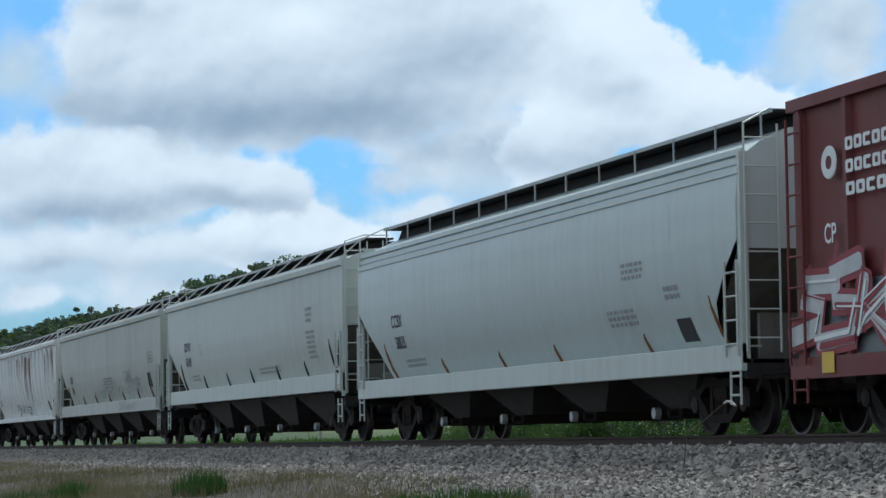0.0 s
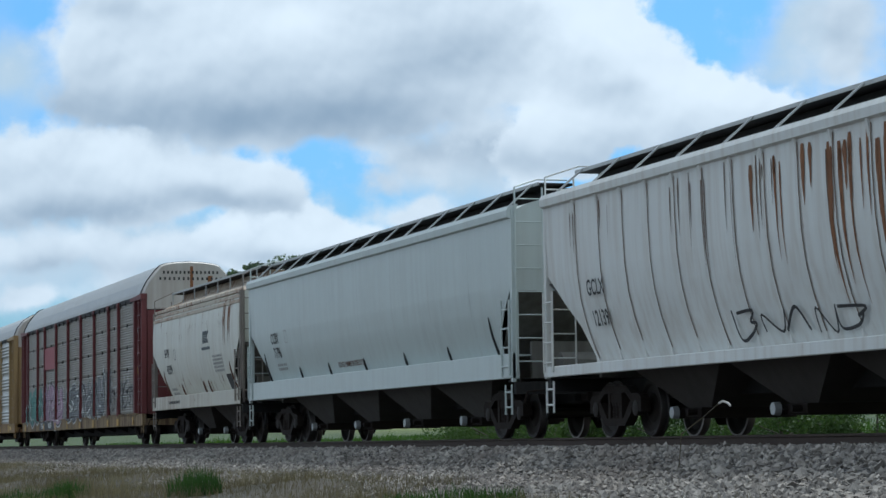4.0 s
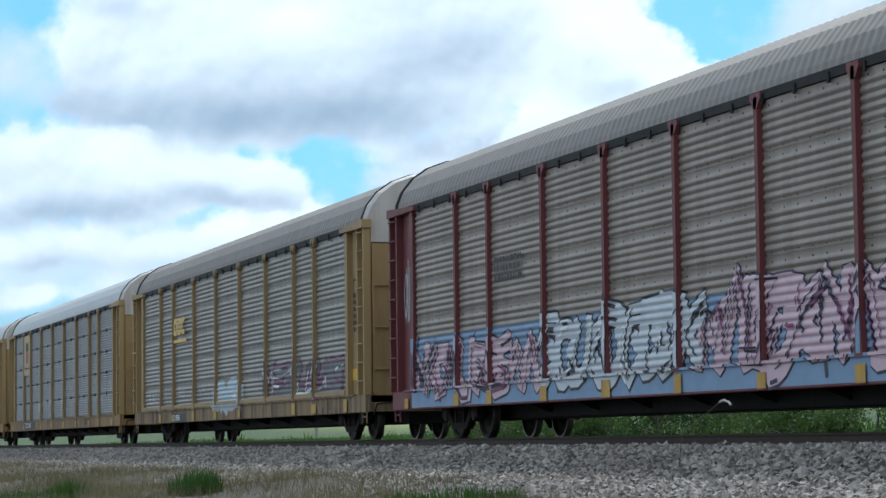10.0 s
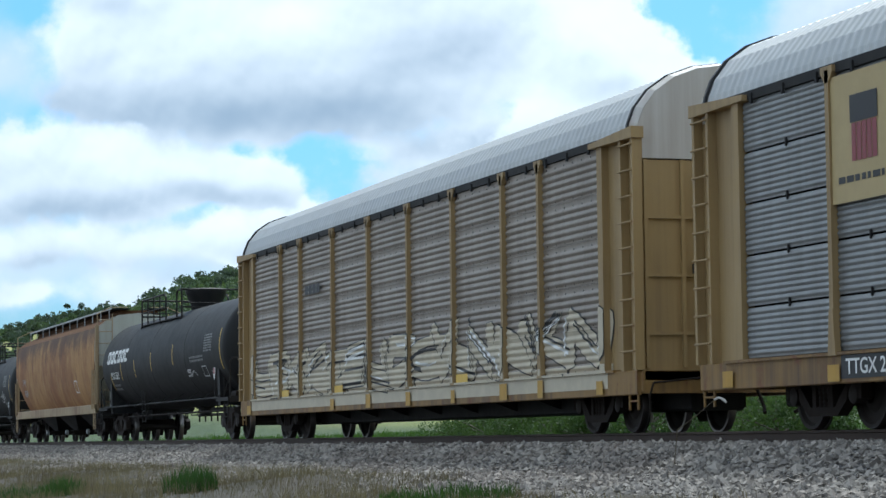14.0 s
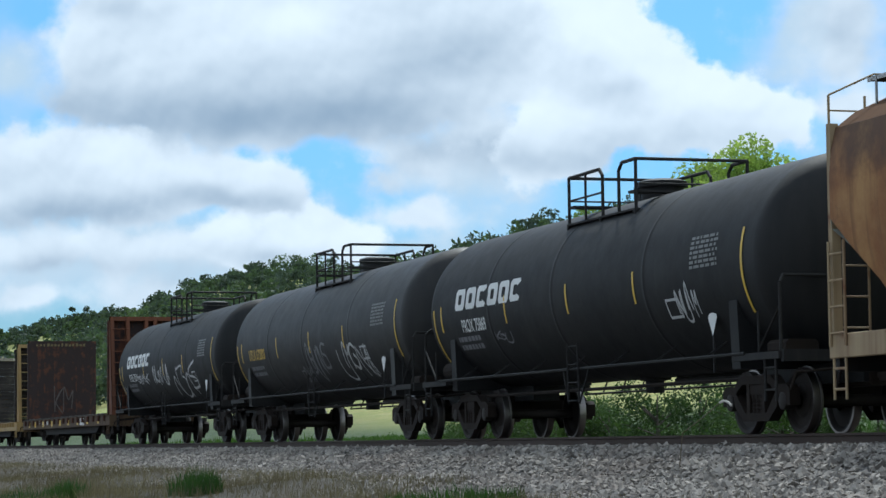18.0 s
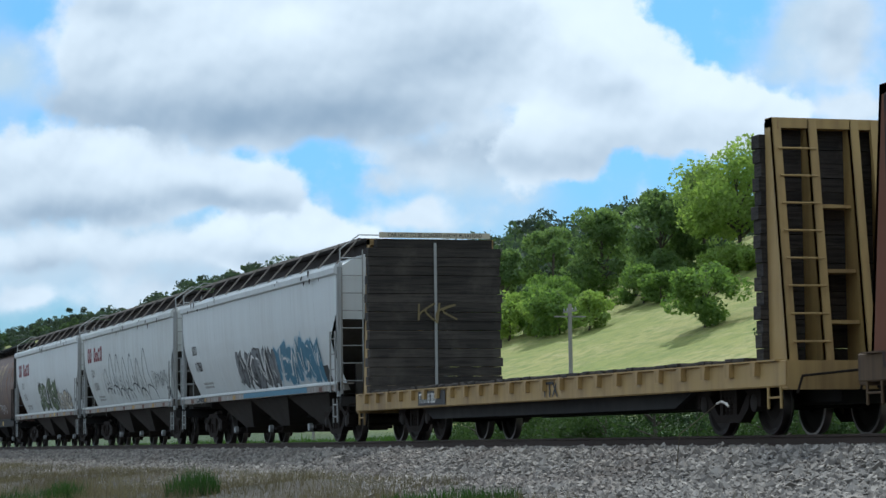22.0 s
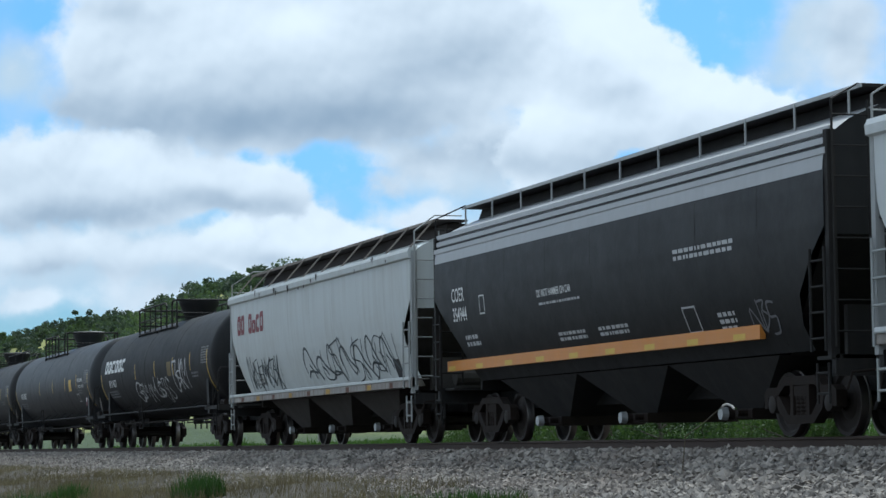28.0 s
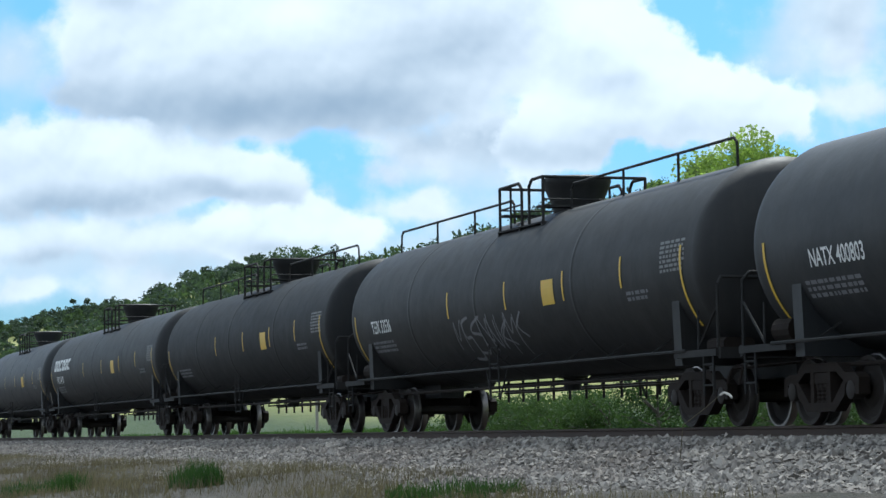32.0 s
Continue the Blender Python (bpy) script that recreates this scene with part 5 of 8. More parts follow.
def flat_car(label, front, rear, sill, deck, ends, stakes=22, pale=None):
    car, h = car_thing("bulkhead_flat_car", label, front, rear)
    bed = part("deck", Mesh().box(-h + 0.05, h - 0.05, -1.44, 1.44, 0.90, 0.985), deck, car, "worn plank deck")
    rng, pm = random.Random(int(-front)), Mesh().box(-0.113, 0.113, -1.56, 1.56, 1.014, 1.062, 0.006).data("plank", DECK_DARK)
    for i in range(int((2 * h - 2.2) / 0.236)):
        part("plank", pm, None, bed, at=(-h + 1.2 + i * 0.236, rng.uniform(-0.03, 0.03), rng.uniform(-0.014, 0.012)))
    for t in (-1, 1):
        m = Mesh().box(-h, h, *sorted((t * 1.42, t * 1.52)), 0.64, 1.0, 0.02).box(-h + 0.2, h - 0.2, *sorted((t * 1.36, t * 1.58)), 0.99, 1.012)
        part("side_sill", m, sill, car)
    sp = Mesh().prism([(-0.07, 0.80), (0.07, 0.80), (0.09, 0.99), (-0.09, 0.99)], -1.60, -1.52, "y").data("stake_pocket", pale or sill)
    for i in range(stakes):
        part("stake_pocket", sp, None, car, at=(-h + 0.9 + (2 * h - 1.8) * i / (stakes - 1), 0, 0))
        part("stake_pocket", sp, None, car, at=(-h + 0.9 + (2 * h - 1.8) * i / (stakes - 1), 0, 0)).rotation_euler = (0, 0, math.pi)
    m = Mesh().box(-h + 0.6, h - 0.6, -0.4, 0.4, 0.42, 0.92, 0.03)
    m.prism([(-h + 3.2, 0.9), (h - 3.2, 0.9), (h - 4.6, 0.42), (-h + 4.6, 0.42)], -1.2, -1.1, "y").prism([(-h + 3.2, 0.9), (h - 3.2, 0.9), (h - 4.6, 0.42), (-h + 4.6, 0.42)], 1.1, 1.2, "y")
    part("underframe", m, BLACK, car)
    for s in (-1, 1):
        bulkhead(car, s * (h - 0.75), s, *ends)
        part("end_sill", Mesh().box(*sorted((s * (h - 0.2), s * (h + 0.02))), -1.5, 1.5, 0.6, 0.99, 0.02), sill, car)
        part("step", ladder_x(Mesh(), -1.5, s * (h - 0.2), s * (h - 0.6), 0.35, 0.65, 1), sill, car)
    couplers(car, h, 0.80)
    trucks(car, (-h + 2.9, h - 2.9))
    return car, h, (lambda z: -1.525)


# ---- boxcar ----
def boxcar(label, front, rear, body, roof):
    car, h = car_thing("boxcar", label, front, rear)
    part("body", Mesh().box(-h, h, -1.44, 1.44, 0.98, 4.42), body, car)
    rb = Mesh().prism([(-0.09, -1.44), (-0.05, -1.53), (0.05, -1.53), (0.09, -1.44)], 0.98, 4.36, "z").data("side_post", body)
    n = 12
    for i in range(n):
        x = -h + 0.3 + (2 * h - 0.6) * i / (n - 1)
        if abs(x) < 1.6:
            continue
        part("side_post", rb, None, car, at=(x, 0, 0))
        part("side_post", rb, None, car, at=(x, 0, 0)).rotation_euler = (0, 0, math.pi)
    for t in (-1, 1):
        part("top_chord", Mesh().box(-h, h, *sorted((t * 1.43, t * 1.55)), 4.30, 4.46), body, car)
        part("side_sill", Mesh().box(-h, h, *sorted((t * 1.43, t * 1.56)), 0.72, 1.0), body, car)
        d = Mesh().box(-1.45, 1.45, *sorted((t * 1.5, t * 1.58)), 1.02, 4.25)
        for i in range(6):
            d.box(-1.4, 1.4, *sorted((t * 1.58, t * 1.61)), 1.3 + i * 0.5, 1.38 + i * 0.5)
        part("door", d, body, car, "ribbed sliding door")
    k = 18
    m = Mesh().prism([(-1.52, 4.46), (1.52, 4.46), (0, 4.66)], -h, h)
    for i in range(k):
        x = -h + 0.05 + (2 * h - 0.2) * i / (k - 1)
        m.prism([(-1.54, 4.46), (1.54, 4.46), (0, 4.72)], x, x + 0.1)
    part("roof", m, roof, car)
    for s in (-1, 1):
        m = Mesh()
        for i in range(6):
            m.box(*sorted((s * h, s * (h + 0.06))), -1.3, 1.3, 1.2 + i * 0.52, 1.45 + i * 0.52)
        part("end_rib", m, body, car)
        part("side_ladder", ladder_x(Mesh(), -1.6, s * (h - 0.1), s * (h - 0.55), 0.9, 4.2, 8), body, car)
        part("step", ladder_x(Mesh(), -1.55, s * (h - 0.1), s * (h - 0.5), 0.4, 0.75, 1), body, car)
    part("underframe", Mesh().box(-h + 0.4, h - 0.4, -0.4, 0.4, 0.5, 0.98), BLACK, car)
    couplers(car, h)
    trucks(car, (-h + 2.1, h - 2.1))
    return car, h, (lambda z: -1.445)
# ---- the train, from its head backwards; distances along the train ----
def fleet():
    grey = paint("pale_grey_hopper_paint", (0.51, 0.54, 0.50), (0.30, 0.29, 0.26), 0.35, 0, 0.45, seed=3, tone=0.05)
    grey2 = paint("cool_grey_hopper_paint", (0.49, 0.545, 0.53), (0.30, 0.30, 0.28), 0.3, 0, 0.4, seed=4, tone=0.05)
    grey3 = paint("worn_grey_hopper_paint", (0.44, 0.455, 0.415), (0.26, 0.24, 0.20), 0.5, 0.05, 0.5, seed=5, tone=0.08)
    ribw = paint("rust_streaked_white_paint", (0.66, 0.67, 0.65), (0.34, 0.25, 0.17), 0.3, 0.22, 0.55, seed=6, streak=0.9)
    shp = paint("rust_speckled_cream_paint", (0.60, 0.60, 0.54), (0.32, 0.24, 0.16), 0.3, 0.30, 0.5, seed=7, streak=0.7)
    white = paint("white_hopper_paint", (0.60, 0.63, 0.63), (0.34, 0.33, 0.30), 0.3, 0.02, 0.45, seed=8, tone=0.05)
    endgrey = paint("dull_grey_end_steel", (0.36, 0.38, 0.38), (0.16, 0.13, 0.10), 0.55, 0.1, 0.6, seed=46)
    whitesill = paint("rust_stained_white_sill", (0.34, 0.32, 0.295), (0.10, 0.062, 0.044), 0.9, 0.46, 0.6, seed=38)
    white2 = paint("chalky_white_hopper_paint", (0.57, 0.60, 0.59), (0.33, 0.31, 0.27), 0.4, 0.06, 0.5, seed=9, tone=0.06)
    # bay and slope colours, with the shade below the cars put into the paint
    chute = paint("shaded_dusty_steel", (0.046, 0.039, 0.034), (0.03, 0.023, 0.018), 0.6, 0, 0.7, seed=10)
    chute2 = paint("shaded_hopper_bay_paint", (0.065, 0.060, 0.054), (0.036, 0.029, 0.024), 0.7, 0, 0.7, seed=39)
    runrust = plain("orange_brown_rust", (0.20, 0.085, 0.035), 0.85, 0, 0.5)
    red = paint("oxide_red_boxcar_paint", (0.145, 0.022, 0.02), (0.06, 0.03, 0.025), 0.4, 0.1, 0.55, seed=11)
    rackred = paint("faded_oxide_red_frame", (0.14, 0.03, 0.032), (0.07, 0.03, 0.027), 0.4, 0.12, 0.6, seed=12)
    yellow = paint("faded_yellow_frame", (0.33, 0.225, 0.095), (0.11, 0.072, 0.042), 0.55, 0.18, 0.6, seed=13)
    deckyel = paint("rusty_yellow_sill", (0.25, 0.145, 0.042), (0.062, 0.036, 0.025), 0.95, 0.55, 0.65, seed=14)
    galv = paint("galvanised_panel", (0.52, 0.53, 0.52), (0.20, 0.19, 0.17), 0.5, 0, 0.36, seed=15, metal=0.6, tone=0.08)
    galvs = paint("slate_grey_louvred_panel", (0.235, 0.24, 0.24), (0.11, 0.105, 0.10), 0.5, 0, 0.45, seed=47, metal=0.4)
    galvd = paint("dirty_galvanised_panel", (0.27, 0.255, 0.225), (0.10, 0.085, 0.07), 0.6, 0, 0.45, seed=16, metal=0.5)
    galvr = paint("grimy_louvred_panel", (0.27, 0.255, 0.225), (0.12, 0.10, 0.08), 0.6, 0, 0.5, seed=43, metal=0.4)
    galvb = paint("brown_grimed_panel", (0.31, 0.27, 0.23), (0.125, 0.10, 0.08), 0.6, 0, 0.5, seed=17, metal=0.45)
    roofg = paint("galvanised_roof", (0.44, 0.45, 0.45), (0.27, 0.26, 0.245), 0.4, 0, 0.45, seed=18, metal=0.3)
    roofb = paint("weathered_roof", (0.235, 0.215, 0.195), (0.14, 0.12, 0.105), 0.5, 0, 0.6, seed=19, metal=0.2)
    doorw = paint("pale_door_hood", (0.48, 0.46, 0.43), (0.22, 0.15, 0.10), 0.45, 0.15, 0.55, seed=20)
    black = paint("black_tank_paint", (0.0115, 0.0120, 0.0130), (0.028, 0.026, 0.0245), 0.45, 0, 0.6, seed=21, spec=0.2, tone=0.2)
    black2 = paint("dusty_black_tank_paint", (0.018, 0.018, 0.019), (0.042, 0.040, 0.036), 0.4, 0, 0.55, seed=22, spec=0.25, tone=0.2)
    greyt = paint("charcoal_tank_paint", (0.025, 0.0268, 0.0295), (0.05, 0.047, 0.043), 0.35, 0, 0.5, seed=23, spec=0.25, tone=0.15)
    def banded(n):
        c = n.add("TexCoord").outputs["Object"]
        x, y, z = (n.add("SeparateXYZ", {0: c}).outputs[k] for k in range(3))
        def run_(scale, stretch, off):
            return n.noise(n.add("VectorMath", {0: c, 1: (1, 0.2, stretch), 2: (off, 0, 0)}, operation="MULTIPLY_ADD").outputs[0], scale, 5, 0.55)
        wide, fine, spot = run_(0.55, 0.30, 3.0), run_(6.0, 0.06, 9.0), n.noise(c, 0.9, 9, 0.7)
        col = n.mix(n.ramp(n.math("ADD", n.math("MULTIPLY", wide, 0.5), n.math("MULTIPLY", spot, 0.5)), 0.38, 0.62), (0.41, 0.225, 0.078), (0.235, 0.092, 0.028))
        col = n.mix(n.math("MULTIPLY", n.ramp(fine, 0.48, 0.68), 0.5), col, (0.13, 0.052, 0.02))
        col = n.mix(n.math("MULTIPLY", n.ramp(run_(3.2, 0.09, 21.0), 0.58, 0.74), 0.35), col, (0.50, 0.37, 0.21))
        col = n.mix(n.math("MULTIPLY", n.ramp(n.noise(c, 2.2, 8, 0.7), 0.56, 0.70), 0.55), col, (0.11, 0.05, 0.026))
        scorch = n.ramp(n.math("ADD", n.math("MULTIPLY_ADD", z, 0.5, -1.75), n.math("MULTIPLY", spot, 1.7)), 0.55, 1.12)
        col = n.mix(n.math("MULTIPLY", scorch, 0.85), col, (0.075, 0.04, 0.024))
        return n.add("BsdfPrincipled", {"Base Color": col, "Roughness": 0.75})
    rusty = surface("rust_washed_tan_paint", banded)
    # darker rust for this roof alone, to offset the sun on its slope
    darkroof = paint("darkened_rust_roof", (0.115, 0.062, 0.034), (0.06, 0.035, 0.022), 0.6, 0.3, 0.9, seed=48, spec=0.08)
    rustsill = paint("tan_sill_paint", (0.36, 0.27, 0.155), (0.15, 0.08, 0.042), 0.85, 0.42, 0.7, seed=25)
    greyend = paint("grey_green_end_paint", (0.42, 0.43, 0.38), (0.24, 0.21, 0.16), 0.4, 0.05, 0.6, seed=26)
    brown = paint("brown_hopper_paint", (0.115, 0.07, 0.06), (0.26, 0.18, 0.11), 0.55, 0.1, 0.6, seed=27, streak=0.95, tone=0.2)
    coal = paint("black_hopper_paint", (0.012, 0.013, 0.0145), (0.03, 0.028, 0.026), 0.3, 0, 0.5, spec=0.25, seed=28)
    silver = paint("silver_grey_roof_paint", (0.42, 0.43, 0.44), (0.28, 0.27, 0.26), 0.3, 0, 0.45, seed=29)
    orange = paint("orange_stripe", (0.62, 0.24, 0.035), (0.5, 0.22, 0.10), 0.35, 0.1, 0.5, seed=30)
    rustplate = paint("rusted_plate", (0.034, 0.021, 0.019), (0.018, 0.013, 0.012), 0.6, 0.70, 0.85, seed=31, rustcol=(0.10, 0.038, 0.02), tone=0.3)
    def boards(n):
        c = n.add("TexCoord").outputs["Object"]
        one = n.add("ObjectInfo").outputs["Random"]
        grain = n.noise(n.add("VectorMath", {0: c, 1: (4.0, 1.2, 26.0)}, operation="MULTIPLY").outputs[0], 1.0, 6, 0.7)
        blot = n.noise(n.add("VectorMath", {0: c, 1: (1.0, 1.0, 1.0)}, operation="ADD").outputs[0], 1.4, 6, 0.65)
        col = n.mix(one, (0.030, 0.025, 0.021), (0.062, 0.052, 0.044))
        col = n.mix(n.ramp(grain, 0.40, 0.66), col, (0.014, 0.012, 0.011))
        col = n.mix(n.math("MULTIPLY", n.ramp(blot, 0.50, 0.70), 0.6), col, (0.085, 0.072, 0.06))
        bump = n.add("Bump", {"Strength": 0.6, "Distance": 0.02, "Height": grain})
        return n.add("BsdfPrincipled", {"Base Color": col, "Roughness": 0.95, "Normal": bump.outputs[0]})
    wood = surface("weathered_dark_boards", boards)
    tanframe = paint("tan_bulkhead_paint", (0.40, 0.27, 0.10), (0.11, 0.058, 0.03), 0.7, 0.30, 0.6, seed=33)
    rustysill = paint("rust_eaten_yellow_sill", (0.25, 0.175, 0.09), (0.055, 0.033, 0.022), 0.95, 0.55, 0.8, seed=37, rustcol=(0.075, 0.038, 0.024), streak=0.9)
    flatsill = paint("dark_rusted_flat_car_sill", (0.105, 0.066, 0.034), (0.04, 0.024, 0.018), 0.9, 0.55, 0.85, seed=49, rustcol=(0.06, 0.03, 0.02), streak=0.8)
    deckwood = paint("grey_deck_planks", (0.16, 0.13, 0.10), (0.07, 0.055, 0.045), 0.5, 0, 0.9, seed=34)
    pink = plain("pink_spray_paint", (0.55, 0.40, 0.45), 0.6, 0, 0.3)
    blue = plain("blue_spray_paint", (0.05, 0.16, 0.46), 0.6, 0, 0.3)
    pale = plain("pale_blue_spray_paint", (0.42, 0.52, 0.58), 0.6, 0, 0.25)
    plum = plain("plum_spray_paint", (0.16, 0.03, 0.10), 0.6, 0, 0.3)
    olive = plain("olive_spray_paint", (0.17, 0.18, 0.10), 0.6, 0, 0.3)
    dimpink = plain("dusty_pink_spray", (0.20, 0.15, 0.18), 0.65, 0, 0.3)
    ink2 = plain("blue_black_spray_paint", (0.018, 0.02, 0.04), 0.6, 0, 0.3)
    seam = plain("brown_rust_seam", (0.15, 0.10, 0.07), 0.8, 0, 0.4)
    dusk = plain("dusty_blue_spray_paint", (0.19, 0.28, 0.41), 0.65, 0, 0.2)
    whitish = plain("blue_white_spray_paint", (0.52, 0.56, 0.60), 0.6, 0, 0.2)
    rustyrail = plain("rust_stained_railing", (0.22, 0.19, 0.165), 0.8, 0, 0.35)
    rustboard = plain("rust_brown_walkway", (0.032, 0.025, 0.023), 0.85, 0, 0.35)
    faint = plain("rubbed_grey_spray", (0.10, 0.082, 0.075), 0.85, 0, 0.5)
    faintgold = plain("rubbed_gold_spray", (0.17, 0.13, 0.06), 0.8, 0, 0.4)
    dust = plain("pale_dust_streak", (0.33, 0.255, 0.165), 0.85, 0, 0.4)
    slate = plain("slate_lettering", (0.06, 0.075, 0.085), 0.6, 0, 0.2)
    tealmist = plain("teal_mist_spray", (0.09, 0.24, 0.21), 0.7, 0, 0.3)
    palegrey = plain("pale_grey_spray_paint", (0.24, 0.235, 0.23), 0.6, 0, 0.2)
    rose = plain("rose_spray_paint", (0.37, 0.24, 0.33), 0.6, 0, 0.2)
    teal = plain("teal_spray_paint", (0.05, 0.17, 0.26), 0.6, 0, 0.3)
    greyspray = plain("grey_spray_paint", (0.16, 0.17, 0.18), 0.6, 0, 0.3)
    signtan = plain("tan_sign_paint", (0.42, 0.32, 0.15), 0.6, 0, 0.15)
    cream = plain("cream_spray_paint", (0.50, 0.44, 0.33), 0.65, 0, 0.25)
    plate = plain("dull_stencil_white", (0.20, 0.20, 0.195), 0.7, 0, 0.2)
    chalk = plain("chalk_white_spray", (0.50, 0.50, 0.50), 0.7, 0, 0.3)
    dim = plain("faint_white_spray", (0.17, 0.17, 0.18), 0.7, 0, 0.4)
    green = plain("mossy_green_spray", (0.11, 0.16, 0.07), 0.6, 0, 0.35)
    tapegold = plain("gold_lettering", (0.60, 0.38, 0.05), 0.5)
    redpaint = plain("dull_red_panel", (0.25, 0.032, 0.045), 0.6, 0, 0.15)

    # head of the train
    car, h, sk = boxcar("oxide red steel boxcar with white lettering and graffiti", -14.7, -30.41, red, red)
    for i in range(3):
        blocks(car, -h + 1.74, 3.60 - i * 0.29, 2.0, 0.17, 8 if i != 2 else 7, WHITE_INK, lambda z: -1.54, 0.0, i, ring=True, name="road_name")
    part("round_emblem", Mesh().lathe([(-1.55, 0.09), (-1.552, 0.21), (-1.54, 0.22)], (-h + 1.26, 0, 3.5), 20), WHITE_INK, car)
    text(car, "CP", -h + 1.08, 2.46, 0.26, WHITE_INK, lambda z: -1.54)
    panel(car, -h + 0.2, h - 0.3, 1.0, 1.95, greyspray, lambda z: -1.449, "spray_ground")
    graffiti(car, -h + 0.2, h - 0.5, 1.05, 2.35, 12, chalk, redpaint, lambda z: -1.54, 5, 0.22, 0.18)
    panel(car, -h + 0.99, -h + 1.35, 0.78, 1.05, YELLOW_INK, lambda z: -1.57)

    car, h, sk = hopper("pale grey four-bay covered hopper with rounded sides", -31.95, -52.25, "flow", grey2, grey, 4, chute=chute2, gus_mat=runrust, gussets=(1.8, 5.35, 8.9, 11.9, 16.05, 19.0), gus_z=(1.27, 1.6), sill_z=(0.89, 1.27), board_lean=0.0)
    text(car, "CCBX", -h + 2.55, 2.32, 0.26, INK, sk); text(car, "58835", -h + 2.6, 1.88, 0.26, INK, sk)
    bars(car, -h + 2.9, 1.45, 1.4, 0.2, 2, GREY_INK, sk, 1); bars(car, h - 4.6, 2.4, 0.9, 0.3, 3, GREY_INK, sk, 2); bars(car, h - 5.5, 1.7, 1.2, 0.3, 3, GREY_INK, sk, 3)
    panel(car, h - 2.8, h - 2.25, 1.4, 1.75, INK, sk); bars(car, h - 3.0, 2.0, 0.6, 0.25, 2, GREY_INK, sk, 4)

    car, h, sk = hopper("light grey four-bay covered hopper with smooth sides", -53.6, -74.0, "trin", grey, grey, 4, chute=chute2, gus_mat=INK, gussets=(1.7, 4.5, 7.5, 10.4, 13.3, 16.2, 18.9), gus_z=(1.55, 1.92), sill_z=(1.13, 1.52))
    text(car, "DOWX", -h + 2.35, 2.65, 0.26, INK, sk); text(car, "60149", -h + 2.41, 2.22, 0.26, INK, sk)
    bars(car, -h + 2.9, 1.75, 1.0, 0.2, 2, GREY_INK, sk, 5); frame_mark(car, -h + 4.55, -h + 4.85, 2.5, 2.8, 0.02, GREY_INK, sk); bars(car, h - 3.6, 1.9, 0.8, 0.7, 6, GREY_INK, sk, 6); bars(car, h - 9.0, 1.7, 2.2, 0.2, 2, GREY_INK, sk, 7)
    bars(car, h - 3.5, 2.75, 0.6, 0.4, 3, GREY_INK, sk, 8)

    car, h, sk = hopper("weathered grey covered hopper with black scrawls", -75.18, -95.55, "trin", grey3, grey3, 4, chute=chute2, gussets=(1.4, 4.2, 6.9, 9.7, 12.5, 15.3, 17.7), gus_z=(1.47, 1.8), sill_z=(1.05, 1.45))
    text(car, "CCBX", -h + 1.9, 2.3, 0.24, INK, sk); text(car, "7209", -h + 2.0, 1.9, 0.24, INK, sk)
    scrawl(car, 3.2, 6.2, 1.55, 2.45, 6, GREY_INK, sk, 3, 0.05); scrawl(car, 3.0, 6.0, 1.07, 1.4, 7, GREY_INK, lambda z: -1.585, 3, 0.03); scrawl(car, -3.5, 3.0, 1.55, 2.0, 9, GREY_INK, sk, 4, 0.03); panel(car, h - 2.75, h - 2.25, 1.8, 2.25, INK, sk)
    bars(car, -1.0, 1.9, 2.0, 0.4, 4, GREY_INK, sk, 8); bars(car, h - 2.4, 2.5, 0.8, 0.4, 4, GREY_INK, sk, 9)

    car, h, sk = hopper("white rib-sided covered hopper streaked with rust", -96.77, -116.72, "trin", ribw, ribw, 4, chute=chute, ribs=17, sill_z=(1.02, 1.2))
    text(car, "GCLX", -h + 2.0, 2.3, 0.26, INK, lambda z: sk(z) - 0.05); text(car, "12139", -h + 2.0, 1.8, 0.26, INK, lambda z: sk(z) - 0.05)
    panel(car, h - 3.6, h - 3.2, 1.4, 1.8, INK, sk); panel(car, h - 2.2, h - 1.8, 1.45, 1.85, INK, sk); scrawl(car, -2.5, 1.5, 1.3, 1.8, 5, INK, lambda z: sk(z) - 0.05, 8)

    rib = lambda z: sk(z) - 0.004
    # rust line along each rib, also painted in for the rib's missing shading
    for i in range(17):
        x = -h + 1.5 + (2 * h - 3.0) * i / 16
        panel(car, x + 0.055, x + 0.085, 1.3 + 0.25 * ((i * 7) % 5) / 5, 3.86, seam, rib, "rust_seam")
    streaks(car, -1.5, 3.0, 22, 3.88, 1.7, runrust, rib, 41, 0.07); streaks(car, h - 3.2, h - 0.6, 9, 3.88, 2.4, runrust, rib, 42, 0.07); streaks(car, -h + 0.6, h - 0.6, 26, 3.88, 2.3, seam, rib, 43, 0.03)

    car, h, sk = hopper("clean light grey covered hopper with long side sill", -118.4, -139.2, "trin", grey2, grey2, 4, chute=chute2, gus_mat=INK, board_lean=0.02, gussets=(1.35, 4.5, 7.2, 10.2, 13.3, 16.3, 19.2), gus_z=(1.52, 1.8), sill_z=(1.06, 1.5))
    text(car, "CCBX", -h + 2.18, 2.42, 0.26, INK, sk); text(car, "71796", -h + 2.31, 2.07, 0.26, INK, sk)
    bars(car, -h + 2.4, 1.72, 0.9, 0.2, 2, GREY_INK, sk, 10); text(car, "DO NOT HAMMER ON SIDES OF CAR", -h + 8.0, 1.66, 0.12, RUSTRED, sk, 0.8); frame_mark(car, -h + 3.6, -h + 3.85, 2.4, 2.7, 0.02, GREY_INK, sk)

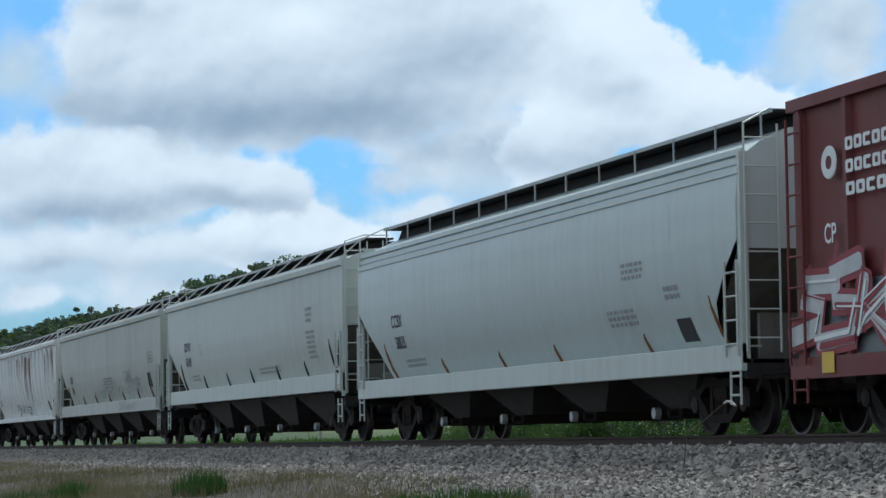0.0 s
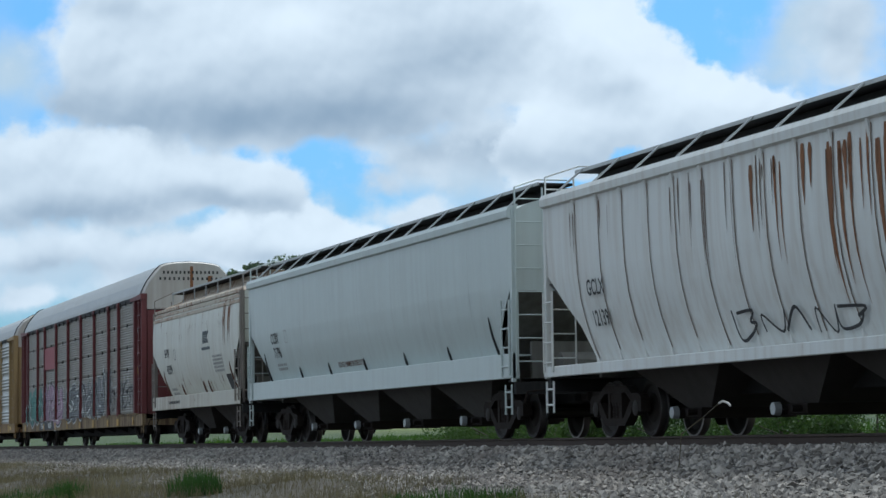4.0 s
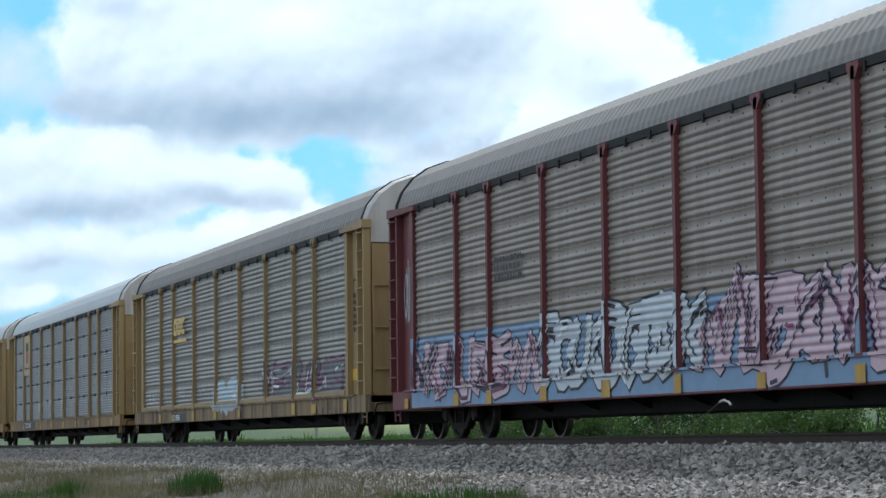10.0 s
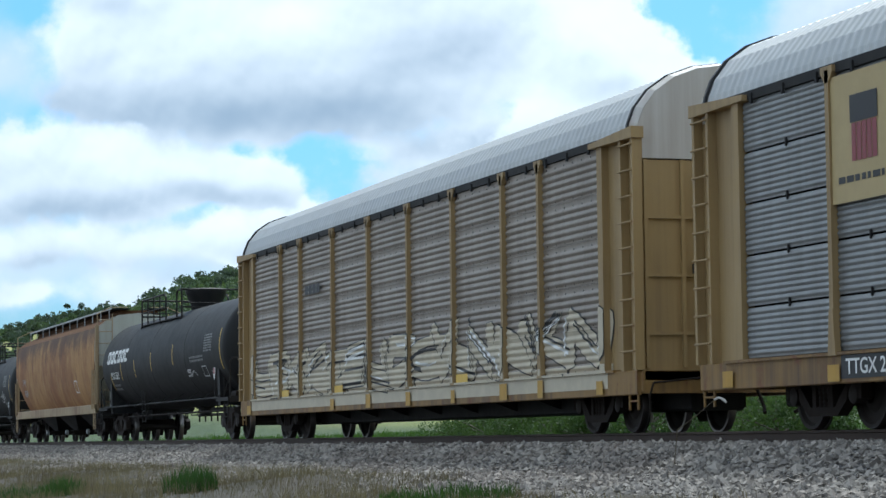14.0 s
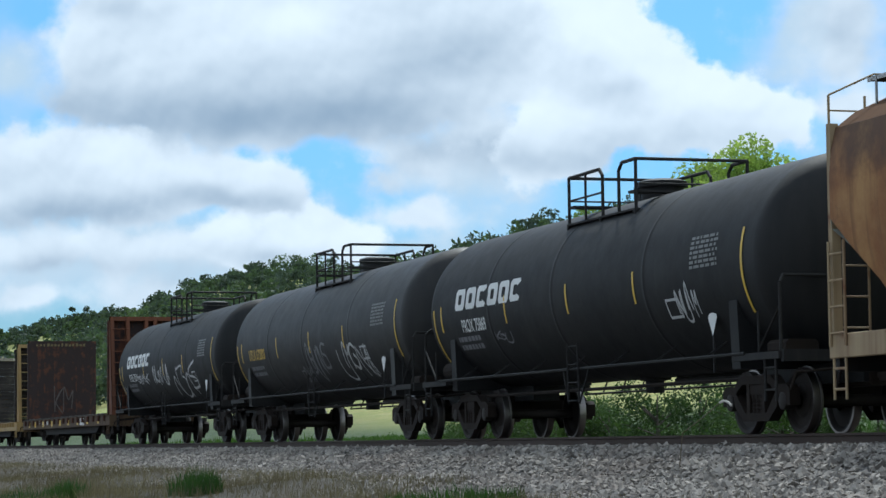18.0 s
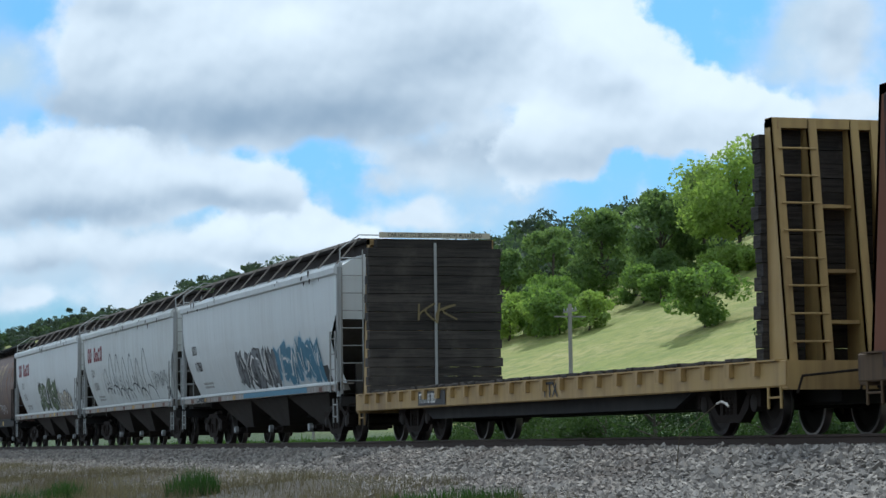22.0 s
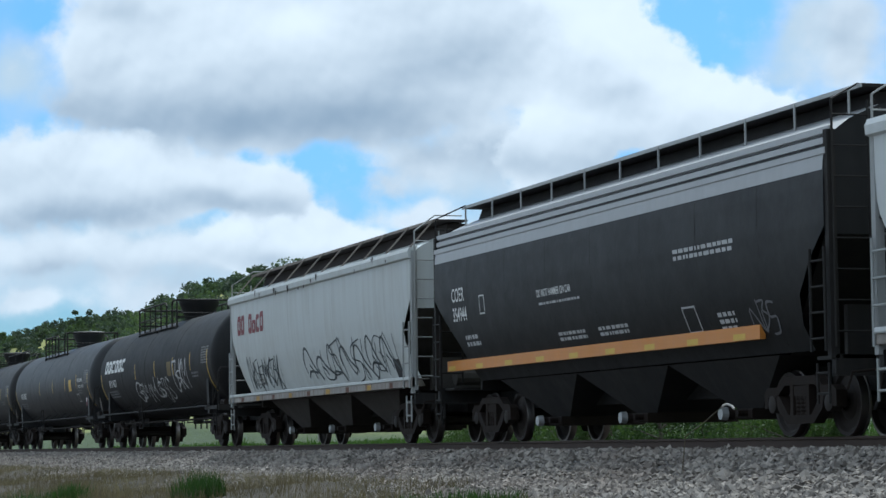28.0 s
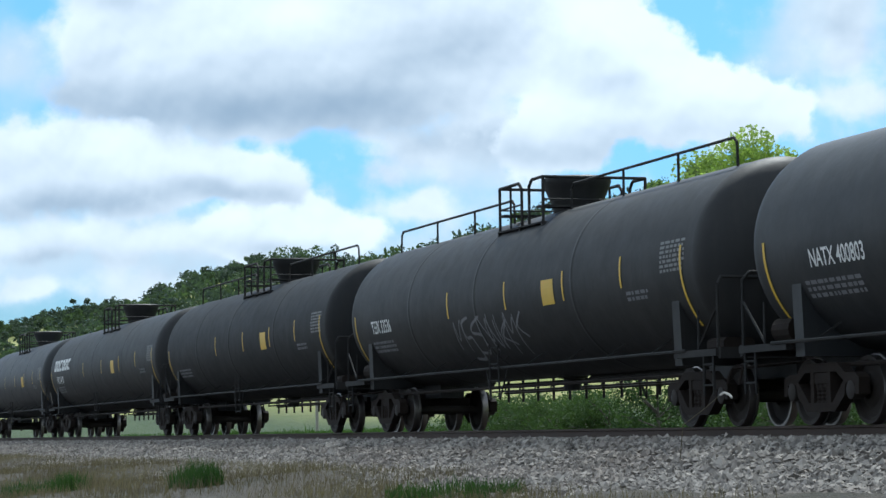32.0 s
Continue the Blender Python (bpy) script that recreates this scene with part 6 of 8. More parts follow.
    car, h, sk = hopper("short cream covered hopper spotted with rust", -140.19, -152.33, "flow", shp, paint("rust_stained_cream_sill", (0.52, 0.50, 0.43), (0.22, 0.12, 0.06), 0.6, 0.42, 0.6, seed=44, streak=0.6), 2, roof=paint("rust_crusted_roof", (0.5, 0.45, 0.37), (0.24, 0.11, 0.05), 0.8, 0.56, 0.7, seed=35), chute=chute, board_lean=0.0, gussets=(1.5, 3.6, 6.6, 7.3, 10.6), gus_z=(1.42, 1.75), sill_z=(1.01, 1.40), plain_hatch=True, rail_mat=rustyrail)
    text(car, "SHPX", -h + 1.9, 2.55, 0.26, INK, sk); text(car, "432591", -h + 1.99, 2.07, 0.26, INK, sk)
    streaks(car, h - 2.2, h - 0.3, 7, 3.9, 2.6, runrust, sk, 44, 0.09); streaks(car, -h + 0.5, h - 0.5, 9, 3.9, 3.4, runrust, sk, 45, 0.03); streaks(car, -4.5, 4.5, 22, 3.4, 3.1, seam, sk, 46, 0.018); streaks(car, -4.6, 4.8, 12, 1.95, 1.55, runrust, sk, 47, 0.035)
    frame_mark(car, -h + 3.3, -h + 3.55, 2.45, 2.75, 0.02, INK, sk); bars(car, -h + 1.9, 1.4, 0.8, 0.25, 2, GREY_INK, sk, 12)
    blocks(car, 1.38, 2.76, 0.78, 0.34, 3, slate, sk, 0.1, 4); panel(car, 1.2, 2.3, 2.58, 2.66, slate, sk, "emblem_underline"); bars(car, 2.5, 1.9, 1.2, 0.5, 5, GREY_INK, sk, 13)
    panel(car, h - 2.35, h - 1.75, 1.45, 1.85, INK, sk)
    bars(car, -h + 2.6, 1.12, 1.7, 0.13, 1, INK, lambda z: -1.582, 14)

    car, h, sk, xs = autorack("auto carrier with oxide red frame, grey panels and graffiti", -154.05, -181.55, rackred, rustysill, galvr, roofg, "fine", doorw, slit=True, blunt=True)
    panel(car, xs[7 - 5] + 0.1, xs[3] - 0.1, 2.95, 3.8, redpaint, lambda z: -1.562, "painted_panel")
    scrawl(car, -12.3, -7.9, 0.95, 2.3, 5, tealmist, sk, 20, 0.3)
    graffiti(car, -12.2, -8.0, 0.8, 2.15, 3, tealmist, INK, sk, 21, 0.5, 0.12, halo=chalk); graffiti(car, -7.9, -3.2, 0.75, 2.6, 3, rose, INK, sk, 22, 0.62, 0.14, halo=chalk)
    graffiti(car, xs[4] + 0.0, xs[6] - 0.3, 0.9, 2.2, 6, greyspray, INK, sk, 23, 0.24, 0.1, halo=chalk); graffiti(car, xs[6] - 0.2, xs[7] - 0.2, 0.9, 2.7, 2, greyspray, INK, sk, 24, 0.4, halo=chalk)
    scrawl(car, xs[7], xs[9] - 0.3, 1.05, 2.1, 9, INK, sk, 25, 0.07); scrawl(car, xs[7], xs[9] - 0.3, 1.1, 2.2, 8, chalk, sk, 26, 0.04)
    panel(car, h - 1.35, h - 0.85, 2.2, 2.42, YELLOW_INK, lambda z: -1.465); frame_mark(car, h - 1.35, h - 0.9, 2.85, 3.2, 0.03, WHITE_INK, lambda z: -1.465); scrawl(car, h - 1.45, h - 0.8, 3.4, 3.9, 3, chalk, lambda z: -1.465, 27, 0.03)
    panel(car, -8.7, -4.6, 0.62, 0.94, INK, lambda z: -1.562); text(car, "TTGX", -8.3, 0.68, 0.21, WHITE_INK, lambda z: -1.575, 1.1); text(car, "940324", -6.3, 0.68, 0.21, WHITE_INK, lambda z: -1.575, 1.0)
    for i in range(14):
        for z in (5.16, 5.36):
            k = (0.150 if z < 5.3 else 0.132) * (i - 6.5)
            part("vent_hole", Mesh().box(h - 0.135, h - 0.12, k - 0.03, k + 0.03, z, z + 0.09), INK, car)
    for i, y in enumerate((-0.02, 0.55)):
        part("rust_run", Mesh().box(h - 0.134, h - 0.126, y, y + 0.10 + 0.05 * i, 4.5, 5.6 - 0.3 * i), runrust, car)

    car, h, sk, xs = autorack("auto carrier with yellow frame, silver ribbed panels and colourful graffiti", -183.85, -211.85, yellow, deckyel, galv, roofg, "wide", doorw)
    blocks(car, -6.5, 3.22, 1.1, 0.36, 3, INK, lambda z: -1.575, 0, 31); frame_mark(car, -6.76, -5.28, 3.0, 3.72, 0.045, INK, lambda z: -1.562)
    graffiti(car, -12.9, -10.3, 0.95, 1.8, 4, dimpink, plum, sk, 32, 0.3); panel(car, -10.2, -7.7, 0.98, 1.95, ink2, sk, "spray_ground"); graffiti(car, -10.2, -7.8, 0.95, 1.95, 4, ink2, greyspray, sk, 36, 0.2)
    graffiti(car, -5.84, -0.72, 0.6, 2.2, 4, blue, ink2, sk, 33, 0.42, 0.08, halo=chalk)
    graffiti(car, -0.7, 4.2, 0.62, 2.3, 4, olive, ink2, sk, 34, 0.5, 0.10, halo=chalk); graffiti(car, 4.2, 9.25, 0.62, 2.6, 4, plum, ink2, sk, 35, 0.55, 0.10, halo=pink, glow=pink)
    text(car, "NKCR 7415", xs[2] - 0.3, 0.66, 0.2, INK, lambda z: -1.565); frame_mark(car, h - 1.3, h - 0.95, 3.1, 3.5, 0.03, INK, lambda z: -1.465); bars(car, h - 1.2, 2.3, 0.35, 0.4, 5, INK, lambda z: -1.465, 36)
    panel(car, h - 1.6, h - 1.2, 0.7, 0.85, YELLOW_INK, lambda z: -1.565)

    car, h, sk, xs = autorack("auto carrier with oxide red frame, brown grimed panels and pink graffiti", -213.7, -241.3, rackred, rackred, galvb, roofb, "soft", doorw)
    panel(car, xs[0] - 0.2, h - 0.7, 0.62, 2.0, dusk, sk, "spray_ground")
    graffiti(car, xs[0], xs[3] - 0.4, 0.72, 1.95, 8, pink, ink2, sk, 41, 0.30, 0.08, glow=plum); graffiti(car, xs[3] - 0.2, xs[5] + 0.8, 0.75, 2.15, 7, whitish, INK, sk, 42, 0.3); graffiti(car, xs[5] + 0.8, xs[9] - 0.2, 0.7, 2.25, 9, pink, ink2, sk, 43, 0.36, 0.08, glow=plum)
    frame_mark(car, h - 1.3, h - 0.9, 2.75, 3.15, 0.04, WHITE_INK, lambda z: -1.465); scrawl(car, h - 1.45, h - 0.9, 3.3, 4.2, 6, chalk, lambda z: -1.465, 44, 0.03); scrawl(car, -h + 0.75, -h + 1.25, 2.2, 3.7, 4, chalk, lambda z: -1.465, 46, 0.035); bars(car, xs[2] + 0.3, 2.75, 1.5, 0.5, 3, INK, lambda z: -1.545, 45)

    car, h, sk, xs = autorack("auto carrier with yellow frame, dull ribbed panels and pale graffiti", -243.2, -270.8, yellow, rustysill, galvd, roofb, "soft", doorw, kick=yellow)
    blocks(car, -7.22, 3.12, 1.7, 0.5, 3, tapegold, lambda z: -1.575, 0.1, 51); panel(car, -7.3, -5.4, 2.9, 3.0, tapegold, lambda z: -1.562, "emblem_underline")
    graffiti(car, xs[4], xs[5] + 0.1, 0.7, 1.75, 3, pale, chalk, sk, 52, 0.55); scrawl(car, xs[0] + 0.3, xs[1] - 0.5, 1.15, 1.6, 4, chalk, sk, 53, 0.04); scrawl(car, xs[1] + 0.2, xs[1] + 1.5, 1.2, 1.8, 5, chalk, sk, 54, 0.03)
    scrawl(car, xs[2] + 0.4, xs[2] + 1.4, 1.3, 1.6, 4, chalk, sk, 55, 0.04); scrawl(car, xs[3] + 0.3, xs[3] + 1.4, 1.3, 1.6, 4, chalk, sk, 56, 0.04)
    graffiti(car, xs[6], xs[9] - 0.3, 1.0, 1.95, 7, dim, plum, sk, 57, 0.28)
    panel(car, -7.6, -5.5, 0.6, 0.84, INK, lambda z: -1.562); text(car, "TTGX 995968", -7.49, 0.64, 0.17, WHITE_INK, lambda z: -1.575)
    panel(car, h - 1.45, h - 1.0, 1.3, 1.55, YELLOW_INK, lambda z: -1.465); bars(car, h - 1.35, 2.3, 0.4, 0.9, 6, INK, lambda z: -1.465, 58); frame_mark(car, h - 1.35, h - 1.0, 3.1, 3.5, 0.03, INK, lambda z: -1.465)

    car, h, sk, xs = autorack("auto carrier with yellow posts, grey louvred panels and a shield sign", -273.25, -300.75, yellow, deckyel, galvs, roofg, "fine", doorw, slit=True, rows=5)
    panel(car, xs[1] + 0.06, xs[2] - 0.06, 2.86, 4.5, signtan, lambda z: -1.562, "sign_panel")
    panel(car, xs[1] + 0.6, xs[2] - 0.6, 3.85, 4.2, INK, lambda z: -1.57, "shield_top"); blocks(car, xs[1] + 0.64, 3.36, 0.7, 0.48, 5, RED_INK, lambda z: -1.57, 0, 61, ring=False, name="shield_bars"); bars(car, xs[1] + 0.25, 3.05, 1.4, 0.14, 1, INK, lambda z: -1.57, 62)
    scrawl(car, -h + 8.3, -h + 12.4, 1.0, 2.1, 7, chalk, sk, 63, 0.06); scrawl(car, -h + 14.3, -h + 16.9, 1.0, 2.2, 6, chalk, sk, 64, 0.05); scrawl(car, xs[8] + 0.3, xs[9] - 0.2, 1.2, 2.3, 6, chalk, sk, 65, 0.04)
    panel(car, -h + 4.6, -h + 7.7, 0.64, 0.94, INK, lambda z: -1.562); text(car, "TTGX 254292", -h + 4.75, 0.70, 0.2, WHITE_INK, lambda z: -1.572, 1.15)
    blocks(car, xs[6] + 1.9, 0.68, 1.0, 0.22, 4, INK, lambda z: -1.565, 0, 66)

    car, h, sk, xs = autorack("old yellow auto carrier with grimy panels and cream graffiti band", -303.0, -330.5, yellow, deckyel, galvb, roofg, "soft", doorw)
    panel(car, xs[0] - 0.3, xs[9] + 0.3, 0.70, 1.1, cream, sk, "spray_ground")
    graffiti(car, xs[0], xs[9], 0.98, 2.15, 11, cream, INK, sk, 71, 0.42, 0.06, 0.0)
    for i in (1, 3, 6):
        panel(car, xs[i] + 0.2, xs[i] + 0.9, 0.98, 1.14, YELLOW_INK, lambda z: -1.575)
    blocks(car, xs[2] + 0.5, 3.3, 1.4, 0.22, 4, INK, lambda z: -1.56, 0, 72, ring=False)

    # tanks and mixed cars
    st = lambda h, *fs: [(-h + 2 * h * f, 2.15, 0.55) for f in fs]
    car, h, sk = tank_car("long black tank car with white stencils and a bonnet platform", -332.9, -351.75, black, 1.50, 2.50, platform=-1.72, plat_len=6.4, dome_x=2.07, hoop_at=0.62, trellis=True, stripes=[(9.1, 1.9, 1.1), (-6.0, 1.95, 0.55), (-3.6, 2.0, 0.55), (-0.8, 2.1, 0.6), (2.6, 2.2, 0.6), (-8.0, 1.7, 0.5)])
    blocks(car, -h + 0.9, 2.55, 3.8, 0.42, 6, WHITE_INK, sk, 0.12, 81); text(car, "PROX 35623", -h + 1.5, 2.03, 0.24, WHITE_INK, sk); bars(car, -h + 1.4, 1.62, 1.3, 0.25, 2, dim, sk, 82)
    bars(car, h - 2.4, 2.4, 1.0, 0.5, 7, plate, sk, 85); bars(car, h - 4.4, 2.15, 1.8, 0.2, 2, plate, sk, 83); frame_mark(car, h - 3.0, h - 2.4, 1.75, 2.05, 0.03, chalk, sk); scrawl(car, h - 5.2, h - 3.8, 1.75, 2.0, 2, chalk, sk, 84)
    placard(car, h - 1.5, 1.62, sk, WHITE_INK, redpaint)

    car, h, sk = hopper("tan covered hopper washed with long rust streaks", -352.87, -372.78, "flow", rusty, rustsill, 3, roof=darkroof, chute=BLACK, board_lean=0.0, band=False, rail_mat=rustsill, slope=greyend, endplate=greyend, sill_z=(0.95, 1.26), board_drop=0.02, plain_hatch=True, weld=seam)
    frame_mark(car, h - 5.0, h - 4.4, 1.75, 2.2, 0.04, WHITE_INK, sk); text(car, "UNPX", -h + 2.0, 2.3, 0.26, GREY_INK, sk); text(car, "480848", -h + 2.0, 1.85, 0.26, GREY_INK, sk)

    def black_tank(label, f, r, mat, mark, num, plat=0.0, seed=0, dome="manway"):
        car, h, sk = tank_car(label, f, r, mat, 1.50, 2.46, platform=plat, plat_len=3.1, dome=dome, stripes=[(-h0 * 0.5 + h0 * k, 2.05, 0.5) for h0 in ((f - r) / 2,) for k in (-0.42, 0.08, 0.5, 0.9)] + [((f - r) / 2 - 0.45, 1.7, 1.2), (-(f - r) / 2 + 0.15, 1.5, 1.0)])
        if mark:
            blocks(car, -h + 1.5, 2.42, 3.85, 0.4, 6, WHITE_INK, sk, 0.12, 81)
        text(car, num, -h + (1.8 if mark else 1.41), 2.0 if mark else 2.08, 0.24 if mark else 0.27, WHITE_INK if mark else tapegold, sk); bars(car, -h + 1.4, 1.62, 1.3, 0.3, 2, dim, sk, seed)
        bars(car, h - 2.3, 2.4, 1.0, 0.5, 7, plate, sk, seed + 3); frame_mark(car, h - 3.4, h - 2.9, 1.75, 2.05, 0.04, chalk, sk); placard(car, h - 1.9, 1.45, sk, WHITE_INK, WHITE_INK)
        return car, h, sk

    car, h, sk = black_tank("black tank car with white emblem and round end", -375.2, -390.4, black, True, "PROX 75869", 0.4, 91)
    scrawl(car, h - 3.0, h - 2.2, 1.7, 2.3, 4, chalk, sk, 92, 0.04); scrawl(car, -h + 3.6, -h + 4.4, 1.7, 2.0, 3, dim, sk, 93, 0.03)
    car, h, sk = black_tank("dusty black tank car with white graffiti tags", -392.6, -407.95, black2, False, "UTLX 672800", 0.4, 94)
    scrawl(car, -0.5, 1.3, 1.4, 2.3, 6, dim, sk, 95, 0.07); scrawl(car, 2.3, 4.9, 1.36, 2.3, 5, chalk, sk, 96, 0.06); scrawl(car, -1.5, -0.4, 1.4, 1.8, 4, dim, sk, 97, 0.04)
    car, h, sk = black_tank("black tank car with white emblem and looping tags", -410.75, -425.75, black, True, "PROX 72519", 0.4, 98)
    scrawl(car, -1.6, 0.8, 1.75, 2.5, 6, chalk, sk, 99, 0.07); scrawl(car, 1.2, 4.4, 1.3, 2.4, 4, chalk, sk, 100, 0.06); scrawl(car, -4.2, -2.4, 1.85, 2.2, 5, chalk, sk, 101, 0.05); scrawl(car, -h - 0.0, -h + 0.7, 1.3, 2.0, 3, dim, sk, 102, 0.05)

    car, h, sk = flat_car("empty bulkhead flat car with rusty steel ends", -427.54, -448.73, flatsill, deckwood, (paint("rust_brown_bulkhead_frame", (0.16, 0.055, 0.025), (0.06, 0.03, 0.02), 0.5, 0.3, 0.8, seed=36), rustplate, False), 18, pale=rustplate)
    blocks(car, 4.4, 0.70, 1.0, 0.25, 3, WHITE_INK, lambda z: -1.53, 0.1, 7); bars(car, -5.7, 0.72, 2.3, 0.2, 1, WHITE_INK, lambda z: -1.53, 8)
    for a in (-8.8, -7.1, -4.9, -2.6, -0.5, 1.5, 3.7, 5.9, 8.2):
        panel(car, a, a + 0.4, 0.72, 0.93, YELLOW_INK, lambda z: -1.535)
    scrawl_x(car, -h + 0.87, 1.3, 2.5, faint, 11, 2)
    mk, rng = Mesh(), random.Random(4)
    for i in range(14):
        y = -1.1 + i * 0.15
        mk.box(-h + 0.842, -h + 0.847, y, y + rng.uniform(0.06, 0.12), 4.12, 4.12 + rng.uniform(0.08, 0.13))
    tagged(part("worn_lettering", mk, faintgold, car), kind="stuff")

    car, h, sk = flat_car("empty tan bulkhead flat car with dark wooden end boards", -450.85, -472.5, tanframe, deckwood, (tanframe, wood, True), 24)
    panel(car, -h + 4.7, -h + 6.5, 0.68, 0.96, INK, lambda z: -1.53); text(car, "TTPX 81383", -h + 4.8, 0.73, 0.19, WHITE_INK, lambda z: -1.54); text(car, "TTX", 1.2, 0.70, 0.26, INK, lambda z: -1.53, 1.1)
    bb = Mesh().box(-h + 1.0, -h + 1.02, -1.25, 1.25, 4.34, 4.46)
    part("warning_board", bb, cream, car, "pale board with a warning")
    warn(car, -h + 1.026)
    scrawl_x(car, -h + 1.04, 2.5, 3.0, faintgold, 9, 2)

    def grain(label, f, r, mat, words, seed, red=True):
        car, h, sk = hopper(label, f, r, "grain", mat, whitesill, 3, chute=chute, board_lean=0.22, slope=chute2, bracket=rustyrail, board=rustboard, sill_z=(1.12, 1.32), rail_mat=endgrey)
        if red:
            blocks(car, -h + 0.8, 2.88, 3.0, 0.5, 7, RED_INK, sk, 0.2, seed, tall=(1, 1, 0, 1, 0.65, 0.9, 1), name="emblem")
        for i, wd in enumerate(words):
            text(car, wd, -h + (1.41 if red else 1.22) + 0.14 * i, (2.37 if red else 2.49) - 0.46 * i, 0.26, INK if not red else GREY_INK, sk)
        # a pale lip over the rusty sill, worn yellow and red tape, rust spots on the eave
        part("sill_lip", Mesh().box(-h + 0.05, h - 0.05, -1.605, -1.56, 1.27, 1.335, 0.008), mat, car)
        rng = random.Random(seed)
        for k in range(9):
            a = -h + 1.4 + k * (2 * h - 3.0) / 8
            panel(car, a, a + rng.uniform(0.22, 0.4), 1.13, 1.24, WORN_YELLOW if k % 2 else RUSTRED, lambda z: -1.582, "reflective_tape", 0.003)
        streaks(car, -h + 0.8, h - 0.8, 14, 3.95, 3.76, rustboard, lambda z: -1.636 + 0.02 * (z - 3.82), seed + 7, 0.10, "rust_spot")
        bars(car, -h + 1.9, 1.5, 1.2, 0.2, 2, GREY_INK, sk, seed); panel(car, h - 2.2, h - 1.75, 1.35, 1.75, INK, sk)
        return car, h, sk

    car, h, sk = grain("white three-bay grain hopper with dark and teal graffiti", -473.84, -491.2, white, ["SOO", "117868"], 111, False)
    graffiti(car, -1.96, 2.03, 1.34, 2.46, 6, greyspray, INK, sk, 112, 0.26); graffiti(car, 2.32, 6.4, 1.34, 2.5, 6, teal, pale, sk, 113, 0.34); panel(car, -0.6, 6.0, 1.14, 1.3, teal, lambda z: -1.583, "spray_on_sill"); scrawl(car, -h + 2.2, -h + 3.6, 1.14, 1.3, 4, INK, lambda z: -1.585, 114, 0.035)
    car, h, sk = grain("white grain hopper with red emblem and tall black scrawl", -492.43, -508.8, white2, ["SOO", "115376"], 115)
    arches(car, -4.4, 4.0, 1.42, 3.2, 7, slate, sk, 116, 0.05); scrawl(car, 4.2, 6.6, 1.7, 2.3, 10, slate, sk, 117, 0.024)
    car, h, sk = grain("white grain hopper with red emblem and mossy graffiti", -510.03, -526.5, white, ["SOO", "115326"], 118)
    graffiti(car, -2.3, 2.2, 1.34, 2.6, 6, green, INK, sk, 119, 0.24); graffiti(car, 2.2, 5.2, 1.34, 2.1, 6, cream, greyspray, sk, 120, 0.16); panel(car, 2.6, 2.95, 1.14, 1.28, YELLOW_INK, lambda z: -1.583)
    car, h, sk = hopper("brown cylindrical covered hopper with pale streaks", -527.08, -544.5, "cyl", brown, BLACK, 3, roof=brown, chute=BLACK, rail_mat=BLACK, slope=brown, weld=seam)
    streaks(car, 0.5, 4.6, 14, 3.7, 1.4, dust, sk, 50, 0.2, "dust_streak"); streaks(car, -h + 0.8, h - 0.8, 30, 3.9, 1.6, seam, sk, 51, 0.07); streaks(car, h - 3.0, h - 0.6, 8, 3.9, 1.8, runrust, sk, 52, 0.14)
    scrawl(car, -h + 3.5, -h + 6.5, 1.3, 1.8, 6, dim, sk, 121, 0.07); scrawl(car, 3.0, 4.6, 1.4, 1.9, 4, chalk, sk, 122, 0.05)
    for i in range(6):
        panel(car, -h + 2.0 + i * 2.4, -h + 2.3 + i * 2.4, 0.92, 1.1, YELLOW_INK, lambda z: -1.585)
    car, h, sk = grain("white grain hopper with red emblem and clean sides", -545.2, -563.3, white, ["SOO", "115371"], 123)
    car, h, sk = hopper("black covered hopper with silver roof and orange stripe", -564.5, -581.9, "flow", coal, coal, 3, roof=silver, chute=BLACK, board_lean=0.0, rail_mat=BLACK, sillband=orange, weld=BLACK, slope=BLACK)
    panel(car, -h + 0.12, h - 0.12, 3.46, 3.68, silver, sk, "roof_edge")
    for k in range(9):
        panel(car, -h + 0.2 + k * 1.7, -h + 0.62 + k * 1.7, 1.38, 1.47, YELLOW_INK, lambda z: -1.331, "reflective_tape", 0.004)
    text(car, "COER", -h + 1.21, 2.66, 0.26, WHITE_INK, sk); text(car, "354944", -h + 1.19, 2.29, 0.26, WHITE_INK, sk); frame_mark(car, -h + 2.85, -h + 3.15, 2.35, 2.7, 0.025, WHITE_INK, sk)
    text(car, "DO NOT HAMMER ON CAR", -h + 6.03, 2.47, 0.13, WHITE_INK, sk, 0.75); bars(car, -h + 6.1, 2.3, 2.0, 0.07, 1, chalk, sk, 124); bars(car, h - 5.2, 2.6, 2.2, 0.2, 2, chalk, sk, 125); frame_mark(car, h - 5.2, h - 4.7, 1.55, 1.95, 0.03, chalk, sk)
    bars(car, h - 4.0, 1.5, 0.6, 0.3, 3, chalk, sk, 126); bars(car, -h + 1.7, 1.75, 0.8, 0.25, 2, chalk, sk, 127); bars(car, -h + 6.7, 1.65, 1.3, 0.18, 2, chalk, sk, 128); bars(car, -h + 8.6, 1.65, 1.3, 0.18, 2, chalk, sk, 129); scrawl(car, h - 2.9, h - 2.0, 1.4, 1.9, 3, dim, sk, 130, 0.03)
    car, h, sk = grain("white grain hopper with red emblem and black tags", -583.44, -600.43, white2, ["", ""], 131)
    scrawl(car, -h + 1.5, -h + 5.0, 1.35, 2.3, 7, slate, sk, 132, 0.05); scrawl(car, -h + 1.6, -h + 4.9, 1.35, 2.2, 7, slate, sk, 134, 0.03); arches(car, -h + 7.4, h - 1.8, 1.38, 2.5, 7, slate, sk, 133, 0.06); scrawl(car, -h + 9.0, h - 1.8, 1.35, 2.4, 7, slate, sk, 135, 0.035)

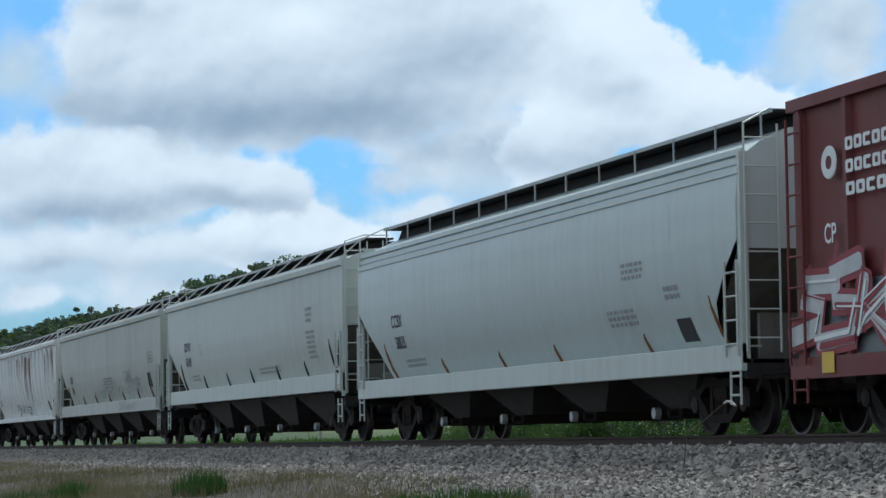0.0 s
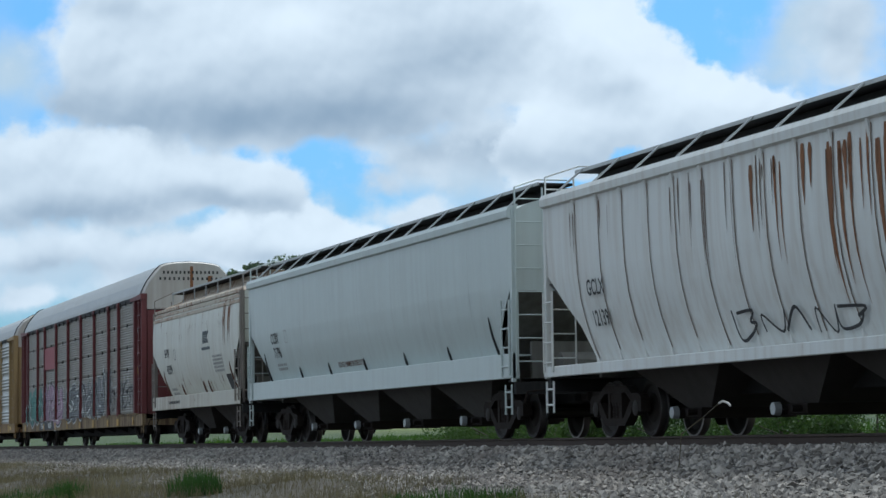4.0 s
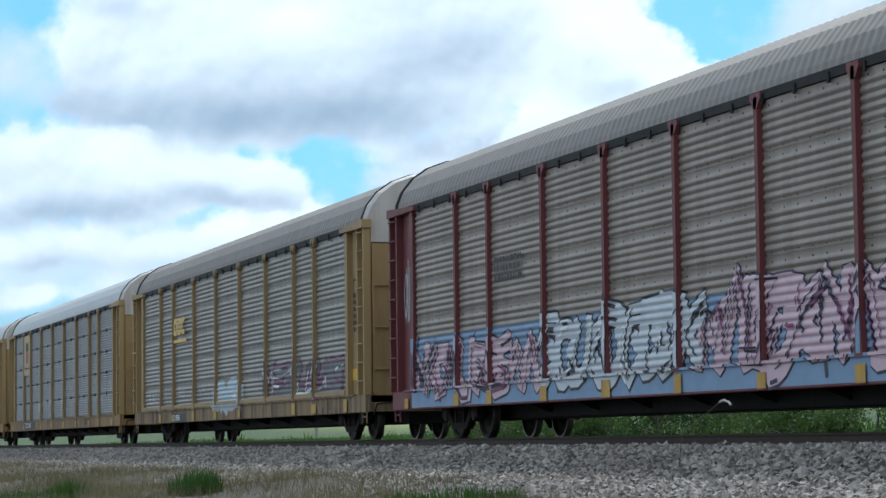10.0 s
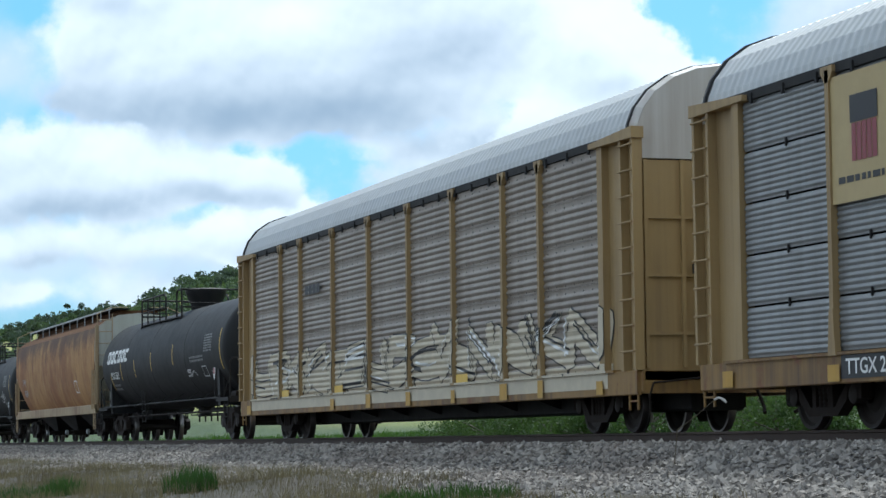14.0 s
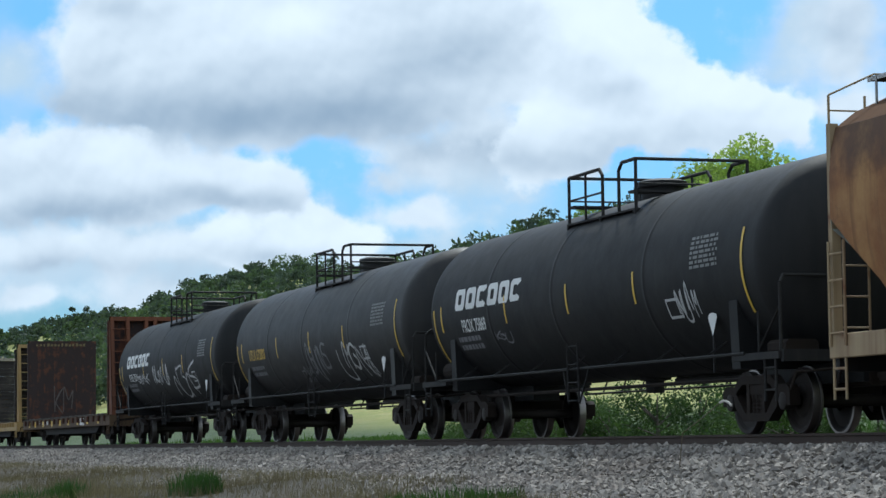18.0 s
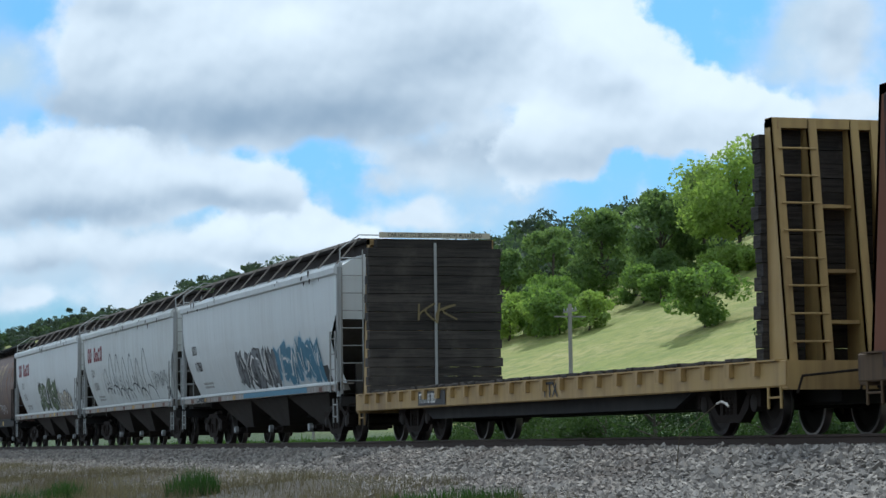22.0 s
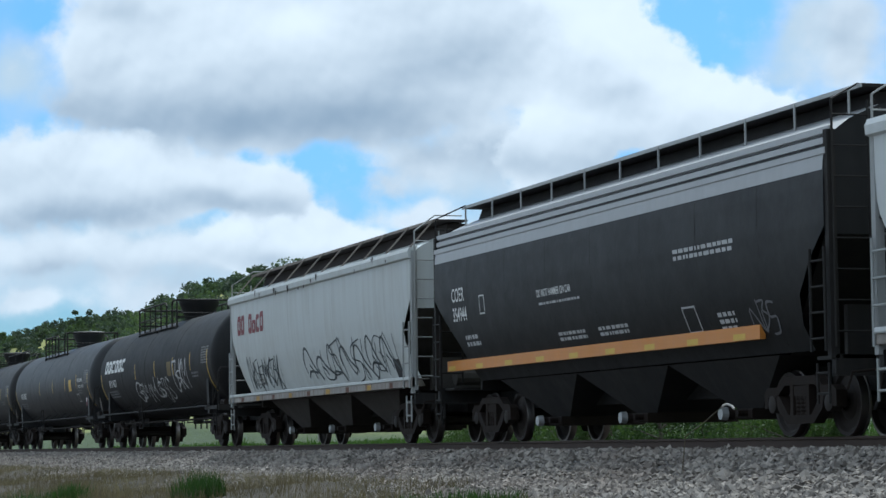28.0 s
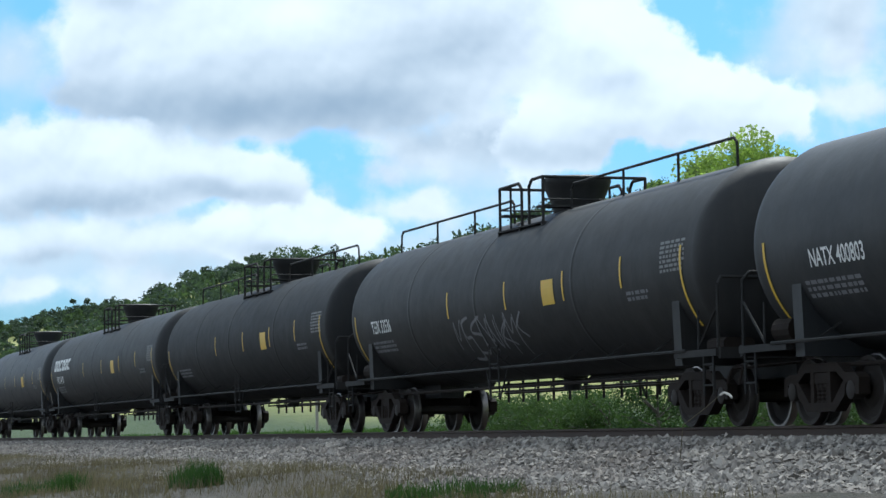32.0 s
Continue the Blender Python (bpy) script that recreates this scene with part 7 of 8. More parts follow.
    tk = [(-603.2, -621.6, black, True, "PROX 94527", -1.4, "bonnet", "black tank car with white emblem and bonnet"), (-624.0, -643.7, greyt, False, "NATX 400803", -1.6, "bonnet", "charcoal tank car with yellow placard"),
          (-645.9, -664.9, black2, False, "TEIX 33536", 0.3, "bonnet", "dusty black tank car with long top handrails"), (-667.3, -686.0, black, False, "TILX 254310", 0.3, "bonnet", "black tank car with yellow tape marks"),
          (-688.1, -709.7, black2, True, "PROX 44190", 0.0, "bonnet", "black tank car with white emblem far down the train"), (-712.1, -730.0, greyt, False, "GATX 30112", 0.0, "bonnet", "grey tank car at the tail of the view")]
    for i, (f, r, mat, mark, num, plat, dome, label) in enumerate(tk):
        hh = (f - r) / 2
        car, h, sk = tank_car(label, f, r, mat, 1.52, 2.48, platform=plat, plat_len=(6.3, 5.8, 2.4, 3.0, 3.0, 3.0)[i], dome=dome, dome_x=0.35 - plat if i < 2 else 0.3, hoop_at=(0.74, 0.6, 0.52, 0.52, 0.52, 0.52)[i], rear_rail=i in (2, 3), trellis=True, stripes=[(-hh * 0.27, 2.15, 0.5), (hh * 0.09, 2.15, 0.5), (hh * 0.41, 2.15, 0.5), (hh * 0.69, 2.2, 0.5), (hh - 0.5, 1.5, 1.2), (-hh + 0.25, 1.4, 1.1)])
        if mark:
            blocks(car, -h + 0.96, 2.5, 3.8, 0.42, 6, WHITE_INK, sk, 0.12, 81)
        if i < 3 or mark:
            text(car, num, -h + (1.6 if i < 2 else 1.49), 2.03 if mark else 2.08, 0.24 if i < 2 else 0.27, WHITE_INK, sk)
        bars(car, -h + 1.3, 1.65, 1.6, 0.26, 3, dim, sk, 140 + i); bars(car, h - 1.3, 2.3, 0.95, 0.5, 7, plate, sk, 145 + i); bars(car, h - 2.8, 1.95, 0.9, 0.18, 2, dim, sk, 150 + i)
        px = 5.0 if i == 1 else 2.84
        panel(car, px, px + 0.6, 2.12, 2.55, YELLOW_INK if i else faintgold, sk)
        if i == 1:
            text(car, "NOT ODORIZED", 7.0, 2.42, 0.13, WHITE_INK, sk, 0.9); text(car, "LIQUEFIED PETROLEUM GAS", 7.1, 2.2, 0.1, WHITE_INK, sk, 0.8); frame_mark(car, h - 3.3, h - 2.8, 1.7, 2.0, 0.03, chalk, sk); placard(car, h - 1.5, 1.5, sk, redpaint, WHITE_INK)
        if i == 0:
            scrawl(car, -2.9, 2.9, 1.35, 2.2, 9, chalk, sk, 160, 0.05); scrawl(car, 3.6, 5.6, 1.5, 2.6, 4, chalk, sk, 161, 0.06)
        if i == 2:
            scrawl(car, -2.5, 1.6, 1.3, 2.3, 8, dim, sk, 162, 0.05)


def placard(car, x, z, skin, a, b):
    m = Mesh()
    y = skin(z + 0.2) - 0.06
    m.face((x, y, z - 0.02), (x + 0.16, y, z + 0.25), (x, y, z + 0.52), (x - 0.16, y, z + 0.25))
    part("hazard_diamond", m, a, car)
    part("placard_field", Mesh().face((x - 0.08, y - 0.006, z + 0.17), (x + 0.08, y - 0.006, z + 0.17), (x + 0.08, y - 0.006, z + 0.33), (x - 0.08, y - 0.006, z + 0.33)), b, car)
    part("placard_holder", Mesh().box(x - 0.02, x + 0.02, y + 0.004, y + 0.03, z - 0.55, z + 0.05), BLACK, car)


def scrawl_x(car, x, z0, z1, mat, seed, n):
    """A tag on the face of a bulkhead, which looks along the train."""
    rng = random.Random(seed)
    for i in range(n):
        sh, m = rng.choice(SHAPES), Mesh()
        pts = spline([(-0.2 * n + 0.42 * i + 0.4 * p + rng.uniform(-0.06, 0.06), z0 + (z1 - z0) * (0.1 + 0.8 * q + rng.uniform(-0.1, 0.1))) for p, q in sh], 5)
        rows = []
        for k, (y, z) in enumerate(pts):
            (y0, q0), (y1, q1) = pts[max(0, k - 1)], pts[min(len(pts) - 1, k + 1)]
            d = math.hypot(y1 - y0, q1 - q0) or 1e-6
            ny, nz = (q1 - q0) / d * 0.02, -(y1 - y0) / d * 0.02
            rows.append([(x + 0.0006 * k + 0.002 * i, y + ny, z + nz), (x + 0.0006 * k + 0.002 * i, y - ny, z - nz)])
        m.sheet(rows)
        part("graffiti_tag", m, mat, car, "faded spray-painted scrawl")


def warn(car, x):
    cu = bpy.data.curves.new("warning_text", "FONT")
    cu.body, cu.size, cu.align_x = "CAR NOT TO BE LOADED ABOVE BULKHEAD", 0.115, "CENTER"
    tmp = bpy.data.objects.new("warning_text", cu)
    me = bpy.data.meshes.new_from_object(tmp)
    bpy.data.objects.remove(tmp)
    for v in me.vertices:
        v.co = (x, v.co.x * 0.9, 4.365 + v.co.y)
    me.materials.clear()
    me.materials.append(INK)
    part("warning_text", me, None, car)


fleet()
# ---- vegetation, poles ----
LEAF_DARK = foliage("dark_woodland_leaves", (0.115, 0.18, 0.08), (0.26, 0.345, 0.15), (0.155, 0.23, 0.10), 0.5)
LEAF_MID = foliage("summer_leaves", (0.12, 0.20, 0.065), (0.23, 0.325, 0.10), (0.155, 0.235, 0.08), 0.55)
LEAF_LIGHT = foliage("sunlit_yellow_green_leaves", (0.21, 0.30, 0.09), (0.38, 0.47, 0.165), (0.27, 0.365, 0.11), 0.55)
# far woods: the air's haze and cloud shade are mixed into the leaf colours
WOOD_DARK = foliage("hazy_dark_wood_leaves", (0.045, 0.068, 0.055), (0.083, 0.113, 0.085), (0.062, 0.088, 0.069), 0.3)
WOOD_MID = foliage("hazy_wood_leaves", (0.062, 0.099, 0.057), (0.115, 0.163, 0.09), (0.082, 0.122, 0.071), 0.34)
JUNIPER = foliage("dark_juniper_leaves", (0.045, 0.075, 0.04), (0.095, 0.135, 0.07), (0.06, 0.095, 0.05), 0.3)
BLADE = foliage("fresh_grass_blades", (0.028, 0.062, 0.018), (0.062, 0.115, 0.034))
STRAW = foliage("dry_grass_stalks", (0.105, 0.083, 0.064), (0.215, 0.18, 0.138), (0.09, 0.074, 0.056))
WEED = foliage("verge_weeds", (0.035, 0.08, 0.018), (0.08, 0.14, 0.035), (0.05, 0.10, 0.022))
BARK = plain("grey_brown_bark", (0.10, 0.085, 0.07), 0.95, 0, 0.3, 4)
DEADWOOD = plain("bleached_dead_wood", (0.42, 0.40, 0.37), 0.9, 0, 0.2, 4)
POLEWOOD = plain("weathered_pole_wood", (0.28, 0.26, 0.23), 0.9, 0, 0.2, 3)


def leaf_cloud(rng, n, centres, radii, size, flat=0.8):
    """n small leaf sprays scattered over blobs: two crossed slivers each, as arrays of points and faces."""
    k = rng.integers(0, len(centres), n)
    d = rng.normal(size=(n, 3))
    d /= np.linalg.norm(d, axis=1)[:, None]
    rad = radii[k][:, None] * (0.55 + 0.5 * rng.random((n, 1)) ** 0.6)
    p = centres[k] + d * rad * np.array([1, 1, flat])
    a = rng.normal(size=(n, 3)) + d * 0.3
    a /= np.linalg.norm(a, axis=1)[:, None]
    b = np.cross(a, rng.normal(size=(n, 3)))
    b /= np.linalg.norm(b, axis=1)[:, None]
    s = size * rng.uniform(0.6, 1.3, (n, 1))
    v = np.stack([p - a * s, p + b * s * 0.55 - a * s * 0.1, p + a * s, p - b * s * 0.5 + a * s * 0.15], 1)
    return v.reshape(-1, 3), np.arange(n * 4).reshape(n, 4)


def cloud_mesh(name, v, f, mat):
    me = bpy.data.meshes.new(name)
    me.from_pydata(v.tolist(), [], f.tolist())
    me.materials.append(mat)
    return me


def crown_blobs(rng, h, w, n):
    """Blob centres and sizes of a crown of height h and width w that stands on its trunk."""
    t = rng.random(n)
    z = h * (0.30 + 0.62 * t)
    reach = w * 0.5 * np.sqrt(np.clip(1 - ((t - 0.38) / 0.68) ** 2, 0.05, 1)) * rng.uniform(0.35, 0.95, n)
    a = rng.random(n) * 6.283
    c = np.stack([np.cos(a) * reach, np.sin(a) * reach, z], 1)
    return c, w * rng.uniform(0.13, 0.22, n)


def tree(label, x, y, h, w, mat, seed, blobs=26, leaves=5200, size=0.26, name="tree", low=False):
    rng = np.random.default_rng(seed)
    ob = thing(name, label, "tree" if name == "tree" else "shrub", "trees on the hillside")
    ob.location = (x, y, land(x, y) - 0.15)
    c, r = crown_blobs(rng, h, w, blobs)
    if low:
        c[:, 2] = np.clip((c[:, 2] - h * 0.30) * 1.15 + h * 0.12, h * 0.1, h * 0.85)
    m, k = Mesh(), 0.02 * h + 0.04
    pts = [Vector((0, 0, 0)), Vector((0.03 * h * math.sin(seed), 0.02 * h, 0.22 * h)), Vector((0.02 * h, 0, 0.5 * h)), Vector((0, 0.02 * h, 0.8 * h))]
    for i in range(3):
        a, b = pts[i], pts[i + 1]
        r0, r1 = k * (1 - 0.28 * i), k * (1 - 0.28 * (i + 1))
        ring = [(math.cos(q * 0.785), math.sin(q * 0.785)) for q in range(8)]
        m.add([(a.x + p * r0, a.y + q * r0, a.z) for p, q in ring] + [(b.x + p * r1, b.y + q * r1, b.z) for p, q in ring], [(j, (j + 1) % 8, 8 + (j + 1) % 8, 8 + j) for j in range(8)])
    part("trunk", m, BARK, ob, "grey-brown trunk")
    for i in range(0, blobs, 3):
        q = Vector(c[i])
        s = pts[1].lerp(pts[3], min(1, max(0, q.z / h - 0.35)))
        lm = Mesh().bar(s, s.lerp(q, 0.55) + Vector((0, 0, 0.02 * h)), k * 0.3, 5).bar(s.lerp(q, 0.55) + Vector((0, 0, 0.02 * h)), q, k * 0.16, 4)
        part("limb", lm, BARK, ob)
    v, f = leaf_cloud(rng, leaves, c, r, size)
    part("crown", cloud_mesh("crown", v, f, mat), None, ob, "leafy crown with gaps")
    return ob


def woods():
    """The wooded hillside as one mass of crowns, thinner and coarser with distance."""
    rng = np.random.default_rng(11)
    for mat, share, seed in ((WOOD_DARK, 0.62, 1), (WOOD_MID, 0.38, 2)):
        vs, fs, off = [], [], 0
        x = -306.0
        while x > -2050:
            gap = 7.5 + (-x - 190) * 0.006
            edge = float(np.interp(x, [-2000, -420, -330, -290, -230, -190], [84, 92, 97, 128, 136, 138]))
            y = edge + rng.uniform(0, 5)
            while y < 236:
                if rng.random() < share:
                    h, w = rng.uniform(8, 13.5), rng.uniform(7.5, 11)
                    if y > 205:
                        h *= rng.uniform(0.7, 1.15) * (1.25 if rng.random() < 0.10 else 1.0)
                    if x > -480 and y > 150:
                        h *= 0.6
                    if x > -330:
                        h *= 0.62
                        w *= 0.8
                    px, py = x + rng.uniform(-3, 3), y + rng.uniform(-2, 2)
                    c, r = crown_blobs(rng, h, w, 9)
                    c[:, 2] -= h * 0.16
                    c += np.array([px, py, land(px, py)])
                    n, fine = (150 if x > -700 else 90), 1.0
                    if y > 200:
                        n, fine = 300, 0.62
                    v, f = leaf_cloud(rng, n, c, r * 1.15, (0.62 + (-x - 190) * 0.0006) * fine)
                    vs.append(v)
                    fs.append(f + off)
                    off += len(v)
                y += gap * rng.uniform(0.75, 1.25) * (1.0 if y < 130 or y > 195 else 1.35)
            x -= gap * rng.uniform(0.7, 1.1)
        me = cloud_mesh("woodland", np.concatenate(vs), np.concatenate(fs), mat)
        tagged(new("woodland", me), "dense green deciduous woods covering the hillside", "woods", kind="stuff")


woods()
BIG = [(-274.7, 107.5, 15.5, 13.5, LEAF_LIGHT, "tall spreading yellow-green tree at the meadow's edge", 44, 9000), (-301.6, 100.3, 14.5, 9, LEAF_DARK, "dark rounded tree at the edge of the wood", 26, 5200),
       (-288.0, 103.0, 14.2, 9.5, LEAF_DARK, "dark dense tree at the edge of the wood", 28, 5600), (-290.5, 110.0, 13.5, 9, LEAF_DARK, "dark tree behind the meadow", 26, 4800), (-322.0, 101.0, 14.0, 8.5, LEAF_DARK, "dark tree at the wood's edge", 24, 4600),
       (-318.0, 92.0, 14.5, 6.5, LEAF_DARK, "thin open tree with gaps in its crown", 14, 1900), (-330.0, 94.0, 13.0, 8.5, LEAF_MID, "green tree at the foot of the wood", 24, 4200), (-345.0, 92.0, 12.0, 8.5, LEAF_MID, "green tree at the foot of the wood", 24, 4200),
       (-363.0, 91.0, 11.0, 8.5, LEAF_LIGHT, "light green tree at the foot of the wood", 24, 4000), (-409.0, 90.0, 10.5, 9.5, LEAF_MID, "bushy green tree at the foot of the wood", 24, 4000), (-428.0, 90.0, 10.0, 9.0, LEAF_LIGHT, "light green bushy tree by the meadow", 24, 4000),
       (-450.0, 86.0, 10.0, 9.0, LEAF_LIGHT, "light green bushy tree by the meadow", 24, 4000), (-268.0, 116.0, 4.6, 7.0, LEAF_MID, "green tree on the slope", 20, 3600), (-257.0, 118.0, 4.0, 7.0, LEAF_MID, "green tree on the slope", 20, 3600), (-246.0, 119.0, 3.6, 7.5, LEAF_LIGHT, "green tree on the slope", 20, 3600), (-235.0, 117.0, 3.4, 6.5, LEAF_MID, "green tree on the slope", 20, 3600)]
for i, (x, y, h, w, mat, label, nb, nl) in enumerate(BIG):
    tree(label, x, y, h, w, mat, 40 + i, nb, int(nl * 1.5), 0.30, low=i > 0)
SHRUBS = [(-237.7, 87.2, 8.0, 8.2, LEAF_MID, "round dense green bush standing in the meadow", 3600), (-235.0, 97.6, 5.0, 6.5, LEAF_LIGHT, "bright green bush on the meadow slope", 2400), (-229.0, 96.5, 4.6, 5.0, LEAF_LIGHT, "bright green bush on the meadow slope", 2000),
          (-201.6, 87.3, 4.8, 3.2, LEAF_LIGHT, "slender green sapling on the slope", 1200), (-243.5, 108.6, 4.4, 5.5, LEAF_LIGHT, "bright green bush near the ridge", 2000), (-236.0, 109.0, 4.2, 5.5, LEAF_LIGHT, "bright green bush near the ridge", 2000), (-222.0, 100.0, 4.2, 6.0, LEAF_LIGHT, "green bush on the slope", 2000),
          (-185.0, 71.8, 5.6, 5.6, JUNIPER, "dark spiky juniper low on the meadow", 1500), (-179.0, 70.5, 3.6, 4.6, JUNIPER, "dark low juniper on the meadow", 1200), (-270.6, 86.8, 5.2, 5.2, LEAF_LIGHT, "light green shrub at the tree line", 2000), (-282.0, 84.4, 5.4, 6.0, LEAF_LIGHT, "light green shrub at the tree line", 2200),
          (-273.6, 97.0, 4.0, 5.0, LEAF_MID, "green shrub at the tree line", 1800), (-265.0, 106.0, 3.6, 5.0, LEAF_LIGHT, "light green shrub under the tall tree", 1800), (-292.0, 88.0, 5.0, 6.0, LEAF_MID, "green shrub at the tree line", 2000), (-373.0, 88.0, 6.0, 7.0, LEAF_MID, "green shrub beside a dead tree", 2000)]
for x, y, h, w, mat in ((-226.9, 100.5, 4.6, 7.0, LEAF_LIGHT), (-248.0, 110.0, 3.8, 7.0, LEAF_LIGHT), (-264.4, 113.9, 4.4, 8.5, LEAF_MID), (-255.8, 115.4, 3.8, 8.0, LEAF_MID),
                       (-274.2, 121.8, 4.2, 8.0, LEAF_MID), (-245.0, 118.0, 3.8, 8.0, LEAF_MID), (-291.5, 104.0, 6.5, 8.5, LEAF_DARK), (-280.0, 97.4, 5.0, 6.5, LEAF_MID), (-284.0, 101.0, 6.0, 7.5, LEAF_DARK), (-271.6, 105.0, 3.8, 7.0, LEAF_LIGHT), (-300.0, 97.0, 6.0, 8.0, LEAF_MID), (-310.0, 95.0, 6.5, 8.0, LEAF_MID), (-261.0, 108.0, 4.6, 7.0, LEAF_MID), (-297.0, 83.0, 6.5, 8.5, LEAF_MID), (-290.0, 83.6, 6.2, 8.0, LEAF_LIGHT), (-277.0, 85.4, 6.0, 7.5, LEAF_MID), (-286.0, 87.5, 7.2, 8.0, LEAF_MID)):
    SHRUBS.append((x, y, h, w, mat, {id(LEAF_LIGHT): "bright green bush crowding the slope", id(LEAF_MID): "green bush at the edge of the wood", id(LEAF_DARK): "dark green bush under the trees"}[id(mat)], 2400))
for i, (x, y, h, w, mat, label, nl) in enumerate(SHRUBS):
    tree(label, x, y, h, w, mat, 80 + i, 20, int(nl * 1.5), 0.26, "shrub", True)

# low bushes and brambles just beyond the track
THICKET = foliage("bramble_leaves", (0.030, 0.058, 0.024), (0.055, 0.092, 0.036), (0.038, 0.068, 0.028))
SPRING = foliage("young_bush_leaves", (0.050, 0.088, 0.034), (0.082, 0.128, 0.048), (0.06, 0.10, 0.038))
rng = random.Random(9)
for i in range(26):
    x = -82 + 1.25 * i + rng.uniform(-0.5, 0.5)
    tall = i in (15, 16, 18, 19)
    tree("low %s bush in the grass beyond the track" % ("dark green" if tall else "bright green"), x, rng.uniform(9.5, 12.0), rng.uniform(1.9, 2.3) if tall else rng.uniform(1.45, 1.95), rng.uniform(2.2, 3.0), THICKET if tall else SPRING, 200 + i, 16, 2600, 0.05, "shrub", True)


def dead_tree(x, y, h):
    ob = thing("dead_tree", "bleached leafless dead tree among green woods", "tree")
    ob.location = (x, y, land(x, y) - 0.1)
    rng = random.Random(5)
    part("trunk", Mesh().bar((0, 0, 0), (0.3, 0, h * 0.3), 0.32, 8).bar((0.3, 0, h * 0.3), (0.1, 0, h * 0.55), 0.24, 7), DEADWOOD, ob)
    for i in range(9):
        s = Vector((0.2, 0, h * rng.uniform(0.2, 0.55)))
        e = s + Vector((rng.uniform(-0.25, 0.3) * h, rng.uniform(-0.15, 0.1) * h, h * rng.uniform(0.2, 0.45)))
        mid = s.lerp(e, 0.5) + Vector((rng.uniform(-0.4, 0.4), 0, 0.5))
        m = Mesh().bar(s, mid, 0.15, 6).bar(mid, e, 0.09, 5)
        for _ in range(2):
            t = mid.lerp(e, rng.uniform(0.2, 0.8))
            m.bar(t, t + Vector((rng.uniform(-1.4, 1.4), rng.uniform(-0.6, 0.6), rng.uniform(0.6, 1.6))), 0.045, 4)
        part("limb", m, DEADWOOD, ob)


dead_tree(-384.0, 86.5, 13.0)
for x, top in ((-156.1, 9.1), (-225.1, 10.0), (-293.0, 9.8)):
    ob = thing("utility_pole", "grey wooden utility pole with a crossarm on the meadow", "utility pole", "poles along the meadow")
    ob.location = (x, 42, land(x, 42) - 0.2)
    hp = top - land(x, 42) + 0.2
    part("pole", Mesh().bar((0, 0, 0), (0, 0, hp), 0.14, 10), POLEWOOD, ob)
    part("crossarm", Mesh().box(-1.2, 1.2, -0.06, 0.06, hp - 0.55, hp - 0.43).box(-0.05, 0.05, -1.1, 1.1, hp - 0.9, hp - 0.8), POLEWOOD, ob)
    for a in (-1.1, -0.5, 0.5, 1.1):
        part("insulator", Mesh().lathe([(hp - 0.43, 0.04), (hp - 0.35, 0.06), (hp - 0.27, 0.03), (hp - 0.26, 0)], (a, 0, 0), 8, "z"), BRACKET, ob)


def blades(rng, x, y, z, h, w, lean=0.35):
    """Bent grass blades: three points up, arrays of x, y, z, height, width."""
    n = len(x)
    a = rng.random(n) * 6.283
    dx, dy = np.cos(a) * w, np.sin(a) * w
    la, b = lean * h * rng.uniform(0.2, 1.3, n), rng.random(n) * 6.283
    lx, ly = np.cos(b) * la, np.sin(b) * la
    base = np.stack([x, y, z], 1)
    o = np.stack([dx, dy, np.zeros(n)], 1)
    mid = base + np.stack([lx * 0.35, ly * 0.35, h * 0.6], 1)
    tip = base + np.stack([lx, ly, h], 1)
    v = np.stack([base - o, base + o, mid + o * 0.7, mid - o * 0.7, tip], 1).reshape(-1, 3)
    i = np.arange(n)[:, None] * 5
    return v, [tuple(q) for q in (i + np.array([0, 1, 2, 3])).tolist()] + [tuple(q) for q in (i + np.array([3, 2, 4])).tolist()]


def grass(name, label, mat, x, y, h, w, seed, lean=0.35, z=None, kind="stuff", category="grass"):
    rng = np.random.default_rng(seed)
    if z is None:
        z = np.array([max(land(a, b), bed_top(b) if -9 < b < 5 else -9) for a, b in zip(x, y)]) - 0.03
    v, f = blades(rng, x, y, z, h, w, lean)
    me = bpy.data.meshes.new(name)
    me.from_pydata(v.tolist(), [], f)
    me.materials.append(mat)
    return tagged(new(name, me), label, category, kind=kind)


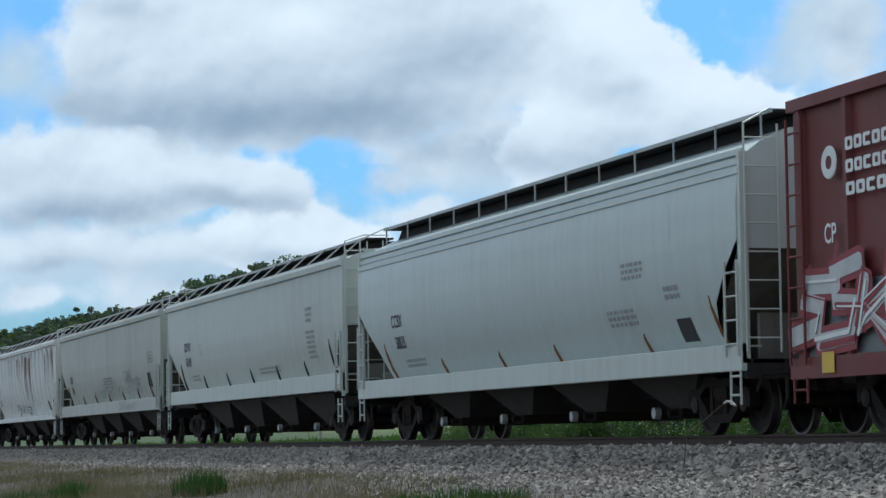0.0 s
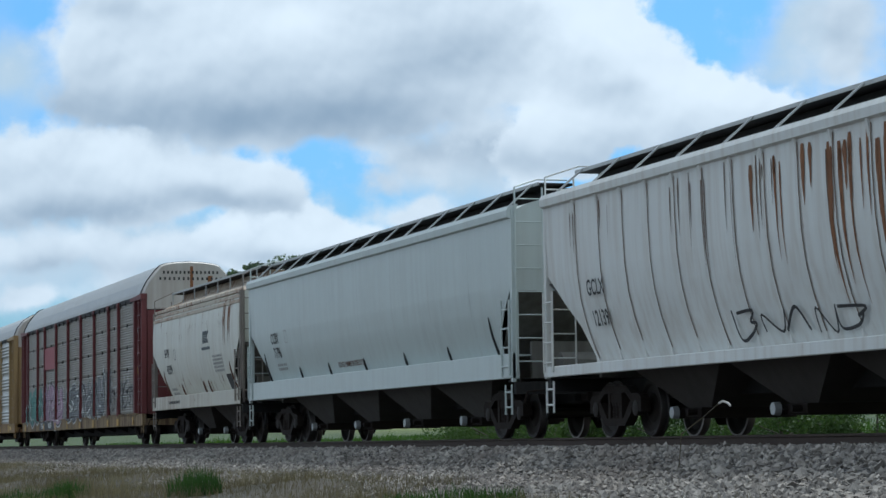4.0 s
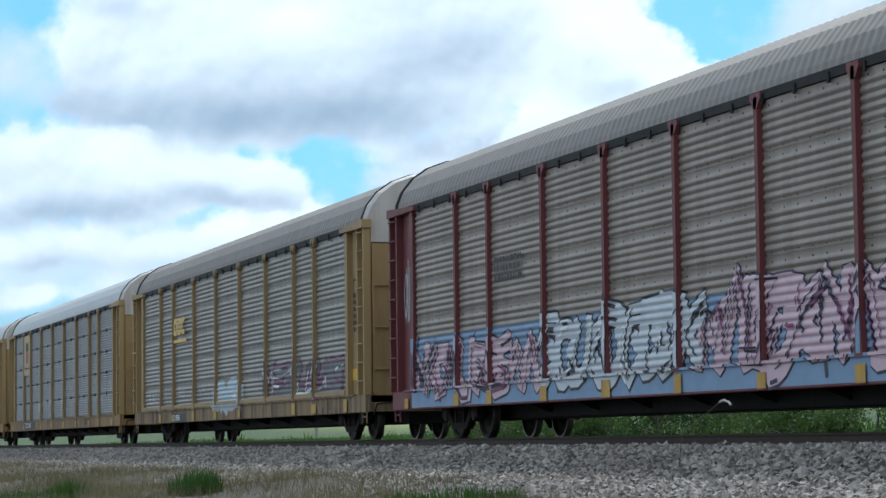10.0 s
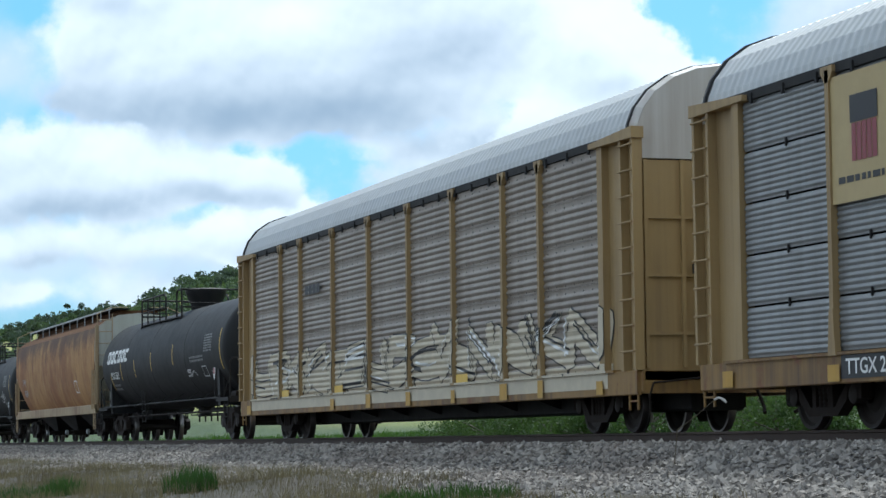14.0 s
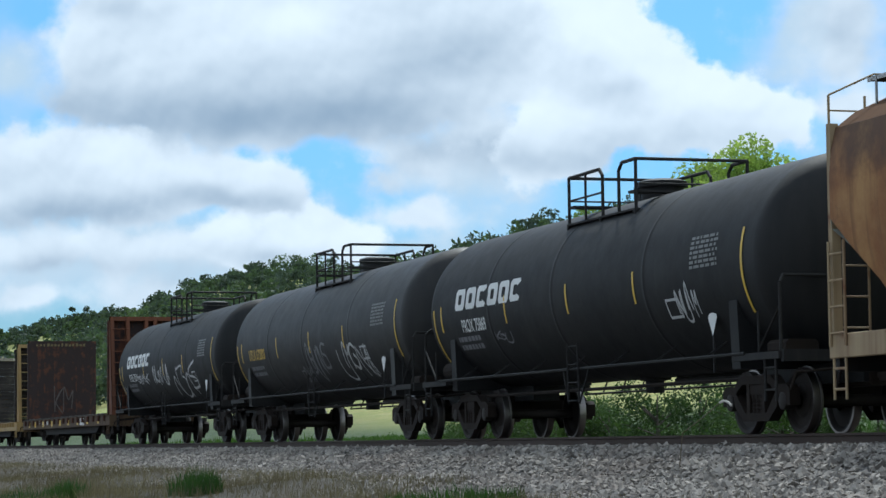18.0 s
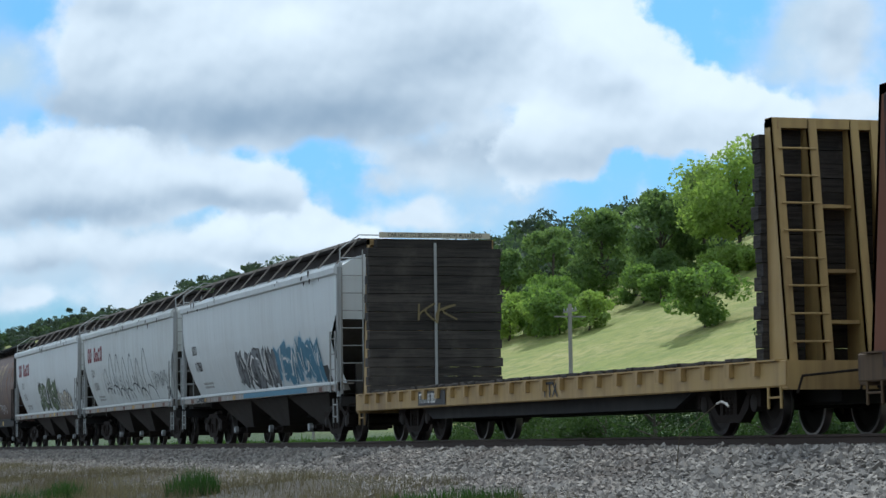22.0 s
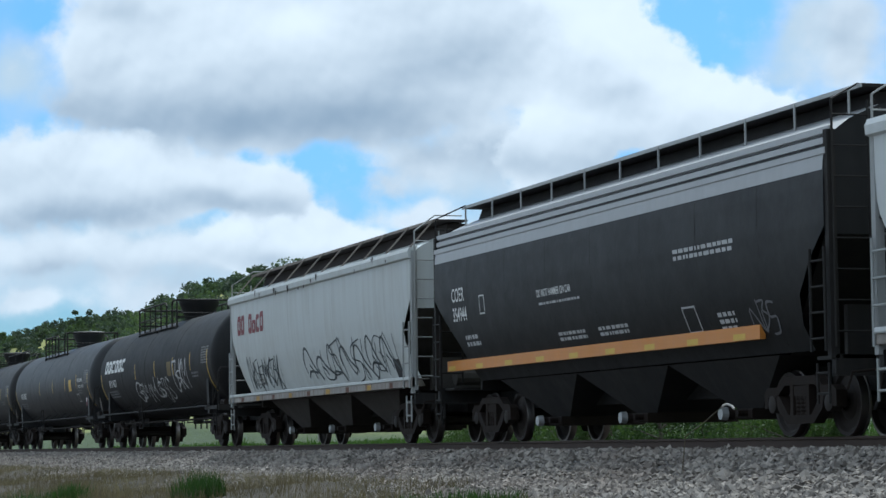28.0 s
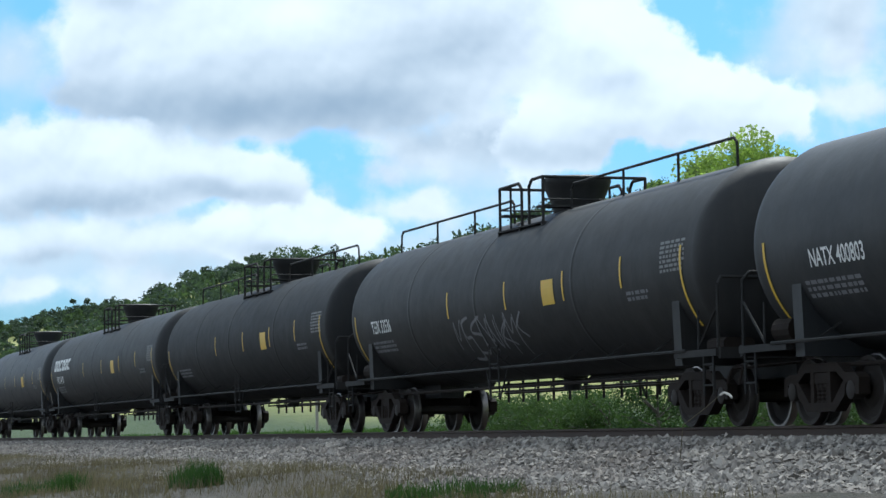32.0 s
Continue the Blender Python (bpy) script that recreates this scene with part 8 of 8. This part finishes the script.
def verges():
    rng = np.random.default_rng(21)
    n = 34000
    x, y = -20 - 230 * rng.random(n) ** 1.3, 4.2 + 34 * rng.random(n) ** 1.4
    patch = np.array([noise.noise(Vector((a * 0.12, b * 0.2, 0))) for a, b in zip(x, y)])
    h = (0.16 + 0.30 * np.clip(patch + 0.35, 0, 1)) * rng.uniform(0.6, 1.4, n) * np.where(x > -75, 1.25, 0.8)
    grass("verge_grass", "tall green grass and weeds behind the track", WEED, x, y, h, 0.018 + 0.02 * rng.random(n), 22)
    # lush weeds close behind the ballast
    n = 16000
    x, y = -16 - 110 * rng.random(n), 5.5 + 9 * rng.random(n)
    patch = np.array([noise.noise(Vector((a * 0.18, b * 0.3, 7))) for a, b in zip(x, y)])
    keep = patch > -0.1
    x, y, patch = x[keep], y[keep], patch[keep]
    grass("tall_weeds", "clumps of tall leafy weeds beyond the track", WEED, x, y, (0.3 + 0.75 * np.clip(patch, 0, 0.6)) * rng.uniform(0.5, 1.3, len(x)), 0.03 + 0.03 * rng.random(len(x)), 24, 0.45)
    n = 46000
    x, y = -22 - 74 * rng.random(n), -4.3 - 6.4 * rng.random(n) ** 1.1
    dry = np.array([noise.noise(Vector((a * 0.25, b * 0.3, 3))) for a, b in zip(x, y)])
    keep = (dry > np.where((x < -38) | (y < -6.2), -0.4, -0.15)) & ((x < -32) | (y < -5.6))
    x, y = x[keep], y[keep]
    grass("dry_grass", "thin brown dry grass in front of the ballast", STRAW, x, y, rng.uniform(0.06, 0.30, len(x)) ** 1.1, np.full(len(x), 0.005), 23, 0.6)


verges()
TUFTS = [(-40.6, -7.55, 0.55, 0.62, BLADE, "green"), (-39.3, -7.65, 0.42, 0.48, BLADE, "green"), (-30.8, -6.15, 0.55, 0.40, BLADE, "green"), (-29.6, -6.0, 0.5, 0.36, BLADE, "green"), (-31.5, -6.5, 0.4, 0.34, BLADE, "green"), (-45.5, -8.9, 0.6, 0.50, BLADE, "green"), (-46.8, -9.5, 0.7, 0.5, BLADE, "green"), (-44.0, -9.1, 0.35, 0.45, BLADE, "green"), (-48.6, -8.45, 0.35, 0.36, BLADE, "green"), (-55.5, -7.6, 0.9, 0.55, STRAW, "dry"), (-46.2, -8.7, 0.6, 0.75, STRAW, "dry"), (-43.0, -8.5, 0.7, 0.5, STRAW, "dry"),
         (-47.5, -6.8, 1.1, 0.42, STRAW, "dry"), (-36.0, -6.6, 1.0, 0.36, STRAW, "dry"), (-33.0, -6.4, 0.8, 0.34, STRAW, "dry"), (-29.0, -6.6, 0.8, 0.30, STRAW, "dry"), (-51.0, -7.6, 0.8, 0.42, STRAW, "dry")]
for i, (x, y, r, h, mat, tint) in enumerate(TUFTS):
    rng = np.random.default_rng(60 + i)
    n = 300 if mat is BLADE else 220
    a, d = rng.random(n) * 6.283, r * np.sqrt(rng.random(n))
    bx, by = x + np.cos(a) * d * 1.4, y + np.sin(a) * d * 0.8
    grass("grass_tuft", "tuft of tall %s grass beside the ballast" % ("fresh green" if tint == "green" else "dry straw-coloured"), mat, bx, by, h * rng.uniform(0.45, 1.05, n) * (1 - 0.35 * d / r), np.full(n, 0.009 if mat is BLADE else 0.005), 70 + i, 0.3, category="grass tuft")
stalk = thing("dry_stalk", "bent dry weed stalk growing out of the ballast", "weed")
part("stem", Mesh().pipe([(-30.75, -3.0, -0.55), (-30.6, -3.0, 0.02), (-29.9, -3.0, 0.22), (-29.35, -3.0, 0.40)], 0.007, 5), STRAW, stalk)
part("seed_head", Mesh().pipe([(-29.35, -3.0, 0.40), (-29.22, -3.0, 0.425), (-29.08, -3.0, 0.40), (-29.0, -3.0, 0.36)], 0.016, 5), DEADWOOD, stalk)


# ---- movement ----
def motions():
    for car, place in CARS:
        walk(car, [(t, pose(place + run(t), 0, 0)) for t, _ in RUN])
    for s in (-1, 1):
        first = AXLES[s][0]
        walk(first, [(i / FPS, pose(s * 0.889, 0, 0.457) @ Matrix.Rotation((run(i / FPS) / 0.457) % (2 * math.pi), 4, "Y")) for i in range(32 * FPS + 1)])
        keys = first.animation_data
        for other in AXLES[s][1:]:
            other.rotation_mode = "QUATERNION"
            own = other.animation_data_create()
            own.action = keys.action
            own.action_slot = keys.action_slot


motions()
